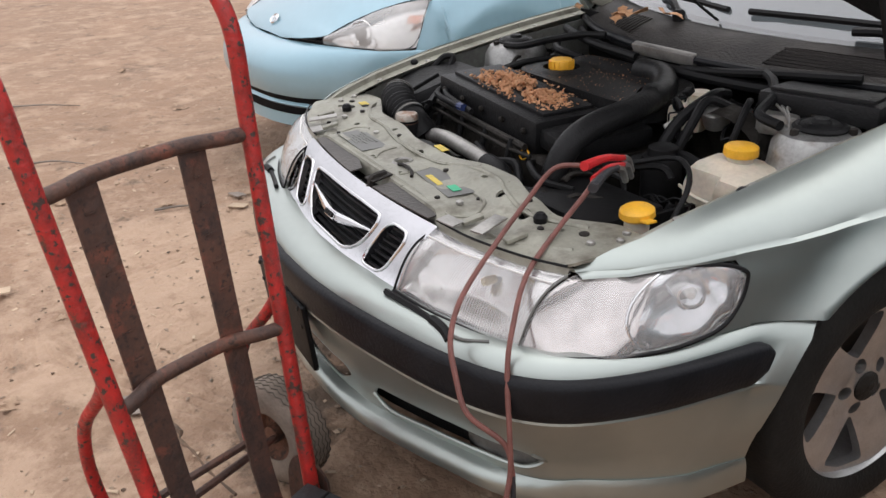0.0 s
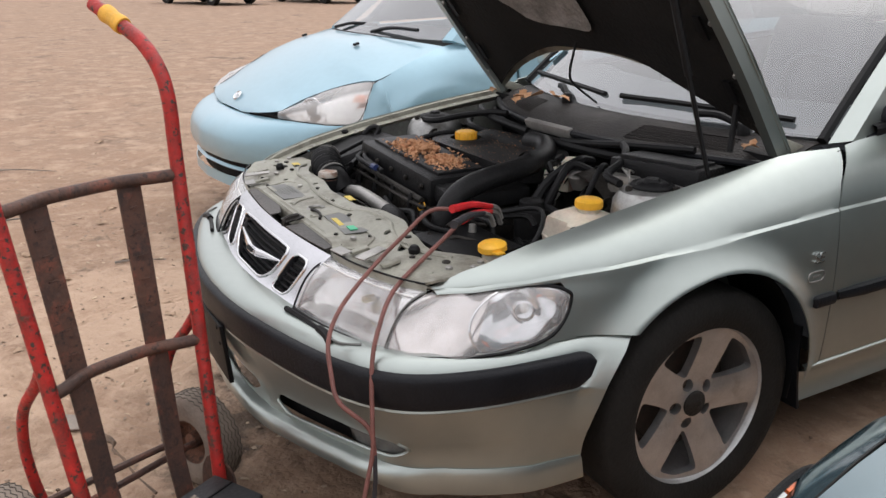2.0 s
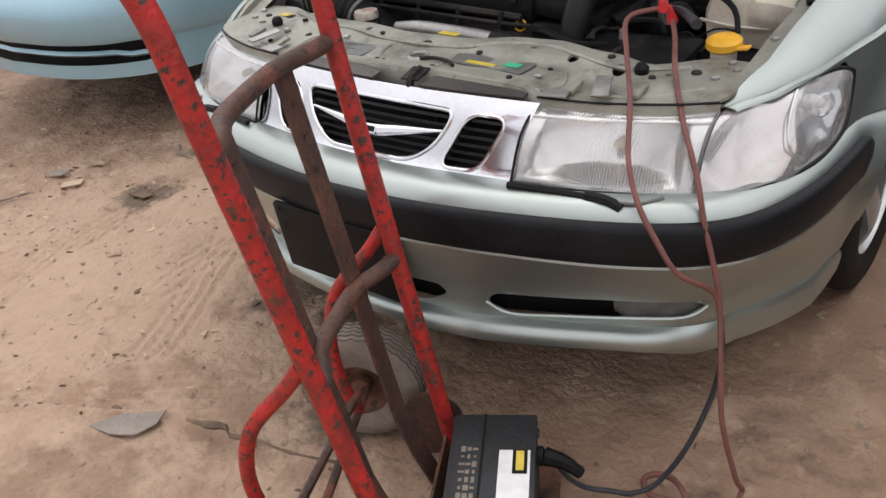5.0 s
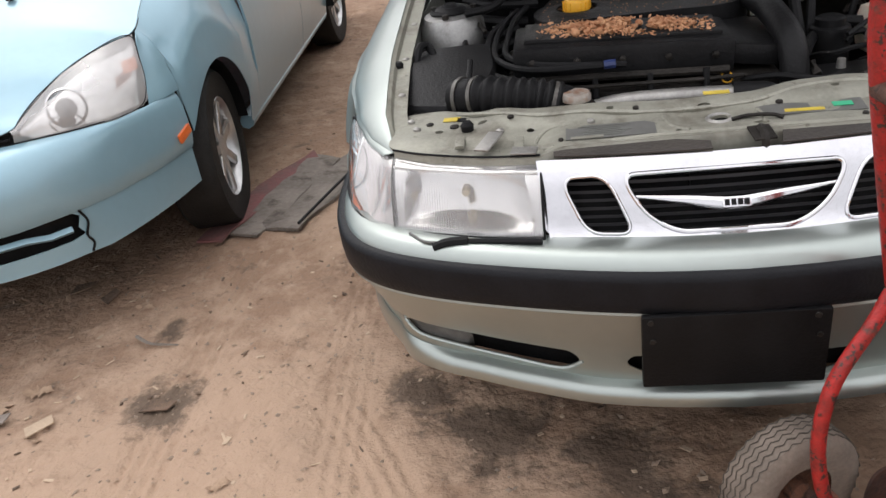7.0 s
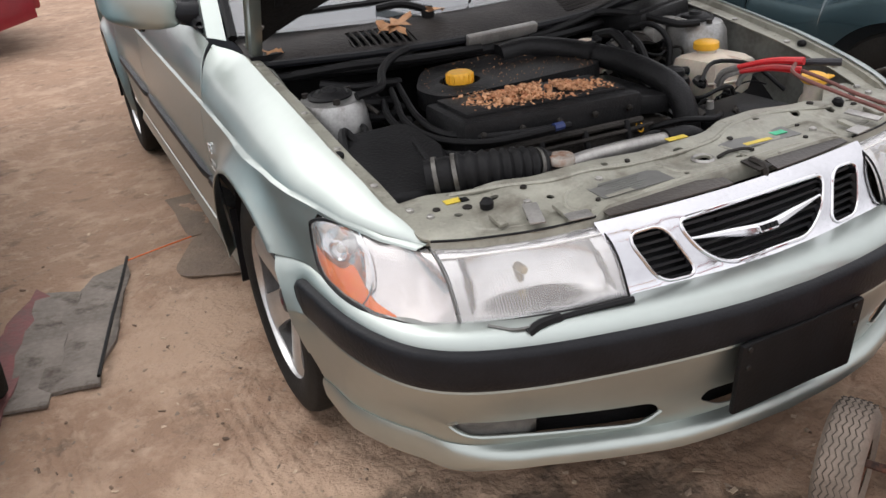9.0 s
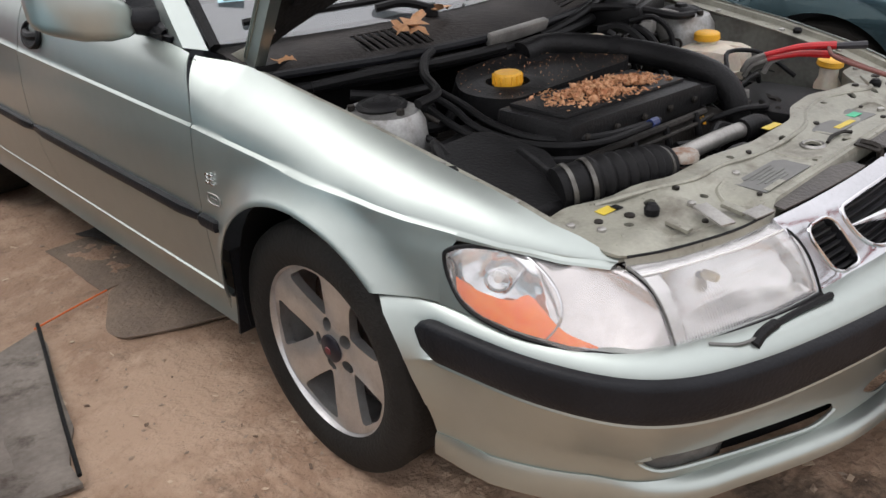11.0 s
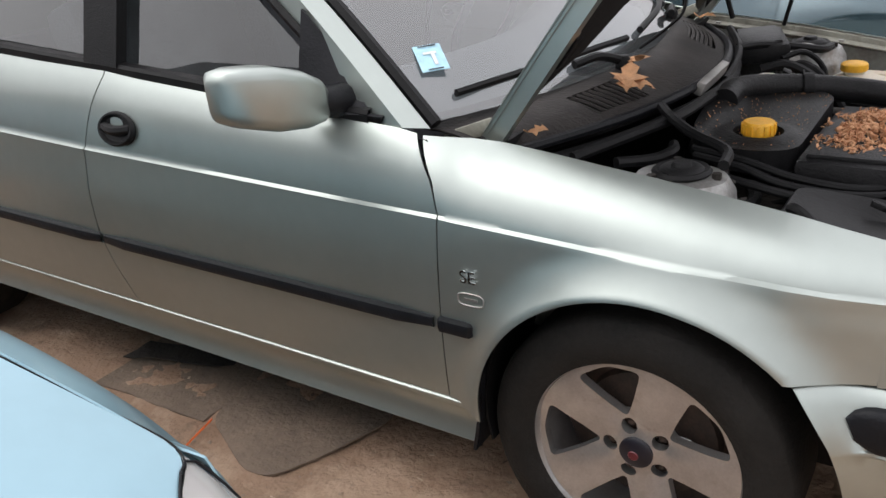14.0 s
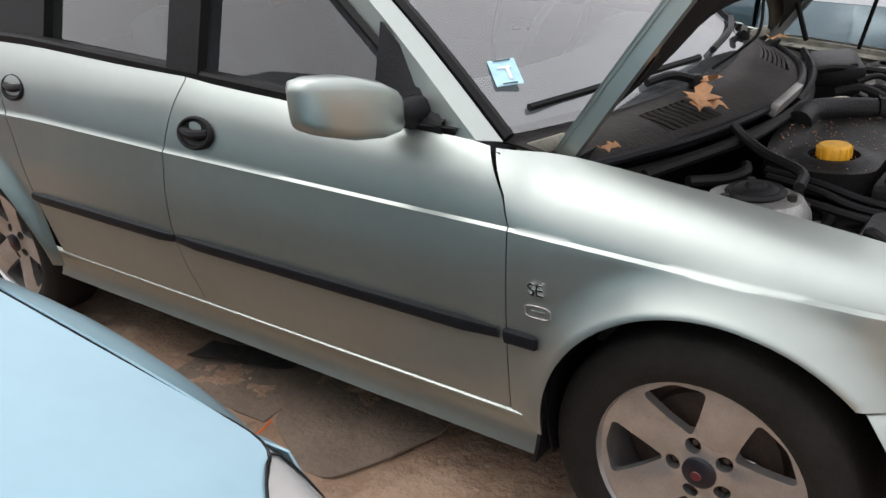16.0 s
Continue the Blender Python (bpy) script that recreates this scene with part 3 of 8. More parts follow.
for s in (1, -1):
    yy = [-0.665, -0.65, -0.63, -0.6, -0.55, -0.5, -0.46, -0.432, -0.425, -0.42, -0.415, -0.41, -0.405, -0.401, -0.398, -0.395, -0.375, -0.35, -0.33, -0.31, -0.29, -0.278, -0.2692]
    yy += [CY - CR * math.cos(a) for a in steps(0.803, math.pi, 30)] + [0.32, 0.33, 0.345, 0.36, 0.375, 0.39, 0.4045]
    door_cut = lambda y, z: y if y < 0.36 else y + lerp([(0.3, 0.0), (0.735, -0.018), (0.80, 0.0), (0.89, 0.062)], z) * (y - 0.36) / 0.0435
    def wing(y, v):
        p = flare(y, flank(y, v, wing_low(y)), CY, CZ, CR)
        return mirrored((p.x, door_cut(y, p.z), p.z), s)
    w = skin("wing", s, yy, FLANK, wing, solid=0.003)
    def door_f(y, v):
        p = flank(y, v, lerp([(0.4, 0.318), (2.3, 0.352)], y), True)
        p.y += lerp([(0.3, 0.0), (0.735, -0.018), (0.80, 0.0), (0.89, 0.062)], p.z) * max(0, 1 - (y - 0.408) / 0.1)
        p.y += lerp([(0.30, -0.075), (0.385, -0.036), (0.433, -0.012), (0.50, 0.010), (0.54, 0.018), (0.60, 0.019), (0.667, 0.015), (0.78, -0.002), (0.88, -0.043), (0.953, -0.079)], p.z) * max(0, 1 - abs(y - 1.4805) / 0.2)
        return mirrored(p, s)
    fd = skin("front_door", s, steps(0.4072, 0.5, 4) + steps(0.55, 1.40, 10) + steps(1.42, 1.4785, 4), FLANK, door_f, solid=0.003)
    rd = skin("rear_door", s, steps(1.4825, 1.6, 5) + steps(1.65, 2.22, 8), FLANK, lambda y, v: door_f(y, v) if y < 2.1 else mirrored((lambda p: (p.x, p.y + lerp([(0.33, -0.06), (0.6, 0.03), (1.0, 0.12)], p.z) * (y - 2.1) / 0.12, p.z))(flank(y, v, 0.35, True)), s), solid=0.003)
    def quarter(y, v):
        r = 0.345
        low = 0.285 + math.sqrt(max(0, r * r - (y - 2.6) ** 2)) if abs(y - 2.6) < r else 0.30
        p = flare(y, flank(y, v, max(low, 0.30), True), 2.6, 0.285, r)
        e = max(0, 1 - (y - 2.226) / 0.12)
        p.y += lerp([(0.33, -0.06), (0.6, 0.03), (1.0, 0.12)], p.z) * e
        return mirrored(p, s)
    skin("rear_quarter", s, steps(2.226, 2.255, 2) + [2.6 - 0.345 * math.cos(a) for a in steps(0, math.pi, 18)] + steps(3.0, 3.66, 6), FLANK, quarter, solid=0.003)
    # sill with its upper lip
    def sill(y, q):
        n, z = [(-0.003, 0.322), (0.009, 0.315), (0.009, 0.307), (-0.006, 0.298), (-0.015, 0.275), (-0.016, 0.25), (-0.008, 0.225), (-0.002, 0.211), (-0.012, 0.204), (-0.05, 0.20)][q]
        up = lerp([(0.36, -0.004), (2.25, 0.03)], y)
        return mirrored((side_x(y, max(0.3, z)) + n - 0.002, y, z + up), s)
    skin("sill", s, steps(0.352, 2.25, 12), range(10), sill, solid=0.003)
    # black strip behind each door gap, standing in for the shade inside
    for y0, bend in ((0.4055, [(0.3, 0.0), (0.735, -0.018), (0.80, 0.0), (0.89, 0.062)]), (1.4805, [(0.30, -0.075), (0.385, -0.036), (0.433, -0.012), (0.50, 0.010), (0.54, 0.018), (0.60, 0.019), (0.667, 0.015), (0.78, -0.002), (0.88, -0.043), (0.953, -0.079)])):
        def shadow(z, q):
            zc = lerp(CREASE, y0)
            x = side_x(y0, min(z, 0.735)) if z < zc else lerp([(zc, side_x(y0, 0.735) - 0.01), (lerp(BELT, y0), 0.748)], z) + 0.006
            return mirrored((x - 0.011, y0 + lerp(bend, z) + 0.012 * q, z), s)
        part("gap_shadow", grid(steps(0.33, lerp(BELT, y0) - 0.01, 24), [-1, 1], shadow), BLACK, saloon)
    # black side moulding on doors and wing
    for host, a, b in ((w, 0.318, 0.402), (fd, 0.414, 1.478), (rd, 1.492, 2.24)):
        def strip(i, q):
            y = a + (b - a) * i / 12
            n, dz = [(0.0, 0.017), (0.017, 0.013), (0.021, 0.0), (0.017, -0.013), (0.0, -0.017)][q]
            if i in (0, 12) or host is w and i == 0:
                n, dz = n * 0.55, dz * 0.8
            z = lerp([(0.3, 0.508), (1.5, 0.524), (2.3, 0.54)], y)
            return mirrored((side_x(y, z) + n, y, z + dz), s)
        skin("side_moulding", s, range(13), range(5), strip, TRIM, host)
    # waist rubber
    skin("waist_seal", s, steps(0.58, 2.5, 12), range(4), lambda y, q: mirrored((0.748 + [0.004, 0.006, 0.0, -0.02][q], y, lerp(BELT, y) + [-0.003, 0.018, 0.026, 0.028][q]), s), BLACK)
    # door handles
    for host, y, z in ((fd, 1.335, 0.836), (rd, 2.235, 0.893)):
        x = lerp([(0.772, 0.807), (0.836, 0.800), (0.893, 0.790)], z)
        m = Matrix.Translation((s * (x + 0.006), y, z)) @ Matrix.Diagonal((1, 1.62, 1, 1)) @ pose(0, 0, 0, 0, 90 * s - 20 * s, 0)
        h = part("handle", lathe([(0.042, -0.012), (0.044, 0.004), (0.040, 0.010), (0.036, 0.010), (0.032, 0.002), (0.0, -0.004)], 28, m), BLACK, host)
        part("grip", tube([(s * (x + 0.004), y - 0.052, z + 0.002), (s * (x + 0.015), y, z - 0.002), (s * (x + 0.004), y + 0.052, z + 0.002)], 0.013, 8), BLACK, h)
    # badge on the wing: letters and a small side lamp
    text("badge", "SE", 0.038, Matrix.Translation((s * 0.8300, 0.318 + 0.003, 0.628)) @ pose(0, 0, 0, 90, 0, 90 * s), CHROME, w, 0.002, "chrome SE letters")
    oval = [(s * 0.8305, 0.318 + 0.029 * math.copysign(abs(math.cos(a)) ** 0.6, math.cos(a)), 0.580 + 0.0135 * math.copysign(abs(math.sin(a)) ** 0.6, math.sin(a))) for a in steps(0, 2 * math.pi, 24)]
    bdg = part("model_badge", tube(oval, 0.0020, 6, n=1), DULL, w, "oval chrome badge rim")
    part("badge_bar", box(0.003, 0.030, 0.006, pose(s * 0.8295, 0.318, 0.580), bev=0.001), DULL, bdg)
    # wheel well and mud flap
    part("wheel_liner", flip(grid(steps(0.02, math.pi + 0.25, 20), [0, 1], lambda a, v: mirrored((0.80 - 0.32 * v, CY - 0.350 * math.cos(a), CZ + 0.352 * math.sin(a)), s))) if s > 0 else grid(steps(0.02, math.pi + 0.25, 20), [0, 1], lambda a, v: mirrored((0.80 - 0.32 * v, CY - 0.350 * math.cos(a), CZ + 0.352 * math.sin(a)), s)), BLACK, saloon, solid=0.004)
    part("wheel_liner", grid(steps(0, math.pi, 16), [0, 1], lambda a, v: mirrored((0.80 - 0.32 * v, 2.6 - 0.35 * math.cos(a), CZ + 0.35 * math.sin(a)), s)), BLACK, saloon, solid=0.004)
    part("inner_wall", box(0.01, 0.75, 0.5, pose(s * 0.48, 0, 0.4)), BLACK, saloon)
    for y0 in (0.305, 2.93):
        part("mud_flap", grid(steps(0, 1, 6), [0, 0.5, 1], lambda v, u: mirrored((0.815 - 0.17 * u, y0 + 0.012 + 0.03 * v * v, 0.44 - 0.245 * v), s)), TRIM, saloon, solid=0.008)

for s in (1, -1):
    tip = [(-0.53, 0.556), (-0.475, 0.563), (-0.433, 0.582), (-0.415, 0.60), (-0.402, 0.645), (-0.392, 0.66)]
    skin("wing_corner", s, steps(-0.53, -0.396, 12), steps(0, 1, 4), lambda y, v: mirrored((side_x(y, 0.559 + (lerp(tip, y) - 0.555) * v), y, 0.559 + (max(lerp(tip, y), 0.558) + 0.004 - 0.559) * v), s), solid=0.003)
# front bumper
PLAN = spline([(0, -0.985, 0), (0.15, -0.976, 0), (0.3, -0.951, 0), (0.48, -0.905, 0), (0.60, -0.861, 0), (0.680, -0.815, 0), (0.735, -0.755, 0), (0.772, -0.670, 0), (0.796, -0.565, 0), (0.808, -0.43, 0), (0.811, -0.35, 0), (0.813, -0.268, 0)], 4)
LOOP = [mirrored(p, -1) for p in PLAN[:0:-1]] + PLAN


def around(line, i, off, z):
    p = line[i]
    d = (line[min(i + 1, len(line) - 1)] - line[max(i - 1, 0)]).normalized()
    near = max(0.0, min(1.0, (p.y + 0.50) / 0.16))
    clip01 = lambda t: max(0.0, min(1.0, t))
    # the lower face tucks back under the nose
    off -= clip01((0.44 - z) / 0.13) * clip01((-p.y - 0.50) / 0.2) * (0.022 + 0.030 * clip01((abs(p.x) - 0.28) / 0.25))
    if off < -0.012 and z > 0.5:
        off += (-0.012 - off) * near
    z += (min(z, 0.557) - z) * near
    x, y = p.x + d.y * off, p.y - d.x * off
    end = CY - math.sqrt(max(0.0, (CR + 0.003) ** 2 - (z - CZ) ** 2))
    if y > -0.5:
        y = -0.5 + (y + 0.5) * (end + 0.5) / (-0.268 + 0.5)
    r_ = math.hypot(y - CY, z - CZ) - CR
    if r_ < 0.09 and z > CZ - 0.1:
        x += math.copysign(flare_out(r_), x) * min(1, max(0, (z - CZ + 0.1) / 0.2))
    return Vector((x, y, z))


def bumper(profile, name, material, cut=0, parent=None, **k):
    line = LOOP[cut : len(LOOP) - cut]
    ends = lambda i: min(1, 0.35 + 0.65 * min(i, len(line) - 1 - i) / 2) if cut else 1
    slim = lambda i: (0.45, 0.8, 0.95)[min(i, len(line) - 1 - i)] if cut and min(i, len(line) - 1 - i) < 3 else 1
    f = lambda i, q: around(line, i, profile[q][0] * ends(i), 0.493 + (profile[q][1] - 0.493) * slim(i))
    if name == "bumper":
        # the ledge under the strip runs out towards the wheel
        def f(i, q):
            off, z = profile[q]
            return around(line, i, off * min(1, max(0, min(i, len(line) - 1 - i) - 2) / 4) if off > 0 else off, z)
    if name == "chin_lip":
        def f(i, q):
            turn = max(0.0, min(1.0, (abs(line[i].x) - 0.58) / 0.16))
            off, z = profile[q]
            return around(line, i, -0.021 + (off + 0.021) * (1 - 0.8 * turn), z - turn * (0.258 - z) * 0.45)
    return part(name, grid(range(len(line)), range(len(profile)), f), material, parent or saloon, **k)


def bumper_face(a, b, n=5):
    """Mesh rows of the lower face between z values a and b."""
    return [(lerp([(0.26, -0.020), (0.30, -0.017), (0.36, -0.009), (0.455, 0.0)], z), z) for z in steps(a, b, n)]


# upper part, down to the intake
cover = bumper([(-0.085, 0.553), (-0.05, 0.556), (-0.024, 0.5535), (-0.008, 0.544), (0, 0.528), (0, 0.456), (0.0095, 0.4535), (0.0105, 0.4505), (0.006, 0.447)] + bumper_face(0.445, 0.345), "bumper", PAINT, solid=0.003)
# lower face with openings, unrolled along the bumper
ARC = [0.0]
for a, b in zip(PLAN, PLAN[1:]):
    ARC.append(ARC[-1] + (b - a).length)


def unrolled(u, z):
    s, u = (1 if u >= 0 else -1), abs(u)
    k = min(len(PLAN) - 2, max(0, int(np.searchsorted(ARC, u) - 1)))
    t = (u - ARC[k]) / (ARC[k + 1] - ARC[k])
    off = lerp([(0.255, -0.022), (0.30, -0.017), (0.36, -0.009)], z)
    p = around(PLAN, k, off, z).lerp(around(PLAN, k + 1, off, z), t)
    return (p.x * s, p.y, p.z)


mouth = lambda s: rounded([(s * 0.32, 0.329), (s * 0.71, 0.335), (s * 0.758, 0.312), (s * 0.70, 0.288), (s * 0.345, 0.277), (s * 0.30, 0.302)][::s], 0.02)
middle = rounded([(-0.2, 0.33), (0.2, 0.33), (0.215, 0.305), (0.16, 0.275), (-0.16, 0.275), (-0.215, 0.305)], 0.025)
part("bumper_lower", cutsheet([(-ARC[-1], 0.255), (ARC[-1], 0.255), (ARC[-1], 0.346), (-ARC[-1], 0.346)], [mouth(1), mouth(-1), middle], unrolled, 0.024), PAINT, cover, solid=0.003)
# plain black sheet behind the openings paints the shade within the intake
part("intake_shadow", grid(range(len(LOOP)), [0, 1], lambda i, v: around(LOOP, i, -0.055, 0.26 + 0.08 * v)), BLACK, cover, "dark sheet standing in for intake shade")
lip = bumper([(-0.022, 0.262), (-0.006, 0.257), (0.004, 0.251), (0.008, 0.241), (0.006, 0.226), (-0.006, 0.219), (-0.05, 0.216)], "chin_lip", PAINT, parent=cover, solid=0.003, label="front lip with a cracked joint")
split_at = min(range(len(PLAN)), key=lambda i: abs(PLAN[i].x - 0.55))
part("crack", tube([around(PLAN, split_at, 0.003, 0.253), around(PLAN, split_at, 0.0075, 0.243) + Vector((0.006, 0.003, 0)), around(PLAN, split_at, 0.0070, 0.232), around(PLAN, split_at, -0.002, 0.220) + Vector((-0.006, -0.003, 0))], 0.0022, 5), BLACK, cover)
bumper([(0, 0.531), (0.009, 0.5305), (0.0145, 0.527), (0.0165, 0.520), (0.0175, 0.505), (0.0170, 0.480), (0.0155, 0.465), (0.012, 0.458), (0, 0.455)], "rub_strip", TRIM, 3, cover, solid=0.003, label="black rubber strip")
for s in (1, -1):
    def fog(u, z):
        p = Vector(unrolled(s * u, z))
        return p + Vector((0, 0.014, 0))
    part("fog_lamp", cutsheet([(0.545, 0.276), (0.75, 0.282), (0.75, 0.336), (0.545, 0.333)], [], fog, 0.02), FOGLENS, cover, "clear fog lamp")
    part("mouth_trim", tube([unrolled(s * 0.298, 0.302), unrolled(s * 0.345, 0.276), unrolled(s * 0.45, 0.279), unrolled(s * 0.58, 0.283), unrolled(s * 0.70, 0.287), unrolled(s * 0.762, 0.312), unrolled(s * 0.73, 0.332)], 0.0042, 6), PAINT, cover)
# licence plate holder
holder = part("plate_holder", box(0.318, 0.014, 0.165, pose(-0.022, -0.992, 0.377, 5, 0, 0), bev=0.006), BLACK, saloon, "black blank plate holder")
for x, z in ((-0.162, 0.405), (-0.165, 0.448), (0.112, 0.448), (0.118, 0.405)):
    part("screw", lathe([(0.006, 0), (0.005, 0.003), (0, 0.003)], 10, pose(x, -1.000 - 0.087 * (z - 0.377), z, 90)), GREASE, holder)

# grille
def grille_at(x, v, out=0.0):
    y = soft([(-0.1, -0.912), (0.0, -0.900), (0.10, -0.880), (0.5, -0.852), (0.85, -0.825), (1, -0.797), (1.1, -0.775)], v) + 0.2 * x * x
    z = soft([(-0.1, 0.540), (0.0, 0.547), (0.10, 0.554), (0.5, 0.604), (0.85, 0.650), (1, 0.671), (1.1, 0.68)], v)
    return Vector((x, y - out * 0.75, z + out * 0.6))


top = [(-0.335 + 0.67 * i / 10, 1.0) for i in range(11)]
g_out = [(-0.330, 0.0), (0.330, 0.0), (0.349, 1.0), (-0.349, 1.0)]
centre = [(-0.105, 0.10), (0.105, 0.10), (0.160, 0.36), (0.196, 0.84), (-0.196, 0.84), (-0.160, 0.36)]
slot = lambda s: [(s * 0.176, 0.10), (s * 0.262, 0.12), (s * 0.306, 0.82), (s * 0.222, 0.84)][::s]
flat = lambda ring: rounded([(x, v * 0.11) for x, v in ring], 0.028, 6)
grille = part("grille", cutsheet([(x, v * 0.11) for x, v in g_out], [flat(centre), flat(slot(1)), flat(slot(-1))], lambda x, v: grille_at(x, v / 0.11, 0.006), 0.012), SATIN, saloon, "chrome grille surround", solid=0.018)
for ring_, wide_ in ((centre, 0.0042), (slot(1), 0.0036), (slot(-1), 0.0036)):
    loop_ = flat(ring_)
    part("slot_rim", tube([grille_at(x, v / 0.11, 0.0065) for x, v in loop_ + loop_[:1]], wide_, 8, n=1), CHROME, grille, "bright chrome rim")
part("grille_back", grid(steps(-0.315, 0.315, 10), [0, 1], lambda x, v: grille_at(x, v, -0.04)), BLACK, grille)
part("grille_base", grid(steps(-0.322, 0.322, 14), [0, 1, 2], lambda x, q: grille_at(x, [0.02, -0.06, -0.10][q], [0.012, 0.014, -0.01][q])), ALLOY, grille, "grey lower rim of the grille")
for k in range(7):
    v = 0.13 + 0.105 * k
    part("slat", grid(steps(-0.305, 0.305, 14), [0, 1, 2], lambda x, q: grille_at(x, v + [0.0, 0.03, 0.05][q], [-0.012, -0.006, -0.02][q])), SLATB, grille, solid=0.003)
part("wing_bar", tube([grille_at(-0.18, 0.58, 0.002), grille_at(-0.09, 0.50, 0.006), grille_at(0, 0.42, 0.008), grille_at(0.09, 0.50, 0.006), grille_at(0.18, 0.58, 0.002)], 0.0075, 8, n=5, taper=lambda t: 0.35 + 1.3 * math.sin(math.pi * t) ** 1.5), CHROME, grille, "chrome winged bar")
emblem = part("emblem", box(0.05, 0.012, 0.017, Matrix.Translation(grille_at(0, 0.41, 0.015)) @ pose(0, 0, 0, -35), bev=0.003), CHROME, grille)
for k in range(4):
    part("emblem_bar", box(0.008, 0.003, 0.011, Matrix.Translation(grille_at(-0.017 + 0.0113 * k, 0.41, 0.0235)) @ pose(0, 0, 0, -35)), BLACK, emblem)

# head lamps and turn lamps
def lamp_at(u, v, deep=0.0):
    """u 0 at the grille, 1 at the joint, 2 at the rear tip; v 0 at the bottom."""
    if u <= 1:
        x = 0.337 + 0.305 * u
        yb = lerp([(0.33, -0.876), (0.45, -0.855), (0.53, -0.828), (0.60, -0.802), (0.645, -0.780)], x)
        zb = 0.556 - 0.004 * u
        zt, back = 0.668, 0.112
    else:
        w, x = u - 1, 0.0
        lowx = lerp([(0, 0.642), (0.2, 0.70), (0.45, 0.757), (0.65, 0.783), (0.82, 0.792), (0.94, 0.790), (1, 0.782)], w)
        topx = lerp([(0, 0.642), (0.25, 0.685), (0.5, 0.722), (0.8, 0.764), (1, 0.782)], w)
        yb = lerp([(0, -0.780), (0.2, -0.748), (0.45, -0.66), (0.65, -0.56), (0.82, -0.487), (1, -0.405)], w)
        yt = lerp([(0, -0.668), (0.25, -0.60), (0.5, -0.532), (0.8, -0.455), (1, -0.402)], w)
        zb = lerp([(0, 0.552), (0.6, 0.556), (0.8, 0.563), (0.92, 0.582), (0.97, 0.60), (1, 0.64)], w)
        zt = lerp([(0, 0.664), (0.5, 0.678), (0.85, 0.68), (0.95, 0.672), (1, 0.655)], w)
        back = yt - yb
    z = zb + (zt - zb) * (1 - (1 - v) ** 1.35)
    y = yb + back * (v * 0.55 + 0.45 * v**4)
    inn = Vector((-0.35 - 0.6 * max(0, u - 1), 0.9 - 0.5 * max(0, u - 1), 0.05)).normalized()
    if u > 1:
        x = lowx + (topx - lowx) * (v * 0.4 + 0.6 * v**3)
    return Vector((x, y, z)) + inn * deep


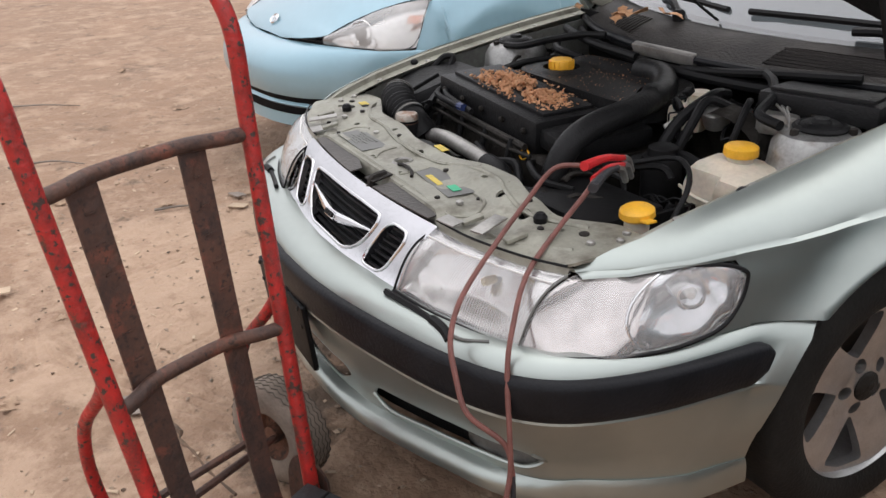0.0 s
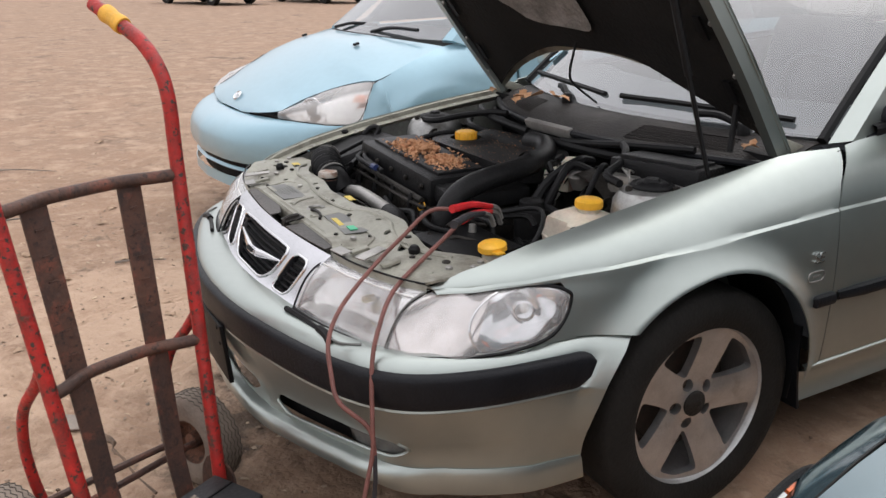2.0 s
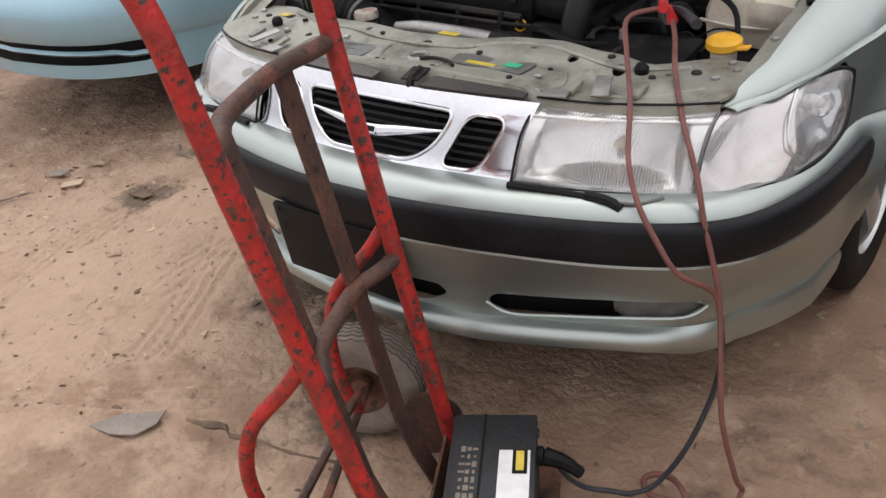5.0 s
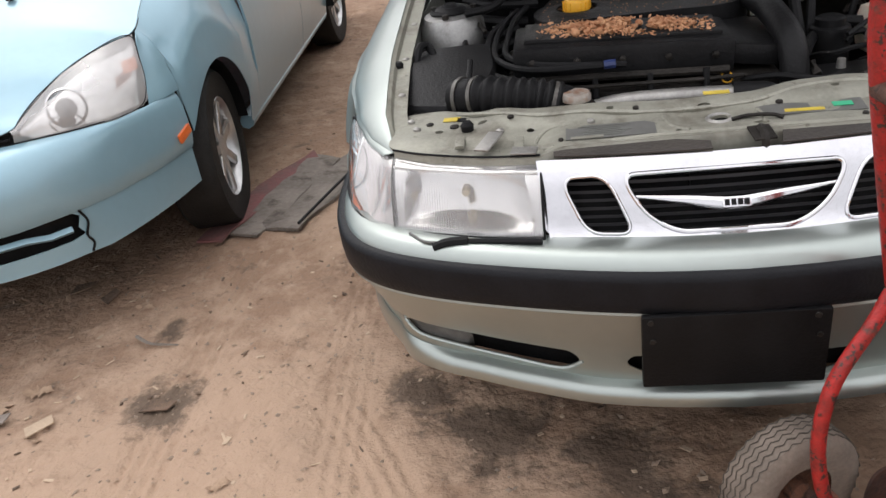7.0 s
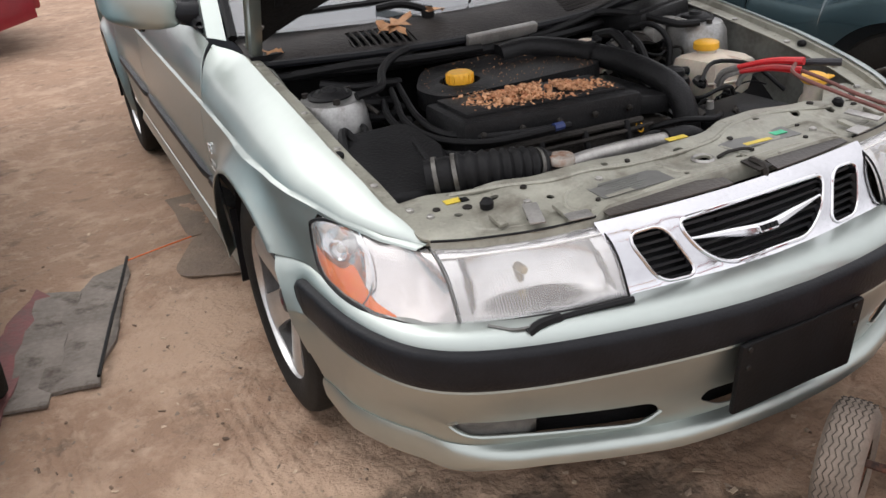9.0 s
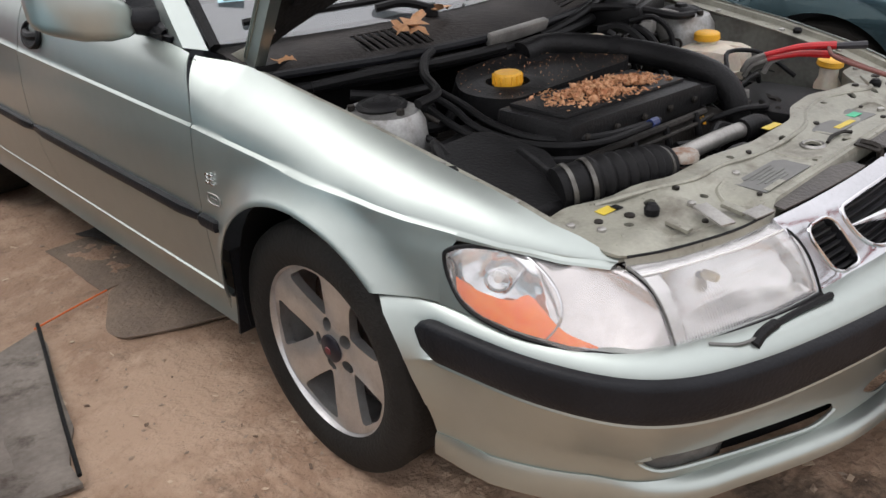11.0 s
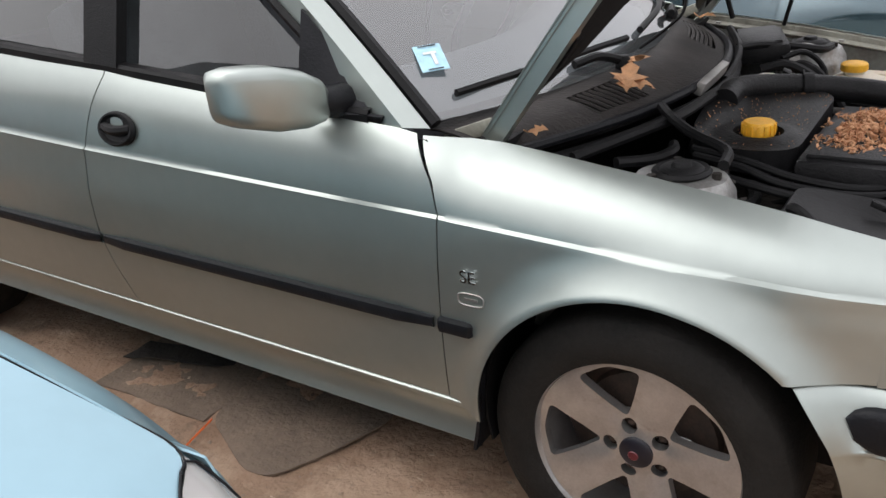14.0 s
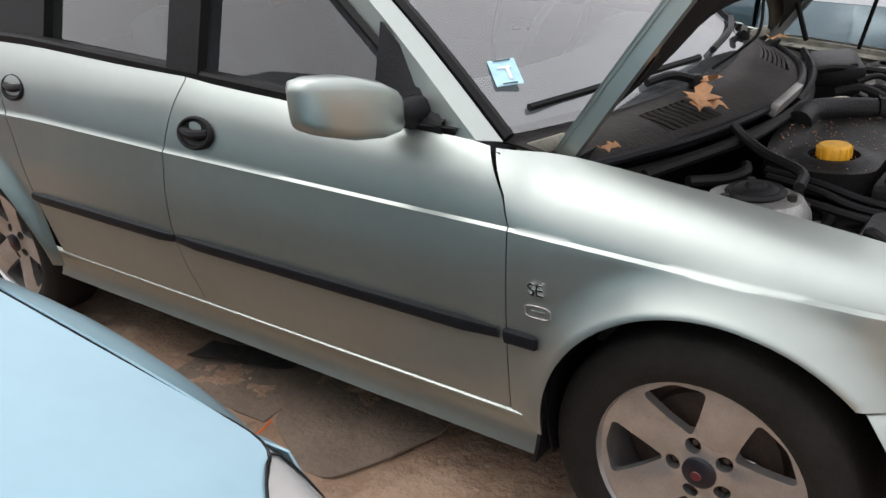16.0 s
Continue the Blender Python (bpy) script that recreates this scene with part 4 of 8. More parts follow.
for s in (1, -1):
    lamp = part("headlight", flip(grid(steps(0.008, 0.996, 16), steps(0, 1, 10), lambda u, v: mirrored(lamp_at(u, v), s))) if s < 0 else grid(steps(0.008, 0.996, 16), steps(0, 1, 10), lambda u, v: mirrored(lamp_at(u, v), s)), RIBLENS, saloon, "hazed clear ribbed lens")
    lamp.visible_shadow = False
    def bowl(u, v):
        # a frame with sloping walls round a deep dish cut by facets
        wall = min((u - 0.07 - 0.07 * v) / 0.03, (0.93 - 0.03 * v - u) / 0.03, (v - 0.07) / 0.05, (0.80 - v) / 0.05)
        r_ = math.hypot((u - 0.54) / 0.46, (v - 0.42) / 0.50)
        facet = 0.006 * abs(math.sin(5.5 * (u - 0.54) + 1.2 * (v - 0.4)))
        d = 0.007 + min(1, max(0, wall)) * (0.018 + 0.060 * max(0, 1 - r_**2) + facet)
        return mirrored(lamp_at(u, v, d), s)
    part("reflector", grid(steps(0.012, 0.988, 64), steps(0.012, 0.975, 36), bowl), BOWL, lamp, "bright reflector bowl")
    part("bulb_shield", lathe([(0.0, 0.010), (0.007, 0.008), (0.009, 0.0), (0.008, -0.02)], 14, Matrix.Translation(mirrored(lamp_at(0.58, 0.38, 0.060), s)) @ pose(0, 0, 0, 90)), BULBYELLOW, lamp, "yellowed bulb cap")
    part("lens_step", tube([mirrored(lamp_at(u, 0.84, -0.0005), s) for u in steps(0.02, 0.985, 8)], 0.0018, 6), LABELW, lamp, "pale moulded step in the lens")
    part("lamp_tray", grid(steps(0.01, 0.99, 10), steps(0, 1, 5), lambda u, v: mirrored(lamp_at(u, v, 0.11), s)), GREASE, lamp)
    part("rim", tube([mirrored(lamp_at(u, v), s) for u, v in ((0.01, 0.0), (0.25, 0), (0.5, 0), (0.75, 0), (0.99, 0))], 0.0062, 6), BLACK, lamp, "dark lower seal")
    part("joint", tube([mirrored(lamp_at(1, v, 0.001), s) for v in steps(0, 0.95, 5)], 0.0020, 6), LABELD, lamp, "grey joint strip")
    part("edge", tube([mirrored(lamp_at(0.01, v, -0.001), s) for v in steps(0, 0.98, 5)], 0.0026, 6), BLACK, lamp)
    part("top_rail", tube([mirrored(lamp_at(u, 1.0) + Vector((0, 0.008, 0.003)), s) for u in steps(0.05, 1.0, 6)], 0.004, 6), BAYMETAL, lamp)
    # turn lamp
    tl = part("turn_lamp", flip(grid(steps(1.006, 1.995, 18), steps(0, 1, 8), lambda u, v: mirrored(lamp_at(u, v, -0.001), s))) if s < 0 else grid(steps(1.006, 1.995, 18), steps(0, 1, 8), lambda u, v: mirrored(lamp_at(u, v, -0.001), s)), TURNLENS, saloon, "clear wrap-round turn lamp" if s > 0 else "clear turn lamp with an orange reflector")
    tl.visible_shadow = False
    def bowl2(u, v):
        front = max(0, 1 - math.hypot((u - 1.27) / 0.26, (v - 0.5) / 0.52) ** 2)
        rear = max(0, 1 - math.hypot((u - 1.70) / 0.20, (v - 0.5) / 0.42) ** 2)
        return mirrored(lamp_at(u, v, 0.006 + 0.050 * front + 0.03 * rear + (0.008 * abs(math.sin(u * 16 + v * 5)) if u > 1.5 else 0)), s)
    part("reflector", grid(steps(1.50, 1.985, 30), steps(0.012, 0.985, 20), bowl2), REFLECT, tl)
    part("front_bowl", grid(steps(1.012, 1.50, 30), steps(0.012, 0.985, 30), bowl2), PEACH, tl, "peach tinted reflector bowl")
    part("divider", tube([mirrored(lamp_at(1.44 + 0.10 * (2 * v - 1) ** 2, v, 0.006), s) for v in steps(0.03, 0.97, 9)], 0.003, 6), REFLECT, tl)
    part("bulb_ring", lathe([(0.021, 0.0), (0.024, 0.003), (0.020, 0.005), (0.018, 0.0)], 20, Matrix.Translation(mirrored(lamp_at(1.70, 0.5, 0.018), s)) @ pose(0, 0, 0, 90, 0, s * 55)), CHROME, tl)
    for u, r in ((1.70, 0.012),):
        part("bulb", lathe([(0, 0.02), (0.6 * r, 0.017), (r, 0.004), (0.8 * r, -0.012), (0, -0.016)], 14, Matrix.Translation(mirrored(lamp_at(u, 0.5, 0.034), s)) @ pose(0, 0, 0, 90, 0, s * 55)), BULB, tl)
    if s < 0:
        part("orange_reflector", flip(grid(steps(1.34, 1.93, 26), steps(0, 1, 4), lambda u, v: mirrored(lamp_at(u, 0.03 + v * (min(0.02 + 0.9 * (u - 1.34), 0.30) + 0.22 * math.exp(-(((u - 1.56) / 0.06) ** 2))), 0.004), s))), AMBER, tl, "orange reflector strip")
    part("seal", tube([mirrored(lamp_at(u, v, -0.001), s) for u, v in [(1.02, 0), (1.3, 0), (1.6, 0), (1.85, 0), (1.96, 0.1), (2.0, 0.5), (1.96, 0.92), (1.8, 1), (1.5, 1), (1.2, 1), (1.03, 1)]], 0.0042, 6), BLACK, tl, "black rubber seal")
    # headlamp wiper
    wp = part("lamp_wiper", tube([mirrored((0.53, -0.858, 0.557), s), mirrored((0.44, -0.872, 0.560), s), mirrored((0.345, -0.893, 0.564), s)], 0.0065, 6), BLACK, saloon, "small black lamp wiper")
    part("wiper_knob", tube([mirrored((0.485, -0.864, 0.560), s), mirrored((0.525, -0.862, 0.558), s), mirrored((0.552, -0.864, 0.550), s)], 0.010, 8), BLACK, wp)
    part("washer_hose", tube([mirrored((0.545, -0.862, 0.560), s), mirrored((0.575, -0.848, 0.558), s), mirrored((0.605, -0.815, 0.560), s)], 0.003, 6), LABELD, wp)


# wheels
def build_wheel(host, m, s, spin=0.0, r=0.305, rim=0.213, spokes=True):
    """A tyre with an alloy wheel; local z points out of the car."""
    wheel = part("wheel", lathe([(rim - 0.004, -0.10), (rim + 0.02, -0.104), (r - 0.025, -0.100), (r - 0.006, -0.088), (r, -0.07), (r, 0.0), (r, 0.07), (r - 0.006, 0.088), (r - 0.012, 0.092), (r - 0.035, 0.101), (rim + 0.035, 0.104), (rim + 0.012, 0.098), (rim - 0.004, 0.09)], 64, m), RUBBER, host, "dusty black tyre")
    part("rim_ring", lathe([(rim - 0.03, -0.09), (rim - 0.012, -0.08), (rim - 0.014, 0.05), (rim - 0.008, 0.079), (rim - 0.004, 0.089), (rim + 0.001, 0.090), (rim + 0.004, 0.085), (rim + 0.003, 0.08), (rim - 0.004, -0.09)], 64, m), ALLOY, wheel, "scuffed alloy rim")
    part("brake_disc", lathe([(0.02, 0.0), (0.14, 0.0), (0.145, -0.02), (0.19, -0.03), (0.2, -0.06)], 32, m), BRAKE, wheel)
    holes = []
    for k in range(5):
        a = spin + (k + 0.5) * 2 * math.pi / 5
        at = lambda rr, da: (rr * math.cos(a + da), rr * math.sin(a + da))
        holes.append(rounded([at(0.080, -0.05), at(0.120, -0.25), at(rim - 0.022, -0.36), at(rim - 0.017, 0.0), at(rim - 0.022, 0.36), at(0.120, 0.25), at(0.080, 0.05)], 0.016, 3))
        b = a + math.pi / 5
        holes.append(circle(0.056 * math.cos(b + 0.63), 0.056 * math.sin(b + 0.63), 0.0165, 12))
    def dish(x, y):
        d = math.hypot(x, y)
        ang = (math.atan2(y, x) - spin) % (2 * math.pi / 5)
        ridge = 0.004 * math.cos(ang * 5)
        return m @ Vector((x, y, lerp([(0, 0.066), (0.03, 0.066), (0.06, 0.060), (0.085, 0.062), (0.16, 0.074), (0.2, 0.078)], d) + (ridge if d > 0.06 else 0)))
    part("spokes", cutsheet(circle(0, 0, rim - 0.008, 60), holes, dish, 0.013), ALLOY, wheel, solid=0.024)
    cap = part("hub_cap", lathe([(0.034, 0.060), (0.034, 0.070), (0.029, 0.074), (0.0, 0.076)], 28, m), CAPBLUE if s < 0 else GREASE, wheel, "dark hub cap")
    part("cap_mark", lathe([(0.011, 0.0755), (0.009, 0.0775), (0, 0.0777)], 16, m @ pose(-0.004, 0.003, 0)), CAPRED if s < 0 else GREASE, cap)
    for k in range(5):
        b = spin + (k + 1) * 2 * math.pi / 5 + 0.63
        part("lug_nut", lathe([(0.009, 0.02), (0.009, 0.044), (0.006, 0.048), (0, 0.048)], 6, m @ pose(0.056 * math.cos(b), 0.056 * math.sin(b), 0)), BRAKE, wheel)
    return wheel


for s in (1, -1):
    for y, steer in ((0.0, 0), (2.6, 0)):
        m = pose(s * 0.708, y, 0.283, 0, 0, 0) @ pose(0, 0, 0, 0, 90 * s, 0)
        build_wheel(saloon, m, s, spin=(math.pi - 0.25) if s > 0 else -0.33)

# ---- the silver saloon: bonnet, screen, cabin ----
HINGE, SLOPE = Vector((0, 0.363, 0.862)), radians(53)


def bonnet_at(x, d, up=0.0):
    """d metres forward of the hinge line in the raised bonnet; up is out of its painted side."""
    crown = 0.035 * (1 - (x / 0.68) ** 2) - 0.02 * d * d
    n = Vector((0, math.sin(SLOPE), math.cos(SLOPE)))
    return HINGE + Vector((x, 0, 0)) + Vector((0, -math.cos(SLOPE), math.sin(SLOPE))) * d + n * (crown + up)


def rear_edge(x):
    return 0.225 * (1 - (x / 0.66) ** 2) + 0.01


def wide(d):
    return lerp([(0, 0.672), (0.3, 0.69), (0.7, 0.68), (1.0, 0.655)], d)


def bonnet_uv(u, v, up=0.0, inset=0.0):
    d0 = rear_edge(u * 0.66)
    d = d0 + inset + (1.06 - 2 * inset - d0 - 0.05 * u * u) * v
    return bonnet_at(u * (wide(d) - inset), d, up)


bonnet = part("bonnet", flip(grid(steps(-1, 1, 24), steps(0, 1, 14), bonnet_uv)), PAINT, saloon, "open bonnet with painted skin", solid=0.002)
part("bonnet_frame", grid(steps(-1, 1, 24), steps(0, 1, 14), lambda u, v: bonnet_uv(u, v, -0.010)), BAYMETAL, bonnet)
part("bonnet_liner", grid(steps(-1, 1, 24), steps(0, 1, 14), lambda u, v: bonnet_uv(u, v, -0.028 - 0.012 * math.sin(3 * math.pi * (u + 1) / 2) ** 2, 0.035)), INSULATION, bonnet, "black bonnet liner")
part("torn_patch", cutsheet(rounded([(-0.36, 0.50), (-0.17, 0.37), (0.13, 0.345), (0.12, 0.50), (0.0, 0.68), (-0.2, 0.74), (-0.37, 0.70)], 0.05), [], lambda x, d: bonnet_at(x, d, -0.046 + 0.004 * noise.noise(Vector((x * 20, d * 20, 0)))), 0.03), FIBRE, bonnet, "pale torn patch of liner")
for s in (1, -1):
    edge = [bonnet_at(s * (wide(d) - 0.004), d, -0.014) for d in steps(0.0, 1.0, 8)]
    part("bonnet_flange", flip(grid(range(9), [0, 1, 2], lambda i, q: edge[i] + Vector((-s * 0.03 * (q > 1), 0, 0)) + Vector((0, -math.sin(SLOPE), -math.cos(SLOPE))) * (0.028 * (q > 0)) + Vector((0, math.sin(SLOPE), math.cos(SLOPE))) * 0.014 * (q < 1))), PAINT, bonnet, solid=0.002)
    for k in range(3):
        p = bonnet_at(s * 0.60, 0.22 + 0.2 * k, -0.042)
        part("liner_slot", box(0.022, 0.07, 0.006, Matrix.Translation(p) @ pose(0, 0, 0, -53)), BLACK, bonnet)
        part("liner_clip", lathe([(0.008, 0), (0.006, 0.005), (0, 0.005)], 10, Matrix.Translation(bonnet_at(s * 0.645, 0.12 + 0.16 * k, -0.040)) @ pose(0, 0, 0, 127)), DULL, bonnet)
    # gas strut and hinge
    if s > 0:
        low = Vector((s * 0.665, 0.085, 0.83))
        high = bonnet_at(s * 0.60, 0.60, -0.05)
        g = part("gas_strut", tube([low, low.lerp(high, 0.55)], 0.006, 8, n=1), BLACK, saloon, "thin black bonnet strut")
        part("strut_body", tube([low.lerp(high, 0.5), high], 0.010, 8, n=1), BLACK, g)
    part("hinge", box(0.012, 0.12, 0.03, pose(s * 0.655, 0.40, 0.862, -20), bev=0.004), BAYMETAL, bonnet)
part("washer_hose", tube([(-0.02, 0.28, 0.90), (-0.03, 0.2, 0.96), (-0.02, 0.17, 1.0), bonnet_at(0, 0.3, -0.045)], 0.004, 6), BLACK, bonnet)
part("strut_rod", tube([(0.60, 0.22, 0.862), bonnet_at(0.58, 0.16, -0.03)], 0.008, 8, n=1), BLACK, bonnet)


def screen_at(u, v):
    """Windscreen: u -1 to 1 across, v 0 at the base."""
    x = u * (0.69 - 0.115 * v)
    y = 0.275 + 0.42 * (0.69 * u) ** 2 + 0.70 * v - 0.06 * v * u * u
    return Vector((x, y, 0.885 + 0.485 * v + 0.035 * math.sin(math.pi * v)))


screen = part("windscreen", flip(grid(steps(-1, 1, 20), steps(0, 1, 12), screen_at)), SCREEN, saloon, "windscreen reflecting a pale sky")
screen.visible_shadow = False
for s in (1, -1):
    part("screen_gasket", tube([screen_at(s * 0.985, v) + Vector((0, 0, 0.002)) for v in steps(-0.01, 1, 8)], 0.014, 6), BLACK, screen)
    # roof pillar, painted
    def pillar(v, q):
        a, b = screen_at(s * 1.0, v) + Vector((s * 0.006, 0.005, 0.002)), Vector((s * (0.738 - 0.145 * v), 0.575 + 0.62 * v, 0.885 + 0.475 * v + 0.03 * math.sin(math.pi * v)))
        m_ = a.lerp(b, 0.5) + Vector((s * 0.022, -0.012, 0.012))
        return [a, a.lerp(m_, 0.7), m_, b.lerp(m_, 0.5), b, b + Vector((-s * 0.03, 0.015, 0))][q]
    bm = grid(steps(-0.02, 1, 12), range(6), pillar)
    part("roof_pillar", bm if s > 0 else flip(bm), PAINT, saloon, solid=0.003)
    # side glass and its frames
    win = lambda y, z: Vector((s * (0.738 - 0.31 * (z - 0.92)), y, z))
    roofz = lambda y: lerp([(0.6, 0.90), (1.19, 1.335), (1.5, 1.375), (2.1, 1.375), (2.8, 1.32), (3.1, 1.2)], y)
    for y0, y1 in ((0.74, 1.36), (1.47, 2.12)):
        gl = part("side_window", grid(steps(y0, y1, 6), steps(0, 1, 5), lambda y, v: win(y, lerp(BELT, y) + (roofz(y) - lerp(BELT, y)) * v)), SIDEGLASS, saloon, "dark side window")
        gl.visible_shadow = False
    part("centre_pillar", flip(grid([1.35, 1.40, 1.41, 1.48], steps(0, 1, 3), lambda y, v: win(y, lerp(BELT, y) + 0.01 + (roofz(y) - lerp(BELT, y)) * v) + Vector((s * (0.004 if y != 1.405 else -0.004), 0, 0)))) if s > 0 else grid([1.35, 1.40, 1.41, 1.48], steps(0, 1, 3), lambda y, v: win(y, lerp(BELT, y) + 0.01 + (roofz(y) - lerp(BELT, y)) * v) + Vector((s * 0.004, 0, 0))), BLACK, saloon, solid=0.03)
    part("rear_pillar", grid([2.10, 2.2, 2.75], steps(0, 1, 3), lambda y, v: win(y, lerp(BELT, y) + 0.01 + (roofz(y) - lerp(BELT, y)) * v)), BLACK, saloon, solid=0.03)
    part("sail_panel", grid(steps(0.552, 0.76, 4), [0, 1], lambda y, v: Vector((s * (0.744 - 0.30 * 0.2 * v), y + 0.004, lerp(BELT, y) + v * (y - 0.552) * 0.95))), TRIM, saloon, solid=0.02)
    part("window_rubber", tube([win(0.76, 1.05), win(1.0, 1.22), win(1.22, 1.345), win(1.6, 1.385), win(2.1, 1.38)], 0.012, 6), BLACK, saloon)
    # door mirror
    mz = []
    for k, (x, y, z, rx, rz) in enumerate([(0.782, 0.672, 0.938, 0.024, 0.034), (0.80, 0.68, 0.944, 0.040, 0.046), (0.84, 0.695, 0.955, 0.054, 0.060), (0.90, 0.715, 0.970, 0.058, 0.066), (0.95, 0.735, 0.982, 0.050, 0.060), (0.975, 0.748, 0.988, 0.038, 0.051), (0.986, 0.755, 0.990, 0.018, 0.030)]):
        mz.append([(s * x, y + rx * math.copysign(abs(math.cos(a)) ** 0.5, math.cos(a)), z + 0.006 + rz * math.copysign(abs(math.sin(a)) ** 0.42, math.sin(a))) for a in steps(0, 2 * math.pi, 24)[:-1]])
    bm = bmesh.new()
    rings = [[bm.verts.new(p) for p in ring] for ring in mz]
    for a, b in zip(rings, rings[1:]):
        for j in range(24):
            bm.faces.new((a[j], a[(j + 1) % 24], b[(j + 1) % 24], b[j]))
    bm.faces.new(rings[0])
    bm.faces.new(rings[-1])
    bmesh.ops.recalc_face_normals(bm, faces=bm.faces[:])
    mir = part("door_mirror", bm, PAINT, saloon, "silver-green door mirror", smooth=70)
    part("mirror_foot", tube([(s * 0.720, 0.660, 0.930), (s * 0.755, 0.664, 0.935), (s * 0.795, 0.676, 0.945)], 0.033, 12, taper=lambda t: 1.2 - 0.3 * t), TRIM, mir, "black mirror foot")
    part("mirror_base", box(0.11, 0.065, 0.010, pose(s * 0.85, 0.70, 0.918, 0, -s * 8, s * 14), bev=0.005), TRIM, mir)
    part("mirror_glass", box(0.11, 0.004, 0.07, pose(s * 0.89, 0.765, 0.97, 0, 0, s * 14), bev=0.001), CHROME, mir)

roof = part("roof", grid(steps(-1, 1, 10), steps(0, 1, 10), lambda u, v: (u * 0.575, 0.98 + 1.95 * v, 1.372 + 0.05 * (1 - u * u) + 0.05 * math.sin(math.pi * v) - 0.05 * v)), PAINT, saloon, solid=0.004)
part("rear_window", grid(steps(-1, 1, 8), [0, 0.5, 1], lambda u, v: (u * (0.57 + 0.1 * v), 2.92 + 0.5 * v, 1.34 - 0.31 * v)), GLASS, saloon, solid=0.004)
part("boot_lid", grid(steps(-1, 1, 8), steps(0, 1, 5), lambda u, v: (u * 0.7, 3.40 + 0.26 * min(1, v * 1.6), 1.045 - 0.02 * v - 0.35 * max(0, v - 0.6) / 0.4)), PAINT, saloon, solid=0.004)
part("rear_bumper", grid(steps(-1, 1, 12), steps(0, 1, 4), lambda u, v: (u * 0.78, 3.68 - 0.12 * u * u, 0.25 + 0.45 * v)), PAINT, saloon, solid=0.004)
# cabin
part("dashboard", grid(steps(-1, 1, 12), steps(0, 1, 8), lambda u, v: (u * 0.66, 0.36 + 0.4 * (0.66 * u) ** 2 + 0.5 * v, 0.88 + 0.05 * math.sin(math.pi * v) - 0.25 * max(0, v - 0.7))), DASH, saloon, solid=0.02)
part("cabin_floor", box(1.4, 2.6, 0.04, pose(0, 1.8, 0.30)), DASH, saloon)
part("firewall", box(1.36, 0.03, 0.5, pose(0, 0.33, 0.60)), BLACK, saloon)
part("steering_wheel", lathe([(0.175, -0.014), (0.19, 0.0), (0.175, 0.014), (0.16, 0.0), (0.175, -0.014)], 28, pose(0.34, 0.93, 0.90, -65)), DASH, saloon)
for x in (0.36, -0.36):
    st = part("seat", box(0.5, 0.5, 0.16, pose(x, 1.42, 0.50, 6), bev=0.05), SEAT, saloon, "grey cloth front seat")
    part("backrest", box(0.48, 0.16, 0.62, pose(x, 1.72, 0.80, -16), bev=0.06), SEAT, st)
    part("headrest", box(0.26, 0.10, 0.17, pose(x, 1.83, 1.18, -14), bev=0.04), SEAT, st)
part("rear_bench", box(1.3, 0.5, 0.6, pose(0, 2.45, 0.65, -8), bev=0.06), SEAT, saloon)
part("mirror_inside", box(0.22, 0.03, 0.06, pose(0, 0.86, 1.27), bev=0.012), DASH, saloon)
stick = part("screen_sticker", box(0.062, 0.001, 0.072, Matrix.Translation(screen_at(-0.86, 0.17) + Vector((-0.003, -0.005, 0.006))) @ pose(0, 0, 0, -52, 0, -36) , bev=0), STICKER, screen, "pale blue sticker with small dark print")
for k, (w_, h_, dx, dz) in enumerate([(0.030, 0.006, 0.0, 0.012), (0.008, 0.030, 0.006, -0.006), (0.040, 0.003, 0.0, 0.032), (0.034, 0.003, 0.0, -0.032)]):
    part("sticker_print", box(w_, h_, 0.0006, Matrix.Translation(screen_at(-0.86, 0.17) + Vector((-0.0045, -0.007, 0.008))) @ pose(0, 0, 0, 38, 0, -36) @ pose(dx, dz, 0)), LABELW if k < 2 else CAPBLUE, stick)
# strokes of yellow paint pen on the driver's window
for k, pts in enumerate([[(0.98, 1.175), (0.985, 1.13), (0.99, 1.075)], [(0.93, 1.16), (0.985, 1.115), (1.0, 1.11)], [(0.985, 1.118), (1.02, 1.09), (1.045, 1.072)], [(1.08, 1.125), (1.12, 1.14), (1.09, 1.155), (1.07, 1.12), (1.11, 1.09), (1.15, 1.10)]]):
    part("pen_stroke", tube([(0.738 - 0.31 * (z - 0.92) + 0.006, y, z) for y, z in pts], 0.0018, 5), PEN, saloon, "yellow paint-pen stroke")


# ---- the silver saloon: scuttle and engine bay ----
def cowl_at(u, v):
    """Black scuttle panel: v 0 at the rubber seal, 1 under the windscreen."""
    x = u * 0.675
    y0 = 0.105 + 0.50 * x * x
    y1 = 0.31 + 0.42 * x * x
    z = 0.833 + 0.050 * math.sin(min(1, v * 1.15) * math.pi / 2) - 0.012 * (x / 0.675) ** 2 + 0.006 * noise.noise(Vector((x * 5, v * 2, 1)))
    return Vector((x, y0 + (y1 - y0) * v, z))


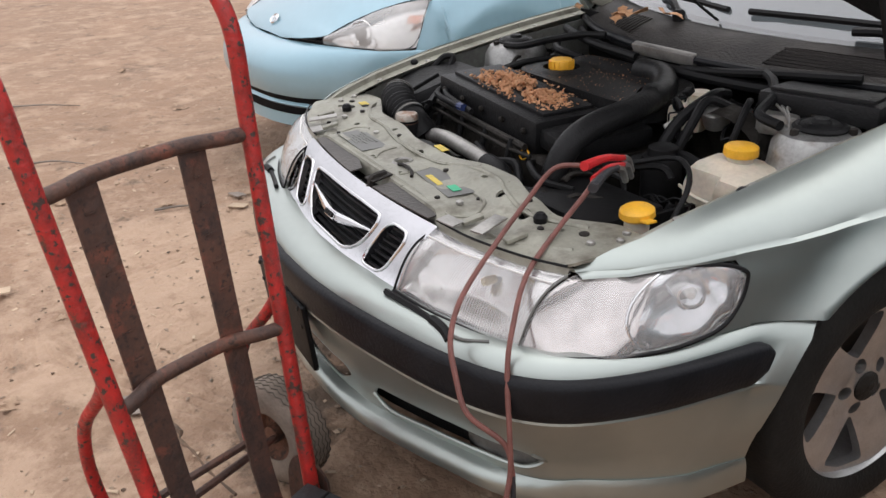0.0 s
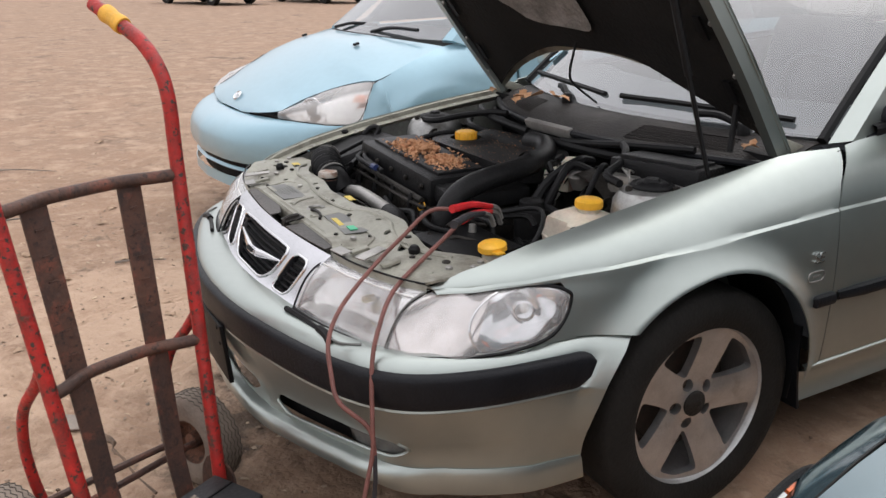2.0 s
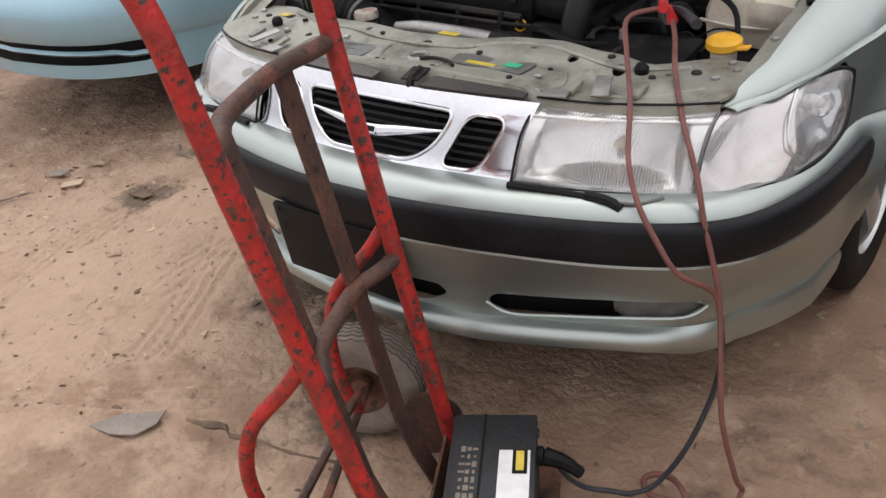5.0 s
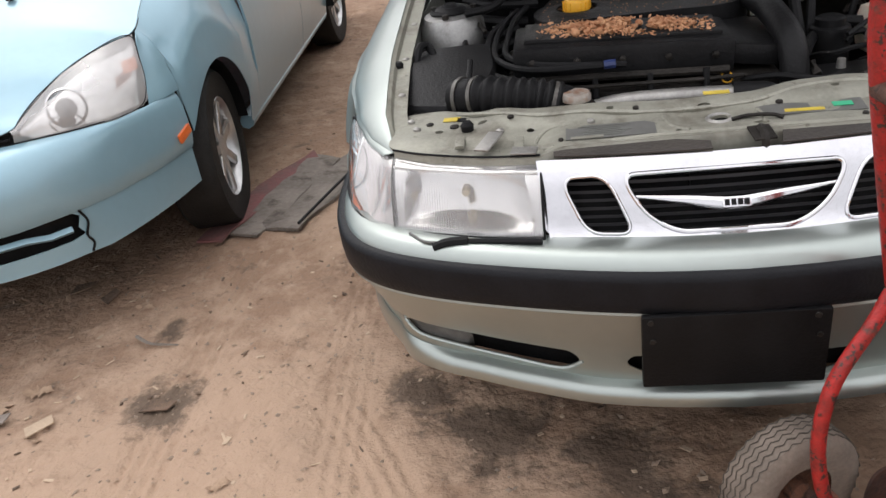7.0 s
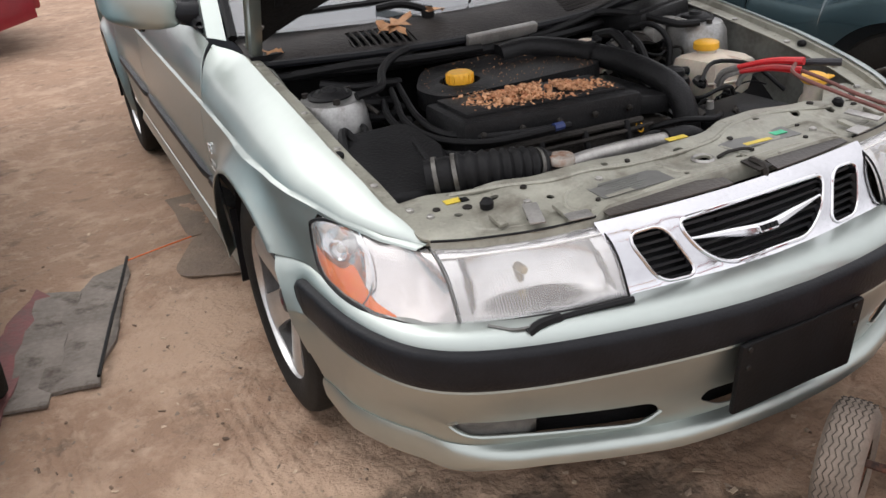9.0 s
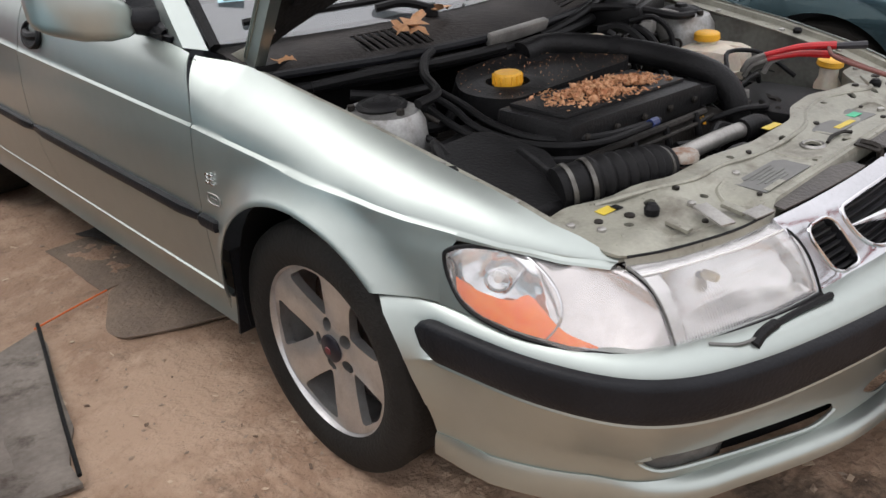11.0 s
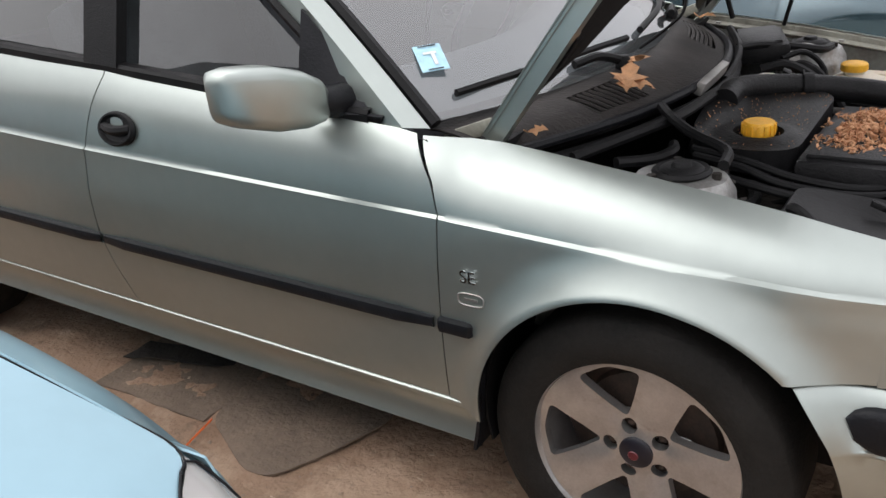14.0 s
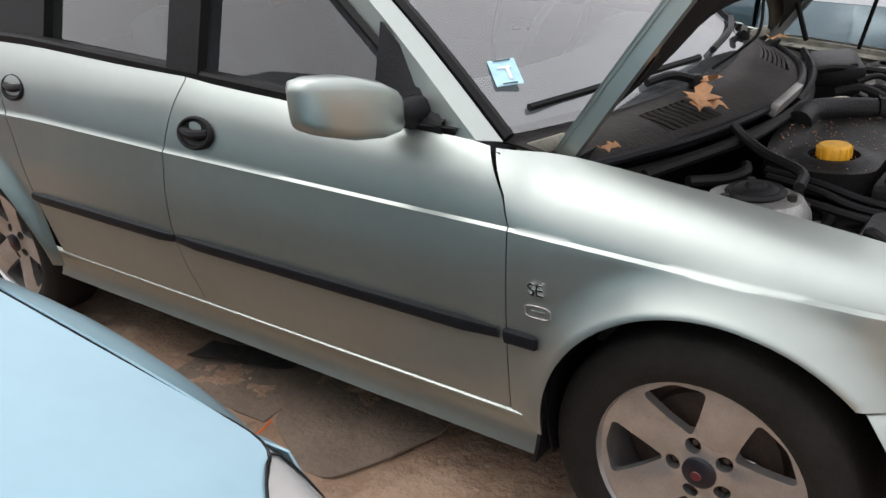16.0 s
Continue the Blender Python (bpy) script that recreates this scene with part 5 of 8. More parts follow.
vents = [rounded([(-0.62, 0.18), (-0.36, 0.18), (-0.37, 0.62), (-0.60, 0.62)], 0.03), rounded([(0.36, 0.16), (0.78, 0.22), (0.77, 0.60), (0.37, 0.56)], 0.03)]
cowl = part("scuttle_panel", cutsheet([(-1, 0), (1, 0), (1, 1), (-1, 1)], vents, cowl_at, 0.05), COWL, saloon, "dusty black scuttle panel", solid=0.004)
for (u0, u1), n in (((-0.62, -0.36), 9), ((0.36, 0.78), 6)):
    for k in range(n):
        if u0 < 0:
            u = u0 + (u1 - u0) * (k + 0.5) / n
            part("vent_slat", tube([cowl_at(u, v) - Vector((0, 0, 0.004)) for v in (0.17, 0.4, 0.63)], 0.0045, 5), COWL, cowl)
        else:
            v = 0.2 + 0.38 * (k + 0.5) / n
            part("vent_slat", tube([cowl_at(u, v) - Vector((0, 0, 0.004)) for u in (u0, 0.57, u1)], 0.005, 5), COWL, cowl)
part("vent_tray", grid(steps(-0.9, 0.9, 10), [0.1, 0.7], lambda u, v: cowl_at(u, v) - Vector((0, 0, 0.035))), BLACK, cowl)
part("seal", tube([cowl_at(u, 0.0) + Vector((0, -0.004, 0.004)) for u in steps(-0.97, 0.97, 10)], 0.011, 8), TRIM, cowl, "rubber scuttle seal")
part("seal_lip", tube([cowl_at(u, -0.10) + Vector((0, -0.004, -0.02)) for u in steps(-0.97, 0.97, 10)], 0.014, 8), BLACK, cowl)
# wipers
for pivot, elbow, a, b in (((-0.16, 0.27, 0.902), (-0.29, 0.335, 0.918), (-0.60, 0.46, 0.925), (-0.02, 0.315, 0.925)), ((0.50, 0.375, 0.895), (0.36, 0.33, 0.918), (0.06, 0.31, 0.93), (0.60, 0.45, 0.925))):
    wiper = part("wiper", tube([pivot, Vector(pivot).lerp(Vector(elbow), 0.5) + Vector((0, 0, 0.014)), elbow], 0.011, 8), BLACK, saloon, "black windscreen wiper")
    part("blade", tube([a, Vector(a).lerp(Vector(b), 0.5) + Vector((0, -0.02, 0.006)), b], 0.009, 6), BLACK, wiper)
    part("cap", lathe([(0.018, -0.02), (0.018, 0.004), (0.012, 0.012), (0, 0.012)], 14, pose(*pivot)), BLACK, wiper)

# bay shell
part("bay_floor", box(1.2, 0.9, 0.02, pose(0, -0.15, 0.30)), GREASE, saloon)
for s in (1, -1):
    part("apron", grid(steps(-0.6, 0.34, 12), steps(0, 1, 6), lambda y, v: mirrored((lerp(INNER, y) - 0.035 - 0.05 * v - 0.02 * math.sin(6 * y), y, lerp(TOP, y) - 0.035 - 0.42 * v), s)), BAYGREY, saloon, solid=0.004)
    rail = part("wing_rail", grid(steps(-0.64, 0.36, 16), range(4), lambda y, q: mirrored((lerp(INNER, y) + [0.004, -0.006, -0.010, -0.042][q], y, lerp(TOP, y) + [-0.002, -0.006, -0.020, -0.024][q]), s)), BAYMETAL, saloon, solid=0.003)
    for y in (-0.58, -0.45, -0.28, -0.08, 0.12, 0.28):
        part("bolt", lathe([(0.009, 0), (0.009, 0.005), (0.006, 0.007), (0, 0.007)], 8, pose(s * (lerp(INNER, y) - 0.028), y, lerp(TOP, y) - 0.024)), DULL, rail)
    part("rubber_buffer", lathe([(0.011, 0), (0.013, 0.008), (0.008, 0.014), (0, 0.014)], 12, pose(s * (lerp(INNER, -0.32) - 0.014), -0.32, lerp(TOP, -0.32) - 0.02)), BLACK, rail)
    # strut tower
    tz = 0.795
    tower = part("strut_tower", lathe([(0.115, -0.22), (0.108, -0.10), (0.10, -0.03), (0.085, -0.006), (0.055, 0.0), (0.0, 0.0)], 28, pose(s * 0.575, -0.01, tz) @ Matrix.Diagonal((0.85, 1, 1, 1))), STRUTMETAL, saloon, "scuffed bare metal strut tower")
    part("tower_collar", lathe([(0.052, -0.004), (0.056, 0.004), (0.050, 0.010), (0.04, 0.006)], 24, pose(s * 0.575, -0.01, tz)), BLACK, tower)
    part("tower_cap", lathe([(0.042, -0.002), (0.042, 0.008), (0.034, 0.014), (0.02, 0.014), (0.016, 0.022), (0, 0.022)], 24, pose(s * 0.575, -0.01, tz)), BLACK, tower)
    for a in (0.4, 2.5, 4.6):
        part("nut", lathe([(0.009, 0), (0.009, 0.012), (0, 0.013)], 6, pose(s * 0.575 + 0.062 * math.cos(a), -0.01 + 0.068 * math.sin(a), tz - 0.004)), GREASE, tower)
    brace = part("brace", tube([(s * 0.30, 0.125, 0.838), (s * 0.36, 0.085, 0.835), (s * 0.42, 0.02, 0.822), (s * 0.46, -0.06, 0.806), (s * 0.53, -0.075, 0.80)], 0.011, 8), BLACK, saloon, "black bent brace bar")
part("scuttle_bracket", box(0.225, 0.02, 0.032, pose(-0.02, 0.098, 0.835, 20, 0, 2), bev=0.004), DULL, saloon, "bare metal bracket")


def core_z(x, y):
    back = lerp([(-0.60, 1.0), (-0.64, 0.0)][::-1], y)
    ridge = 0.016 * max(0, min(1, (y + 0.645) / 0.03)) * max(0, min(1, (0.48 - abs(x)) / 0.06))
    step = -0.012 * max(0, min(1, (abs(x) - 0.30) / 0.04)) * max(0, min(1, (-0.66 - y) / 0.03))
    dimple = 0.004 * math.sin(x * 40) * max(0, 1 - abs(y + 0.66) / 0.06)
    return 0.690 + ridge + step + dimple


c_back = [(-0.64, -0.50), (-0.56, -0.49), (-0.45, -0.535), (-0.36, -0.575), (-0.22, -0.575), (-0.10, -0.60), (0.08, -0.595), (0.16, -0.555), (0.27, -0.545), (0.36, -0.575), (0.46, -0.585), (0.56, -0.50), (0.64, -0.50)]
c_front = [(0.655, -0.665), (0.57, -0.715), (0.45, -0.755), (0.34, -0.770), (0.30, -0.755), (-0.30, -0.755), (-0.34, -0.770), (-0.45, -0.755), (-0.57, -0.715), (-0.655, -0.665)]
c_holes = [circle(0, -0.684, 0.016), circle(-0.46, -0.60, 0.010), circle(-0.55, -0.62, 0.009), circle(0.33, -0.62, 0.012), circle(0.43, -0.63, 0.013), circle(0.52, -0.61, 0.009), circle(-0.02, -0.63, 0.014, ry=0.008), circle(-0.20, -0.61, 0.008), circle(0.23, -0.60, 0.008), circle(0.07, -0.72, 0.014, ry=0.006), circle(-0.36, -0.65, 0.008), circle(-0.08, -0.725, 0.006)]
core = part("front_panel", cutsheet(rounded(c_back[::-1] + c_front[::-1], 0.02, 3), c_holes, lambda x, y: (x, y, core_z(x, y)), 0.018), BAYMETAL, saloon, "dirty grey-green front panel", solid=0.006)
part("panel_front_edge", grid(steps(-0.64, 0.64, 30), [0, 1, 2], lambda x, q: (x, lerp([(-0.655, -0.665), (-0.57, -0.715), (-0.45, -0.755), (-0.34, -0.77), (-0.30, -0.755), (0.30, -0.755), (0.34, -0.77), (0.45, -0.755), (0.57, -0.715), (0.655, -0.665)], x) + [0, -0.004, -0.003][q], [core_z(x, -0.75) - 0.001, core_z(x, -0.75) - 0.008, 0.655][q])), BAYMETAL, core)
part("panel_back_edge", grid(range(len(c_back)), [0, 1], lambda i, v: (c_back[i][0], c_back[i][1] - 0.004, core_z(*c_back[i]) - 0.004 - 0.05 * v)), BAYMETAL, core, solid=0.003)
part("grille_cover", cutsheet([(-0.315, -0.800), (-0.03, -0.803), (-0.03, -0.775), (-0.10, -0.755), (-0.315, -0.755)], [], lambda x, y: (x, y + 0.2 * x * x, 0.686 + 0.10 * min(0, y + 0.755)), 0.03), COVER, core, "dusty black cover strip", solid=0.003)
part("grille_cover", cutsheet([(0.09, -0.803), (0.315, -0.800), (0.315, -0.755), (0.10, -0.755)], [], lambda x, y: (x, y + 0.2 * x * x, 0.686 + 0.10 * min(0, y + 0.755)), 0.03), COVER, core, solid=0.003)
part("latch_pit", box(0.2, 0.05, 0.05, pose(0.03, -0.778, 0.62)), BLACK, core)
latch = part("latch", box(0.04, 0.050, 0.004, pose(0.060, -0.772, 0.690, 8, 0, 6), bev=0.001), GREASE, core)
part("latch_hook", tube([(0.060, -0.755, 0.694), (0.062, -0.788, 0.690), (0.062, -0.798, 0.665)], 0.008, 6), GREASE, latch)
part("latch_wire", tube([(0.02, -0.705, 0.694), (0.05, -0.70, 0.697), (0.09, -0.705, 0.697), (0.11, -0.715, 0.693)], 0.004, 6), GREASE, core)
part("latch_ring", lathe([(0.018, 0.0), (0.021, 0.004), (0.026, 0.0), (0.022, -0.002)], 22, pose(0, -0.684, 0.690)), DULL, core)
part("data_plate", box(0.17, 0.068, 0.0014, pose(-0.205, -0.700, 0.692, 0, 0, -1), bev=0), LABELD, core, "grey printed data label")
for k in range(6):
    part("print_line", box(0.10 - 0.02 * (k % 3), 0.004, 0.0006, pose(-0.215, -0.676 - 0.009 * k, 0.6935)), BAYGREY, core)
part("plate_corner", box(0.062, 0.012, 0.0008, pose(-0.250, -0.728, 0.6935)), BAYMETAL, core)
for x, y, sx, sy, mm in ((0.135, -0.655, 0.07, 0.014, LABELY), (0.155, -0.682, 0.07, 0.014, LABELY), (0.225, -0.672, 0.035, 0.02, LABELG), (-0.53, -0.557, 0.035, 0.022, LABELY), (-0.508, -0.563, 0.018, 0.018, BLACK), (0.01, -0.588, 0.05, 0.018, LABELY)):
    part("sticker", box(sx, sy, 0.0014, pose(x, y, core_z(x, y) + 0.002, 0, 0, -4)), mm, core)
# pressed ribs and seams of the panel
for k, pts in enumerate([
    [(-0.52, -0.525), (-0.42, -0.585), (-0.34, -0.615), (-0.24, -0.618), (-0.12, -0.635), (0.06, -0.632), (0.16, -0.595), (0.26, -0.583), (0.34, -0.612), (0.44, -0.622), (0.54, -0.56)],
    [(-0.33, -0.742), (-0.15, -0.742), (0.02, -0.742), (0.15, -0.742), (0.33, -0.742)],
    [(-0.33, -0.742), (-0.35, -0.70), (-0.33, -0.66), (-0.28, -0.645)],
    [(0.33, -0.742), (0.35, -0.70), (0.33, -0.66), (0.26, -0.645)],
    [(-0.10, -0.655), (-0.09, -0.70), (-0.06, -0.728)],
    [(0.075, -0.655), (0.08, -0.69), (0.075, -0.728)],
    [(-0.60, -0.64), (-0.52, -0.69), (-0.42, -0.725)],
    [(0.60, -0.64), (0.52, -0.69), (0.42, -0.725)],
]):
    part("pressed_rib", tube([(x, y, core_z(x, y) - 0.001) for x, y in pts], 0.0055 if k < 2 else 0.0045, 6), BAYMETAL, core)
for x, y, r in ((-0.575, -0.575, 0.008), (-0.52, -0.60, 0.010), (-0.40, -0.615, 0.007), (-0.15, -0.622, 0.006), (0.12, -0.635, 0.007), (0.40, -0.60, 0.008), (0.56, -0.585, 0.010), (0.50, -0.64, 0.007), (-0.44, -0.70, 0.006), (0.30, -0.655, 0.006), (-0.30, -0.725, 0.005), (0.25, -0.725, 0.006)):
    part("plug", lathe([(r, -0.001), (r, 0.003), (r * 0.7, 0.0045), (0, 0.0045)], 10, pose(x, y, core_z(x, y))), GREASE, core)
for s in (1, -1):
    part("lamp_bracket", box(0.03, 0.075, 0.004, pose(s * 0.44, -0.715, 0.697, 6, 0, s * 20), bev=0.001), DULL, core, "bare steel lamp bracket")
    part("lamp_bracket", box(0.05, 0.03, 0.003, pose(s * 0.37, -0.76, 0.690, 4, 0, s * 10), bev=0.001), DULL, core)
    part("lamp_seam", tube([(s * 0.34, -0.772, 0.683), (s * 0.45, -0.758, 0.683), (s * 0.57, -0.718, 0.683), (s * 0.64, -0.68, 0.683)], 0.0025, 6), BLACK, core)
part("sticker_back", box(0.19, 0.062, 0.001, pose(0.168, -0.668, core_z(0.16, -0.668) + 0.0006, 0, 0, -4)), LABELD, core)
for x, y in ((-0.50, -0.665), (-0.38, -0.70), (0.50, -0.675), (0.385, -0.70)):
    part("stay", box(0.018, 0.045, 0.008, pose(x, y - 0.02, 0.689, 8), bev=0.002), BAYMETAL, core)
for x, y in ((0.47, -0.62), (-0.49, -0.625)):
    part("buffer", lathe([(0.013, 0), (0.014, 0.012), (0.008, 0.02), (0, 0.02)], 12, pose(x, y, 0.69)), BLACK, core)
for x, y in ((-0.60, -0.60), (-0.62, -0.55), (0.60, -0.60), (0.62, -0.55), (0.60, -0.52), (-0.24, -0.645), (0.30, -0.70), (-0.42, -0.66)):
    part("bolt", lathe([(0.008, 0), (0.008, 0.005), (0.005, 0.007), (0, 0.007)], 8, pose(x, y, core_z(x, y))), DULL, core)

# engine
engine = part("engine_block", box(0.62, 0.46, 0.34, pose(-0.12, -0.17, 0.50), bev=0.03), GREASE, saloon, "dark greasy engine")
vc = pose(-0.157, -0.275, 0.722, 0, 3.0, 0)
valve = part("valve_cover", box(0.49, 0.205, 0.085, vc, bev=0.016), ENGINE, engine, "black valve cover strewn with shells")
part("cover_plate", box(0.44, 0.15, 0.012, vc @ pose(0, 0.01, 0.045), bev=0.004), ENGINE, valve)
for k in range(5):
    part("cover_bolt", lathe([(0.008, 0), (0.008, 0.007), (0.005, 0.009), (0, 0.009)], 10, vc @ pose(-0.2 + 0.1 * k, -0.105, 0.01, 90)), GREASE, valve)
part("cover_flank", box(0.115, 0.26, 0.05, pose(0.135, -0.235, 0.705, 0, 8, 0), bev=0.016), ENGINE, engine)
part("fuel_rail", tube([(-0.38, -0.392, 0.705), (-0.15, -0.398, 0.70), (0.07, -0.395, 0.69)], 0.009, 8), GREASE, valve)
rear_cover = part("engine_cover", cutsheet(rounded([(-0.335, -0.165), (0.10, -0.165), (0.175, -0.10), (0.16, 0.06), (0.05, 0.085), (-0.12, 0.085), (-0.30, 0.06), (-0.365, -0.05)], 0.07, 5), [circle(-0.246, -0.069, 0.052, 24)], lambda x, y: (x, y, 0.775 + 0.010 * math.exp(-((math.hypot(x + 0.246, y + 0.069) - 0.06) / 0.02) ** 2) + 0.018 * max(0, min(1, (y - 0.01) / 0.04)) - 0.02 * max(0, x)), 0.02), ENGINE, engine, "black plastic engine cover", solid=0.05)
part("cap_well", lathe([(0.052, 0.0), (0.045, -0.03), (0.0, -0.03)], 24, pose(-0.246, -0.069, 0.775)), BLACK, rear_cover)
cap = part("oil_cap", lathe([(0.028, -0.02), (0.033, 0.0), (0.033, 0.022), (0.029, 0.027), (0.0, 0.027)], 30, pose(-0.246, -0.069, 0.778)), YELLOW, engine, "worn yellow oil cap")
for k in range(15):
    a = k * 2 * math.pi / 15
    part("cap_rib", box(0.005, 0.004, 0.022, pose(-0.246 + 0.0335 * math.cos(a), -0.069 + 0.0335 * math.sin(a), 0.790, 0, 0, math.degrees(a))), YELLOW, cap)
part("intake_pipe", tube([(-0.06, 0.055, 0.790), (0.03, 0.05, 0.795), (0.12, -0.02, 0.785), (0.178, -0.15, 0.772), (0.195, -0.29, 0.755), (0.205, -0.37, 0.72), (0.205, -0.41, 0.64), (0.20, -0.42, 0.52)], 0.031, 14), ENGINE, engine, "fat black intake pipe")
part("pipe_joint", lathe([(0.035, -0.012), (0.036, 0.012)], 20, Matrix.Translation((0.15, -0.085, 0.779)) @ Vector((0.058, -0.13, -0.013)).to_track_quat("Z", "Y").to_matrix().to_4x4()), BLACK, engine)

# strewn shells on the cover
random.seed(4)
bits = []
for k in range(4200):
    u, v = random.gauss(0, 0.42), random.gauss(0, 0.36)
    if abs(u) > 1 or abs(v) > 1 or noise.noise(Vector((u * 2.6, v * 2.2, 7))) < -0.25 + 0.25 * random.random():
        continue
    r = random.choice((0.0012, 0.0018, 0.0022, 0.003, 0.0038, 0.005))
    heap = 0.016 * max(0, 1 - (u * u + v * v) * 1.4) * random.random()
    bits.append(vc @ pose(0.01 + u * 0.20, 0.01 + v * 0.085, 0.051 + heap + r * 0.3, random.uniform(-50, 50), random.uniform(-50, 50), random.uniform(0, 360)) @ Matrix.Diagonal((1.6 * r, 0.9 * r, 0.4 * r, 1)))
shells = scatter("shell_bits", OCTA, bits, SHELL)
tagged(shells, "crumbled brown nut shells heaped on the engine", "debris", kind="stuff")
for k in range(26):
    u, v = random.gauss(-0.05, 0.3), random.gauss(0, 0.28)
    m = vc @ pose(0.01 + u * 0.2, 0.01 + v * 0.085, 0.060, random.uniform(-60, 60), random.uniform(-60, 60), random.uniform(0, 360))
    r = random.uniform(0.006, 0.011)
    ns = part("nut_shell", lathe([(r * math.sin(a), -r * math.cos(a) * 1.1) for a in steps(0.05, random.uniform(1.7, 2.4), 5)][:-1] + [(r, 0.2 * r), (r * 0.9, 0.2 * r), (r * 0.5, -0.6 * r)], 10, m), SHELL, None)
    tagged(ns, "hollow brown nut shell on the engine", "nut shell", "nut shells")
dust = []
for k in range(240):
    x, y, r = random.uniform(-0.33, 0.12), random.uniform(-0.16, 0.06), random.uniform(0.0007, 0.002)
    dust.append(pose(x, y, 0.7775 + 0.018 * max(0, min(1, (y - 0.01) / 0.04)) - 0.02 * max(0, x)) @ Matrix.Diagonal((r, r, r, 1)))
tagged(scatter("cover_dust", OCTA, dust, SHELL), "specks of shell dust on the cover", "debris", kind="stuff")

# airbox and intake hose
bm = bmesh.new()
corners = [(-0.655, -0.455), (-0.50, -0.475), (-0.44, -0.36), (-0.46, -0.19), (-0.63, -0.19), (-0.655, -0.28)]
ring = rounded(corners, 0.03, 3)
top_z = lambda x, y: lerp([(-0.48, 0.685), (-0.36, 0.735), (-0.19, 0.752)], y)
low_v = [bm.verts.new((x, y, 0.42)) for x, y in ring]
mid_v = [bm.verts.new((x, y, top_z(x, y) - 0.012)) for x, y in ring]
cx, cy = -0.555, -0.33
top_v = [bm.verts.new((cx + (x - cx) * 0.94, cy + (y - cy) * 0.94, top_z(x, y))) for x, y in ring]
for a, b in ((low_v, mid_v), (mid_v, top_v)):
    for j in range(len(ring)):
        bm.faces.new((a[j], a[(j + 1) % len(ring)], b[(j + 1) % len(ring)], b[j]))
bm.faces.new(top_v)
airbox = part("airbox", bm, ENGINE, saloon, "black plastic airbox")
for k in range(4):
    part("airbox_rib", box(0.012, 0.05, 0.012, pose(-0.505 + 0.001 * k, -0.44 + 0.03 * k, 0.705 + 0.012 * k, 20), bev=0.003), ENGINE, airbox)
for dx in (0.0, 0.022):
    part("airbox_clip", box(0.010, 0.012, 0.075, pose(-0.515 + dx, -0.487, 0.66, 0, 10, 0), bev=0.002), DULL, airbox)
part("snorkel", tube([(-0.60, -0.235, 0.74), (-0.615, -0.215, 0.765), (-0.632, -0.235, 0.768), (-0.64, -0.265, 0.74), (-0.64, -0.29, 0.69)], 0.010, 8), BLACK, airbox)
HOSE = [Vector(p) for p in ((-0.53, -0.445, 0.70), (-0.47, -0.475, 0.708), (-0.40, -0.50, 0.706), (-0.34, -0.512, 0.70), (-0.29, -0.515, 0.685), (-0.255, -0.50, 0.65))]
ripple = lambda t: 1.0 + (0.09 * math.cos(t * 2 * math.pi * 15) if 0.15 < t < 0.75 else -0.02)
hose = part("intake_hose", tube(HOSE, 0.044, 20, n=20, taper=ripple), BLACK, saloon, "ribbed black intake hose")
for a, b, f_ in ((0, 1, 0.30), (0, 1, 0.90), (3, 4, 0.55)):
    p, d = HOSE[a].lerp(HOSE[b], f_), (HOSE[b] - HOSE[a]).normalized()
    part("hose_clamp", lathe([(0.044, -0.0045), (0.0470, -0.0045), (0.0470, 0.0045), (0.044, 0.0045)], 28, Matrix.Translation(p) @ d.to_track_quat("Z", "Y").to_matrix().to_4x4()), CLAMPGREY, hose)
valve_top = part("bypass_valve", lathe([(0.03, -0.09), (0.032, -0.02), (0.026, -0.016), (0.028, -0.008), (0.024, 0.0), (0.0, 0.001)], 24, pose(-0.264, -0.546, 0.718)), BLACK, saloon, "round valve with a rusty white top")
part("valve_lid", lathe([(0.030, -0.016), (0.030, -0.006), (0.027, 0.0), (0.0, 0.002)], 24, pose(-0.264, -0.546, 0.722)), LIDCAP, valve_top)
part("valve_lid", lathe([(0.031, -0.03), (0.031, -0.022)], 24, pose(-0.264, -0.546, 0.722)), RUST, valve_top)
part("crossover_pipe", tube([(-0.24, -0.49, 0.66), (-0.16, -0.48, 0.668), (0.0, -0.487, 0.668), (0.08, -0.495, 0.665)], 0.019, 12), DULL, saloon, "dull aluminium crossover pipe")
part("hose_coupling", tube([(0.06, -0.494, 0.665), (0.13, -0.50, 0.66), (0.17, -0.50, 0.62), (0.17, -0.48, 0.54)], 0.027, 12), BLACK, saloon)
part("dipstick", lathe([(0.0125, -0.002), (0.0145, 0.0), (0.0125, 0.002), (0.0105, 0.0), (0.0125, -0.002)], 18, pose(0.066, -0.395, 0.672, 60, 0, 20)), YELLOW, saloon, "yellow dipstick ring")

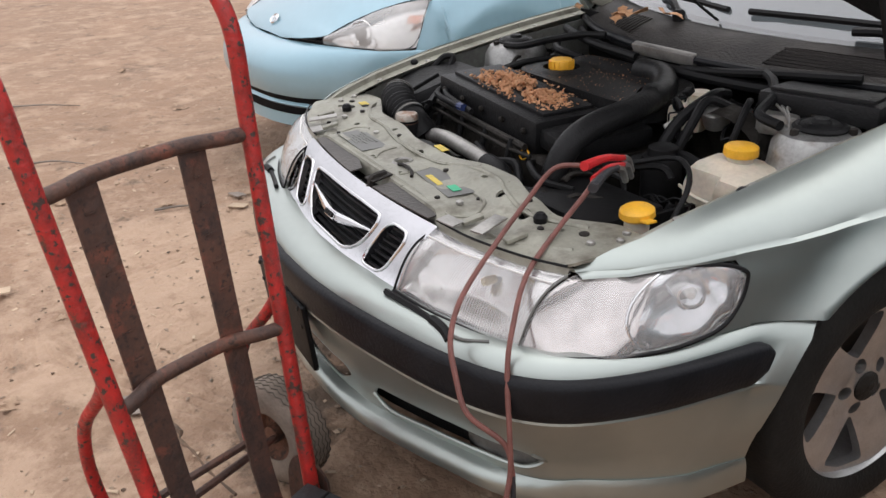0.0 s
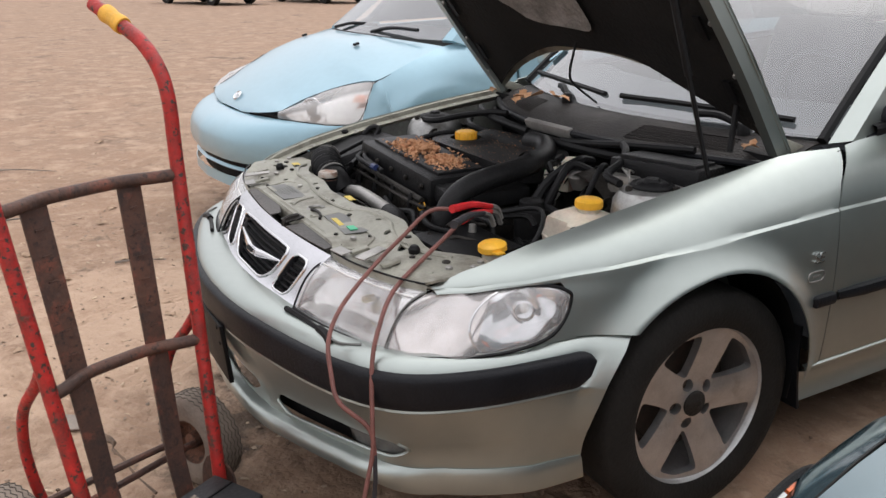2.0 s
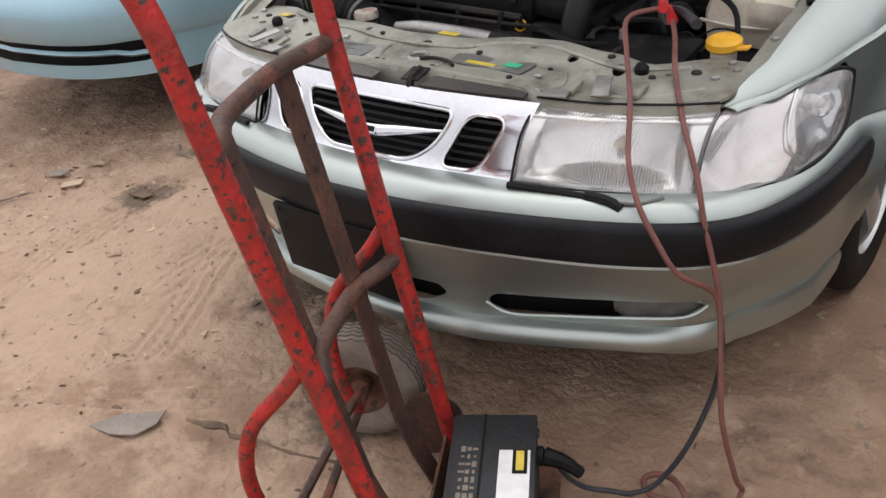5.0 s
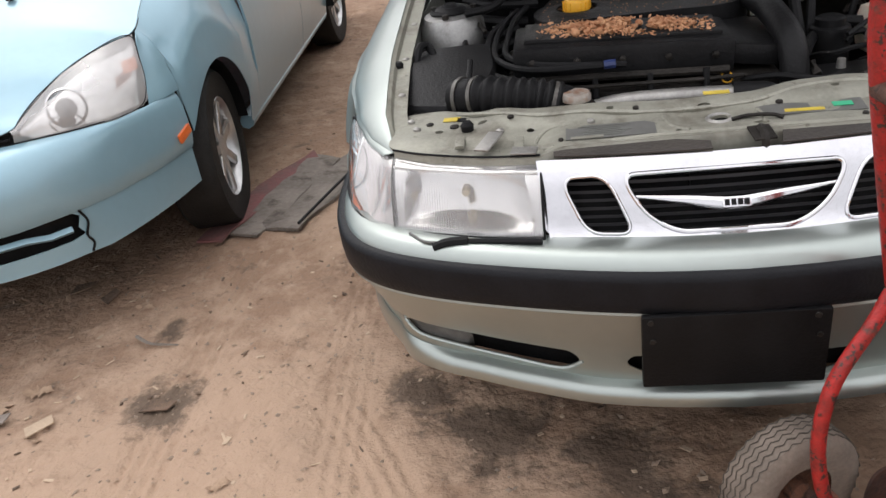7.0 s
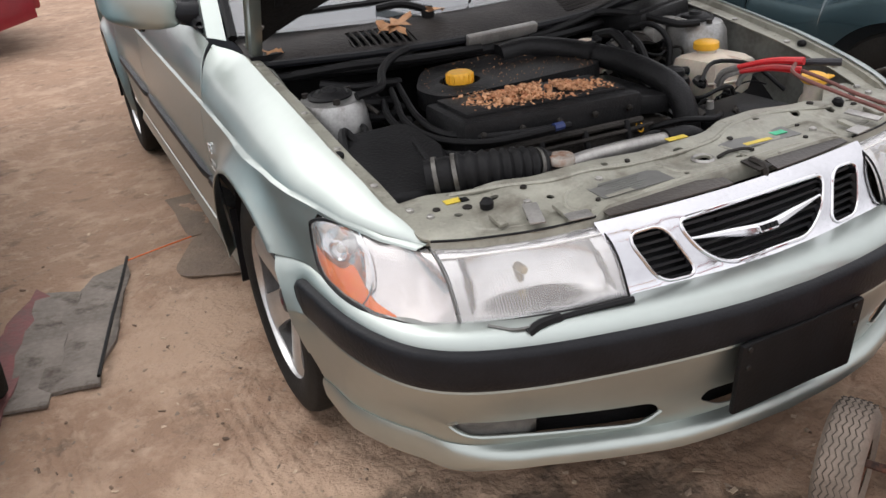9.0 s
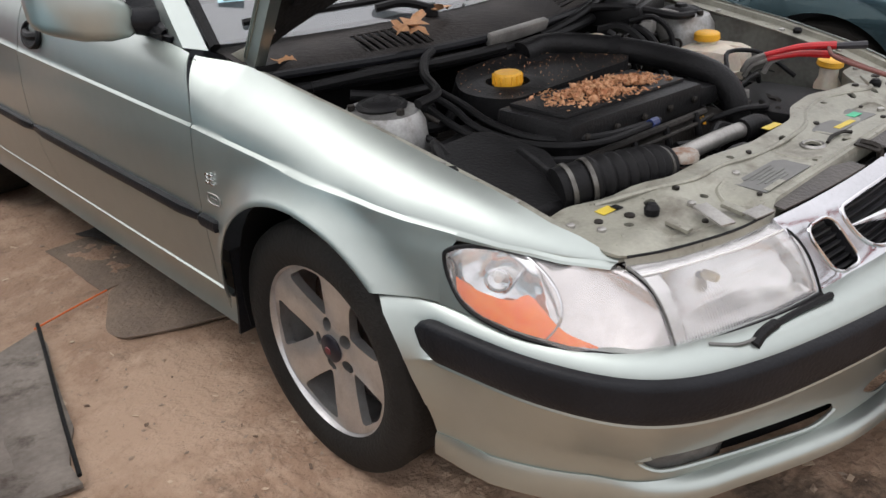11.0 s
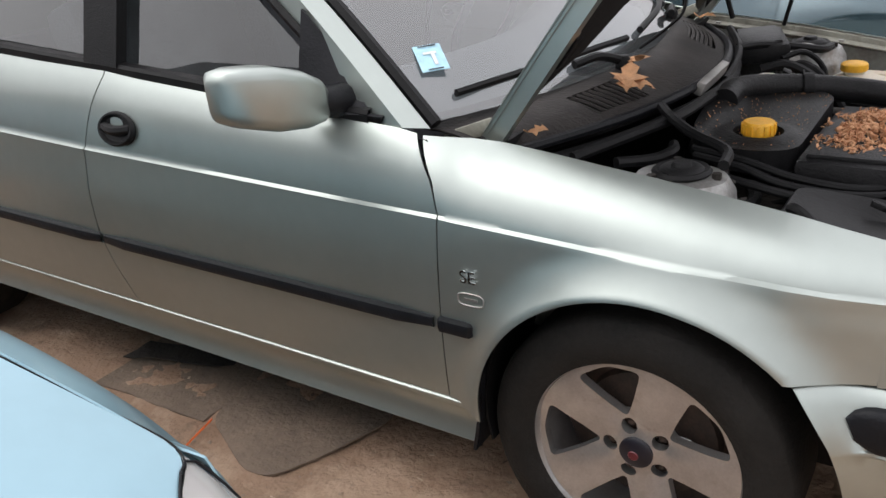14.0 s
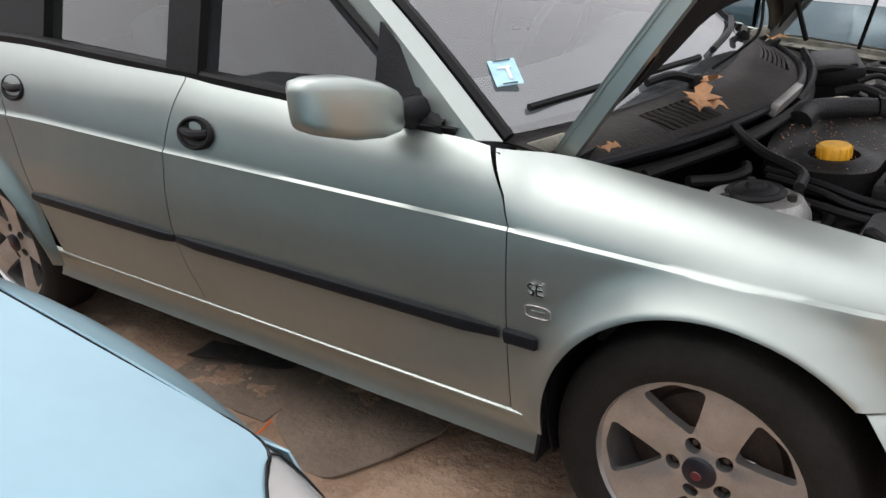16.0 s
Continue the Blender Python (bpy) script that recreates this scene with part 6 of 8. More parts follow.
# tanks and boxes on the left-hand side
ex = part("coolant_tank", box(0.195, 0.17, 0.125, pose(0.515, -0.155, 0.668, 0, 4, 10), bev=0.05), TANK, saloon, "yellowed coolant tank")
part("tank_lobe", box(0.10, 0.09, 0.08, pose(0.56, -0.20, 0.688, 6, 12, 24), bev=0.035), TANK, ex)
part("tank_seam", tube([(0.425, -0.235, 0.672), (0.50, -0.252, 0.668), (0.585, -0.225, 0.662), (0.615, -0.15, 0.66)], 0.004, 6), TANK, ex)
part("tank_neck", lathe([(0.027, -0.03), (0.027, 0.012)], 20, pose(0.499, -0.144, 0.738)), TANK, ex)
part("tank_cap", lathe([(0.034, 0.0), (0.036, 0.004), (0.035, 0.018), (0.030, 0.022), (0, 0.022)], 22, pose(0.499, -0.144, 0.742)), YELLOW, ex, "yellow coolant cap")
part("tank_pipe", tube([(0.41, -0.17, 0.70), (0.35, -0.17, 0.705), (0.29, -0.22, 0.69), (0.25, -0.30, 0.67)], 0.013, 8), BLACK, ex)
wash = part("washer_neck", lathe([(0.03, -0.14), (0.034, -0.05), (0.024, -0.03), (0.024, 0.0)], 18, pose(0.564, -0.467, 0.70)), TANK, saloon, "white washer bottle neck")
part("washer_cap", lathe([(0.030, -0.004), (0.034, 0.0), (0.033, 0.012), (0.028, 0.016), (0, 0.016)], 22, pose(0.564, -0.467, 0.703, 6)), YELLOW, wash, "yellow flip cap")
part("cap_tab", box(0.028, 0.022, 0.005, pose(0.602, -0.475, 0.706, 0, -8, 0), bev=0.002), YELLOW, wash)
res = part("brake_reservoir", box(0.09, 0.12, 0.06, pose(0.20, 0.01, 0.735, 0, 0, 20), bev=0.015), TANK, saloon, "small yellowed brake fluid tank")
part("reservoir_cap", lathe([(0.028, 0), (0.028, 0.02), (0.022, 0.026), (0, 0.026)], 18, pose(0.205, 0.02, 0.766)), TANK, res)
part("steering_reservoir", lathe([(0.045, -0.1), (0.048, 0.0), (0.045, 0.01), (0.035, 0.014), (0.033, 0.03), (0.026, 0.034), (0, 0.034)], 24, pose(0.33, -0.20, 0.695)), BLACK, saloon, "round black fluid reservoir")
fuse = part("fuse_box", box(0.26, 0.15, 0.05, pose(0.49, 0.115, 0.805, -4, 0, 18), bev=0.012), ENGINE, saloon, "flat black box by the scuttle")
part("fuse_box_lid", box(0.22, 0.11, 0.012, pose(0.49, 0.115, 0.832, -4, 0, 18), bev=0.004), ENGINE, fuse)
bat = part("car_battery", box(0.24, 0.19, 0.18, pose(0.36, -0.42, 0.57, 0, 0, 4), bev=0.008), BLACK, saloon, "black car battery")
part("battery_post", lathe([(0.011, 0), (0.009, 0.02), (0, 0.02)], 12, pose(0.31, -0.37, 0.66)), DULL, bat)
for k, pts in enumerate([
    [(0.33, 0.0, 0.78), (0.30, -0.05, 0.80), (0.31, -0.10, 0.76), (0.30, -0.15, 0.66)],
    [(0.36, 0.02, 0.80), (0.40, -0.03, 0.81), (0.42, -0.08, 0.76), (0.40, -0.1, 0.66)],
    [(0.26, 0.05, 0.79), (0.28, -0.02, 0.80), (0.27, -0.12, 0.74), (0.28, -0.2, 0.62)],
    [(0.34, -0.30, 0.71), (0.43, -0.25, 0.735), (0.52, -0.30, 0.72), (0.56, -0.38, 0.66)],
    [(-0.40, 0.02, 0.77), (-0.43, -0.08, 0.765), (-0.45, -0.17, 0.745), (-0.44, -0.30, 0.735), (-0.36, -0.405, 0.735), (-0.20, -0.425, 0.735)],
    [(-0.375, 0.03, 0.775), (-0.405, -0.08, 0.77), (-0.42, -0.18, 0.75), (-0.415, -0.30, 0.74), (-0.33, -0.395, 0.74), (-0.15, -0.415, 0.73)],
    [(-0.43, 0.0, 0.75), (-0.465, -0.10, 0.745), (-0.47, -0.2, 0.73), (-0.455, -0.34, 0.715), (-0.36, -0.43, 0.71)],
    [(-0.55, 0.13, 0.79), (-0.48, 0.08, 0.78), (-0.42, 0.06, 0.78), (-0.35, 0.08, 0.77)],
    [(-0.52, 0.10, 0.74), (-0.45, 0.04, 0.74), (-0.38, 0.05, 0.73)],
    [(-0.50, -0.03, 0.73), (-0.45, -0.06, 0.73), (-0.40, -0.04, 0.74)],
    [(-0.52, -0.10, 0.70), (-0.47, -0.12, 0.71), (-0.41, -0.10, 0.72)],
    [(-0.60, 0.20, 0.81), (-0.45, 0.12, 0.825), (-0.30, 0.085, 0.82), (-0.1, 0.075, 0.815)],
    [(0.06, 0.09, 0.81), (0.2, 0.10, 0.825), (0.33, 0.13, 0.84), (0.5, 0.2, 0.85)],
    [(0.10, -0.39, 0.66), (0.16, -0.44, 0.68), (0.24, -0.46, 0.67), (0.3, -0.42, 0.66)],
    [(-0.10, -0.43, 0.66), (0.0, -0.45, 0.65), (0.08, -0.43, 0.66), (0.15, -0.46, 0.63)],
    [(-0.20, -0.53, 0.62), (-0.05, -0.56, 0.61), (0.1, -0.55, 0.60), (0.22, -0.52, 0.58)],
    [(-0.1, -0.40, 0.60), (-0.05, -0.5, 0.56), (0.1, -0.52, 0.52)],
    [(-0.39, -0.40, 0.70), (-0.41, -0.43, 0.66), (-0.38, -0.45, 0.58)],
]):
    part("cable" if k % 3 else "pipe", tube(pts, [0.011, 0.008, 0.014, 0.006, 0.008, 0.008, 0.009, 0.012, 0.016, 0.012, 0.014, 0.012, 0.011, 0.008, 0.010, 0.018, 0.02, 0.012][k], 8), BLACK, engine)
# loom, clips and small hoses that fill the bay
random.seed(31)
def wander(x0, x1, y0, y1, z0, z1, n):
    a = Vector((random.uniform(x0, x1), random.uniform(y0, y1), random.uniform(z0, z1)))
    out = [a]
    d = Vector((random.uniform(-1, 1), random.uniform(-1, 1), 0)).normalized() * random.uniform(0.03, 0.06)
    for k in range(n):
        d = Vector((d.x + random.uniform(-0.03, 0.03), d.y + random.uniform(-0.03, 0.03), random.uniform(-0.025, 0.025)))
        a = a + d
        a = Vector((min(x1, max(x0, a.x)), min(y1, max(y0, a.y)), min(z1, max(z0, a.z))))
        if (a - out[-1]).length > 0.012:
            out.append(a)
    return out
for zone, count in (((0.21, 0.47, -0.08, 0.12, 0.66, 0.80), 15), ((0.22, 0.42, -0.36, -0.18, 0.62, 0.70), 8), ((-0.30, 0.25, -0.54, -0.43, 0.56, 0.655), 16), ((-0.62, -0.42, -0.14, 0.12, 0.66, 0.765), 13), ((-0.43, -0.36, -0.42, -0.05, 0.64, 0.70), 6), ((0.25, 0.55, -0.52, -0.30, 0.60, 0.675), 7)):
    for k in range(count):
        pts = wander(*zone, 5)
        if len(pts) > 2:
            thick = random.choice((0.0022, 0.003, 0.004, 0.006, 0.008))
            part("wire" if thick < 0.0035 else "hose", tube(pts, thick, 6, n=4), random.choice((BLACK, BLACK, BLACK, GREASE, ENGINE, WIREGREY, WIREGREY, WIREGREEN, CABLER) if thick < 0.0035 else (BLACK, ENGINE, GREASE)), engine)
        if k % 3 == 0:
            p = pts[-1]
            part("connector", box(random.uniform(0.014, 0.03), random.uniform(0.012, 0.022), random.uniform(0.01, 0.02), pose(p.x, p.y, p.z, random.uniform(-30, 30), random.uniform(-30, 30), random.uniform(0, 180)), bev=0.002), random.choice((BLACK, GREASE, DULL, ENGINE)), engine)
part("actuator", lathe([(0.03, -0.03), (0.034, 0.0), (0.034, 0.012), (0.02, 0.02), (0.008, 0.022), (0, 0.022)], 20, pose(0.30, -0.02, 0.765, 20, 10, 0)), DULL, engine, "bare metal actuator can")
part("pump_body", box(0.09, 0.07, 0.05, pose(0.44, 0.03, 0.77, 0, 0, 25), bev=0.012), DULL, engine, "cast alloy pump body")
for k in range(3):
    part("brake_line", tube([(0.43 + 0.014 * k, 0.04, 0.795), (0.45 + 0.014 * k, 0.0, 0.815), (0.50 + 0.012 * k, -0.02 - 0.01 * k, 0.80), (0.56, -0.07 - 0.01 * k, 0.77)], 0.0028, 6), DULL, engine)
part("rail_pipe", tube([(-0.40, -0.408, 0.69), (-0.2, -0.412, 0.685), (0.0, -0.41, 0.678), (0.10, -0.40, 0.675)], 0.005, 8), GREASE, engine)
for x in (-0.34, -0.22, -0.10, 0.02):
    part("injector", tube([(x, -0.40, 0.70), (x, -0.41, 0.67), (x, -0.415, 0.65)], 0.008, 8), BLACK, engine)
part("blue_plug", tube([(-0.20, -0.425, 0.737), (-0.175, -0.424, 0.737)], 0.010, 8, n=1), WIRE, engine)
part("pedal_dome", lathe([(0.11, -0.05), (0.11, 0.0), (0.09, 0.02), (0.03, 0.03), (0, 0.03)], 24, pose(0.34, 0.03, 0.69, -70)), GREASE, saloon)
part("alternator", lathe([(0.06, -0.06), (0.065, -0.04), (0.065, 0.05), (0.05, 0.06), (0, 0.06)], 20, pose(-0.38, -0.40, 0.58, 0, 90, 0)), GREASE, saloon)
part("radiator", box(1.0, 0.06, 0.4, pose(0, -0.64, 0.47), bev=0.01), BLACK, saloon)
part("fan_shroud", lathe([(0.2, -0.03), (0.21, 0.02), (0.19, 0.03), (0.05, 0.02), (0, 0.02)], 28, pose(-0.1, -0.58, 0.48, -90)), BLACK, saloon)


# fallen leaves
def oak_leaf(size):
    """A lobed dry leaf, slightly curled."""
    half = [(0.0, 0.0), (0.05, 0.10), (0.20, 0.16), (0.09, 0.27), (0.30, 0.40), (0.12, 0.47), (0.34, 0.66), (0.12, 0.70), (0.16, 0.88), (0.0, 1.0)]
    ring = [(x, y) for x, y in half] + [(-x * 0.95, y + 0.02) for x, y in half[-2:0:-1]]
    return cutsheet([(x * size, y * size) for x, y in ring], [], lambda x, y: (x, y, 0.006 * math.sin(18 * y / size * 0.4) + 0.25 * x * x / size + 0.012 * noise.noise(Vector((x * 40, y * 40, size)))), size * 0.12)


def drop_leaf(size, m, label, material=None):
    ob = part("leaf", oak_leaf(size), material or LEAF, None, solid=0.0006)
    ob.matrix_world = m
    return tagged(ob, label, "leaf", "fallen leaves")


drop_leaf(0.13, pose(-0.355, 0.185, 0.879, 14, 4, -72), "dry brown oak leaf on the scuttle vent")
drop_leaf(0.10, pose(-0.285, 0.145, 0.871, 20, -6, 35), "dry brown oak leaf on the scuttle vent")
drop_leaf(0.08, pose(-0.12, 0.25, 0.893, 20, 10, 120), "small dry leaf beside the wiper")
drop_leaf(0.06, pose(-0.60, 0.25, 0.862, 10, 0, 60), "small dry leaf by the scuttle corner")
drop_leaf(0.07, pose(0.60, 0.27, 0.864, 10, 0, 20), "small dry leaf by the scuttle corner")

# ---- the other parked cars ----
def soft_plan(pts, n=6):
    half = spline([(*p, 0) for p in pts], n)
    return [mirrored(p, -1) for p in half[:0:-1]] + half


def sweep_front(name, line, profile, material, parent, **k):
    """A bumper-like skin: profile rows of (offset, z) swept round a plan line."""
    def f(i, q):
        d = (line[min(i + 1, len(line) - 1)] - line[max(i - 1, 0)]).normalized()
        return Vector((line[i].x + d.y * profile[q][0], line[i].y - d.x * profile[q][0], profile[q][1]))
    return part(name, grid(range(len(line)), range(len(profile)), f), material, parent, **k)


def plain_wheel(host, m, r, rim, spokes=7):
    wheel = part("wheel", lathe([(rim, -0.09), (r - 0.02, -0.09), (r, -0.07), (r, 0.07), (r - 0.015, 0.088), (rim + 0.01, 0.088), (rim - 0.004, 0.078)], 40, m), RUBBER, host, "dusty black tyre")
    part("rim_ring", lathe([(rim - 0.02, -0.06), (rim - 0.018, 0.06), (rim - 0.004, 0.082), (rim + 0.004, 0.076)], 40, m), ALLOY, wheel)
    part("hub", lathe([(0.05, 0.03), (0.05, 0.062), (0.03, 0.07), (0, 0.07)], 20, m), ALLOY, wheel)
    part("drum", lathe([(rim - 0.02, -0.02), (0.0, -0.02)], 24, m), BRAKE, wheel)
    for k in range(spokes):
        part("spoke", box(rim - 0.05, 0.035, 0.018, m @ pose(0, 0, 0, 0, 0, 360 * k / spokes) @ pose(rim / 2 + 0.01, 0, 0.058, 0, -4, 0), bev=0.005), ALLOY, wheel)


# light blue saloon, nose at y = -0.3 of its own frame's front axle 0.80 behind
PX, PY = -2.366, 0.499
blue = thing("blue_car", "light blue saloon with a broken lower grille", "car", (PX, PY, 0), 2.5)
PB = soft_plan([(0, -0.97), (0.3, -0.935), (0.52, -0.845), (0.68, -0.69), (0.785, -0.48), (0.838, -0.30)])
LAMP_LOW = [(0, (0.515, -0.725, 0.615)), (0.35, (0.635, -0.665, 0.612)), (0.7, (0.735, -0.56, 0.602)), (0.93, (0.782, -0.45, 0.598)), (1, (0.789, -0.415, 0.612))]
HOOD_EDGE = [(0.18, -0.795, 0.608), (0.36, -0.770, 0.628), (0.505, -0.720, 0.650), (0.525, -0.660, 0.674), (0.550, -0.590, 0.706), (0.595, -0.510, 0.743), (0.650, -0.425, 0.771), (0.708, -0.362, 0.786), (0.754, -0.310, 0.796), (0.742, -0.200, 0.834), (0.724, -0.080, 0.876), (0.703, 0.090, 0.930)]
hood_edge = lambda k: Vector([soft([(i, p[c]) for i, p in enumerate(HOOD_EDGE)], k) for c in range(3)])
lamp_top = lambda u: hood_edge(2.05 + 5.85 * u) + Vector((0.002, -0.0015, -0.002))
track = lambda rows, u: Vector([lerp([(k, p[c]) for k, p in rows], u) for c in range(3)])


def PHL(u, v):
    """Head lamp of the blue car: u from its inner corner outwards, v upwards."""
    bulge = math.sin(math.pi * v) * math.sin(math.pi * min(1, 0.1 + 0.8 * u))
    return track(LAMP_LOW, u).lerp(lamp_top(u), v) + Vector((0.035, -0.03, 0.02)) * bulge


NOSE = [(0, (0, -0.802, 0.600)), (0.22, (0.22, -0.787, 0.600)), (0.5, (0.5, -0.735, 0.610)), (0.62, (0.62, -0.68, 0.608)), (0.735, (0.735, -0.567, 0.597)), (0.785, (0.785, -0.44, 0.592)), (0.838, (0.815, -0.30, 0.588))]


def nose_skin(i, q):
    p = PB[i]
    b = mirrored(track(NOSE, abs(p.x)), 1 if p.x >= 0 else -1)
    c, e = Vector((p.x, p.y, 0.585)).lerp(b, 0.12), Vector((p.x, p.y, 0.50))
    t = q / 8
    if q > 8:
        d = (PB[min(i + 1, len(PB) - 1)] - PB[max(i - 1, 0)]).normalized()
        off, z = [(0.004, 0.455), (-0.004, 0.415), (-0.012, 0.40)][q - 9]
        return Vector((p.x + d.y * off, p.y - d.x * off, z))
    return b * (1 - t) ** 2 + c * 2 * t * (1 - t) + e * t * t


bb = part("bumper", grid(range(len(PB)), range(12), nose_skin), BLUE, blue, solid=0.004, label="light blue front bumper")
PBA = [0.0]
half_pb = PB[len(PB) // 2 :]
for a, b in zip(half_pb, half_pb[1:]):
    PBA.append(PBA[-1] + (b - a).length)


def pb_un(u, z, off=-0.012):
    s, u = (1 if u >= 0 else -1), abs(u)
    k = min(len(half_pb) - 2, max(0, int(np.searchsorted(PBA, u) - 1)))
    p = half_pb[k].lerp(half_pb[k + 1], (u - PBA[k]) / (PBA[k + 1] - PBA[k]))
    d = (half_pb[k + 1] - half_pb[k]).normalized()
    return Vector(((p.x + d.y * off) * s, p.y - d.x * off, z))


jag = [(-0.70, 0.391), (-0.53, 0.394), (0.53, 0.394), (0.675, 0.399), (0.70, 0.382), (0.685, 0.35), (0.70, 0.325), (0.66, 0.316), (-0.66, 0.312), (-0.71, 0.34)]
part("bumper_lower", cutsheet([(-PBA[-1], 0.27), (-0.72, 0.262), (0.70, 0.262), (0.76, 0.258), (PBA[-1], 0.275), (PBA[-1], 0.401), (-PBA[-1], 0.401)], [jag], lambda u, z: pb_un(u, z, -0.012 - 0.10 * max(0, 0.26 - z)), 0.03), BLUE, bb, solid=0.004)
part("lower_grille", grid(steps(-0.73, 0.73, 24), [0, 1], lambda u, v: pb_un(u, 0.28 + 0.12 * v, -0.06)), BLACK, bb)
part("grille_bar", grid(steps(-0.685, 0.67, 20), [0, 1, 2], lambda u, q: pb_un(u, 0.354 + [0.012, 0.0, -0.010][q] - (0.012 if u > 0.6 else 0), [-0.03, -0.018, -0.03][q])), BLUE, bb, "cracked grille bar")
part("crack", tube([pb_un(0.70, 0.40, -0.008), pb_un(0.715, 0.36, -0.008), pb_un(0.70, 0.32, -0.008), pb_un(0.712, 0.29, -0.01), pb_un(0.70, 0.264, -0.012)], 0.004, 5), BLACK, bb)
for s in (1, -1):
    part("nose_slot", grid(steps(0.19, 0.505, 8), [0, 1], lambda x, v: mirrored(track(NOSE, x) + Vector((0, 0.028 + 0.01 * v, -0.01 + 0.055 * v)), s)), BLACK, bb, "dark slot in the nose", solid=0.004)
    for q in (0.35, 0.75):
        part("slot_bar", tube([mirrored(track(NOSE, x) + Vector((0, 0.016 + 0.006 * q, 0.042 * q)), s) for x in (0.2, 0.3, 0.4, 0.5)], 0.0045, 5), TRIM, bb)
    # headlight
    hl = part("headlight", grid(steps(0, 1, 16), steps(0, 1, 8), lambda u, v: mirrored(PHL(u, v), s)), BLUELENS, blue, "large hazed headlight")
    hl.visible_shadow = False
    part("reflector", grid(steps(0.04, 0.97, 16), steps(0.05, 0.95, 8), lambda u, v: mirrored(PHL(u, v) + Vector((-0.02, 0.035, -0.012)) * (1 + 1.2 * math.sin(math.pi * u) * math.sin(math.pi * v)), s)), REFLECT, hl)
    part("lamp_tray", grid(steps(0.0, 1.0, 12), steps(-0.04, 1.03, 6), lambda u, v: mirrored(track(LAMP_LOW, u).lerp(lamp_top(u), v) + Vector((-0.05, 0.06, -0.02)), s)), DULL, hl)
    part("lamp_ring", lathe([(0.050, 0.0), (0.054, 0.004), (0.058, 0.0), (0.054, -0.003)], 26, Matrix.Translation(mirrored(PHL(0.42, 0.42) + Vector((-0.022, 0.03, -0.012)), s)) @ pose(0, 0, 0, 70, 0, s * 38)), REFLECT, hl)
    part("bulb", lathe([(0.0, 0.012), (0.016, 0.008), (0.022, -0.004), (0.03, -0.01)], 18, Matrix.Translation(mirrored(PHL(0.42, 0.42) + Vector((-0.022, 0.03, -0.012)), s)) @ pose(0, 0, 0, 70, 0, s * 38)), GREASE, hl)
    part("amber_patch", grid(steps(0.84, 0.97, 4), steps(0.5, 0.68, 3), lambda u, v: mirrored(PHL(u, v) + Vector((-0.008, 0.008, -0.004)), s)), AMBER_DIM, hl)
    part("seal", tube([mirrored(PHL(u, v) + Vector((0, -0.002, 0.001)), s) for u, v in [(0, 0), (0.3, 0), (0.6, 0), (0.9, 0), (1, 0.15), (1, 0.6), (0.97, 1), (0.7, 1), (0.4, 1), (0.15, 1), (0, 0.5)]], 0.0016, 6), TRIM, hl)
    part("side_marker", box(0.012, 0.075, 0.032, pose(s * 0.838, -0.345, 0.462, 14, 0, -s * 10), bev=0.006), ORANGE, bb, "orange side marker")
    # wing
    WCR, WCZ = 0.315, 0.285
    def plow(y):
        return WCZ + math.sqrt(max(0, WCR**2 - y * y)) if abs(y) < WCR - 0.0 and y > -0.29 else (0.26 if y > 0 else 0.592)
    PTOP = [(-0.375, 0.780), (-0.300, 0.797), (-0.200, 0.833), (-0.075, 0.878), (0.1, 0.93), (0.3, 0.952), (0.55, 0.965)]
    def pwing(y, v):
        zt = soft(PTOP, y)
        xt = soft([(-0.375, 0.769), (-0.3, 0.755), (-0.19, 0.742), (-0.07, 0.726), (0.1, 0.708), (0.3, 0.72), (0.55, 0.74)], y)
        lo = plow(y)
        z = lo + (zt - lo) * v
        sid = lerp([(0.2, 0.80), (0.4, 0.842), (0.6, 0.848), (0.72, 0.835)], z) + lerp([(-0.375, -0.062), (-0.33, -0.034), (-0.25, -0.01), (-0.15, 0.0), (3, 0)], y)
        w = max(0, (v - 0.45) / 0.55)
        x = sid * (1 - w**2.2) + xt * w**2.2
        d = math.hypot(y, z - WCZ) - WCR
        x += 0.016 * min(1, max(0, (0.185 - d) / 0.05)) * min(1, max(0, (y + 0.36) / 0.12))
        slant = max(0, (-0.29 - y) / 0.085) * lerp([(0.59, -0.045), (0.80, 0.048)], z)
        return mirrored((x, y + slant, z), s)
    ys_ = [-0.375, -0.36, -0.345, -0.33, -0.31, -0.2905, -0.2899] + [-WCR * math.cos(a) for a in steps(0.40, math.pi, 22)] + [0.33, 0.40, 0.47]
    bm = grid(ys_, steps(0, 1, 14), pwing)
    part("wing", flip(bm) if s > 0 else bm, BLUE, blue, solid=0.003)
    def pdoor(y, v):
        z = 0.26 + 0.68 * v
        x = lerp([(0.2, 0.80), (0.4, 0.842), (0.6, 0.848), (0.72, 0.838), (0.95, 0.79)], z)
        return mirrored((x - 0.03 * max(0, y - 0.5), y, z + 0.06 * max(0, (y - 0.5) / 2.0) * v), s)
    for y0, y1 in ((0.475, 1.45), (1.456, 2.20)):
        bm = grid(steps(y0, y1, 8), steps(0, 1, 8), pdoor)
        dr = part("door", flip(bm) if s > 0 else bm, BLUE, blue, solid=0.01)
        part("handle", tube([mirrored((0.835, y1 - 0.22, 0.80), s), mirrored((0.86, y1 - 0.15, 0.805), s), mirrored((0.835, y1 - 0.08, 0.80), s)], 0.012, 6), BLUE, dr)
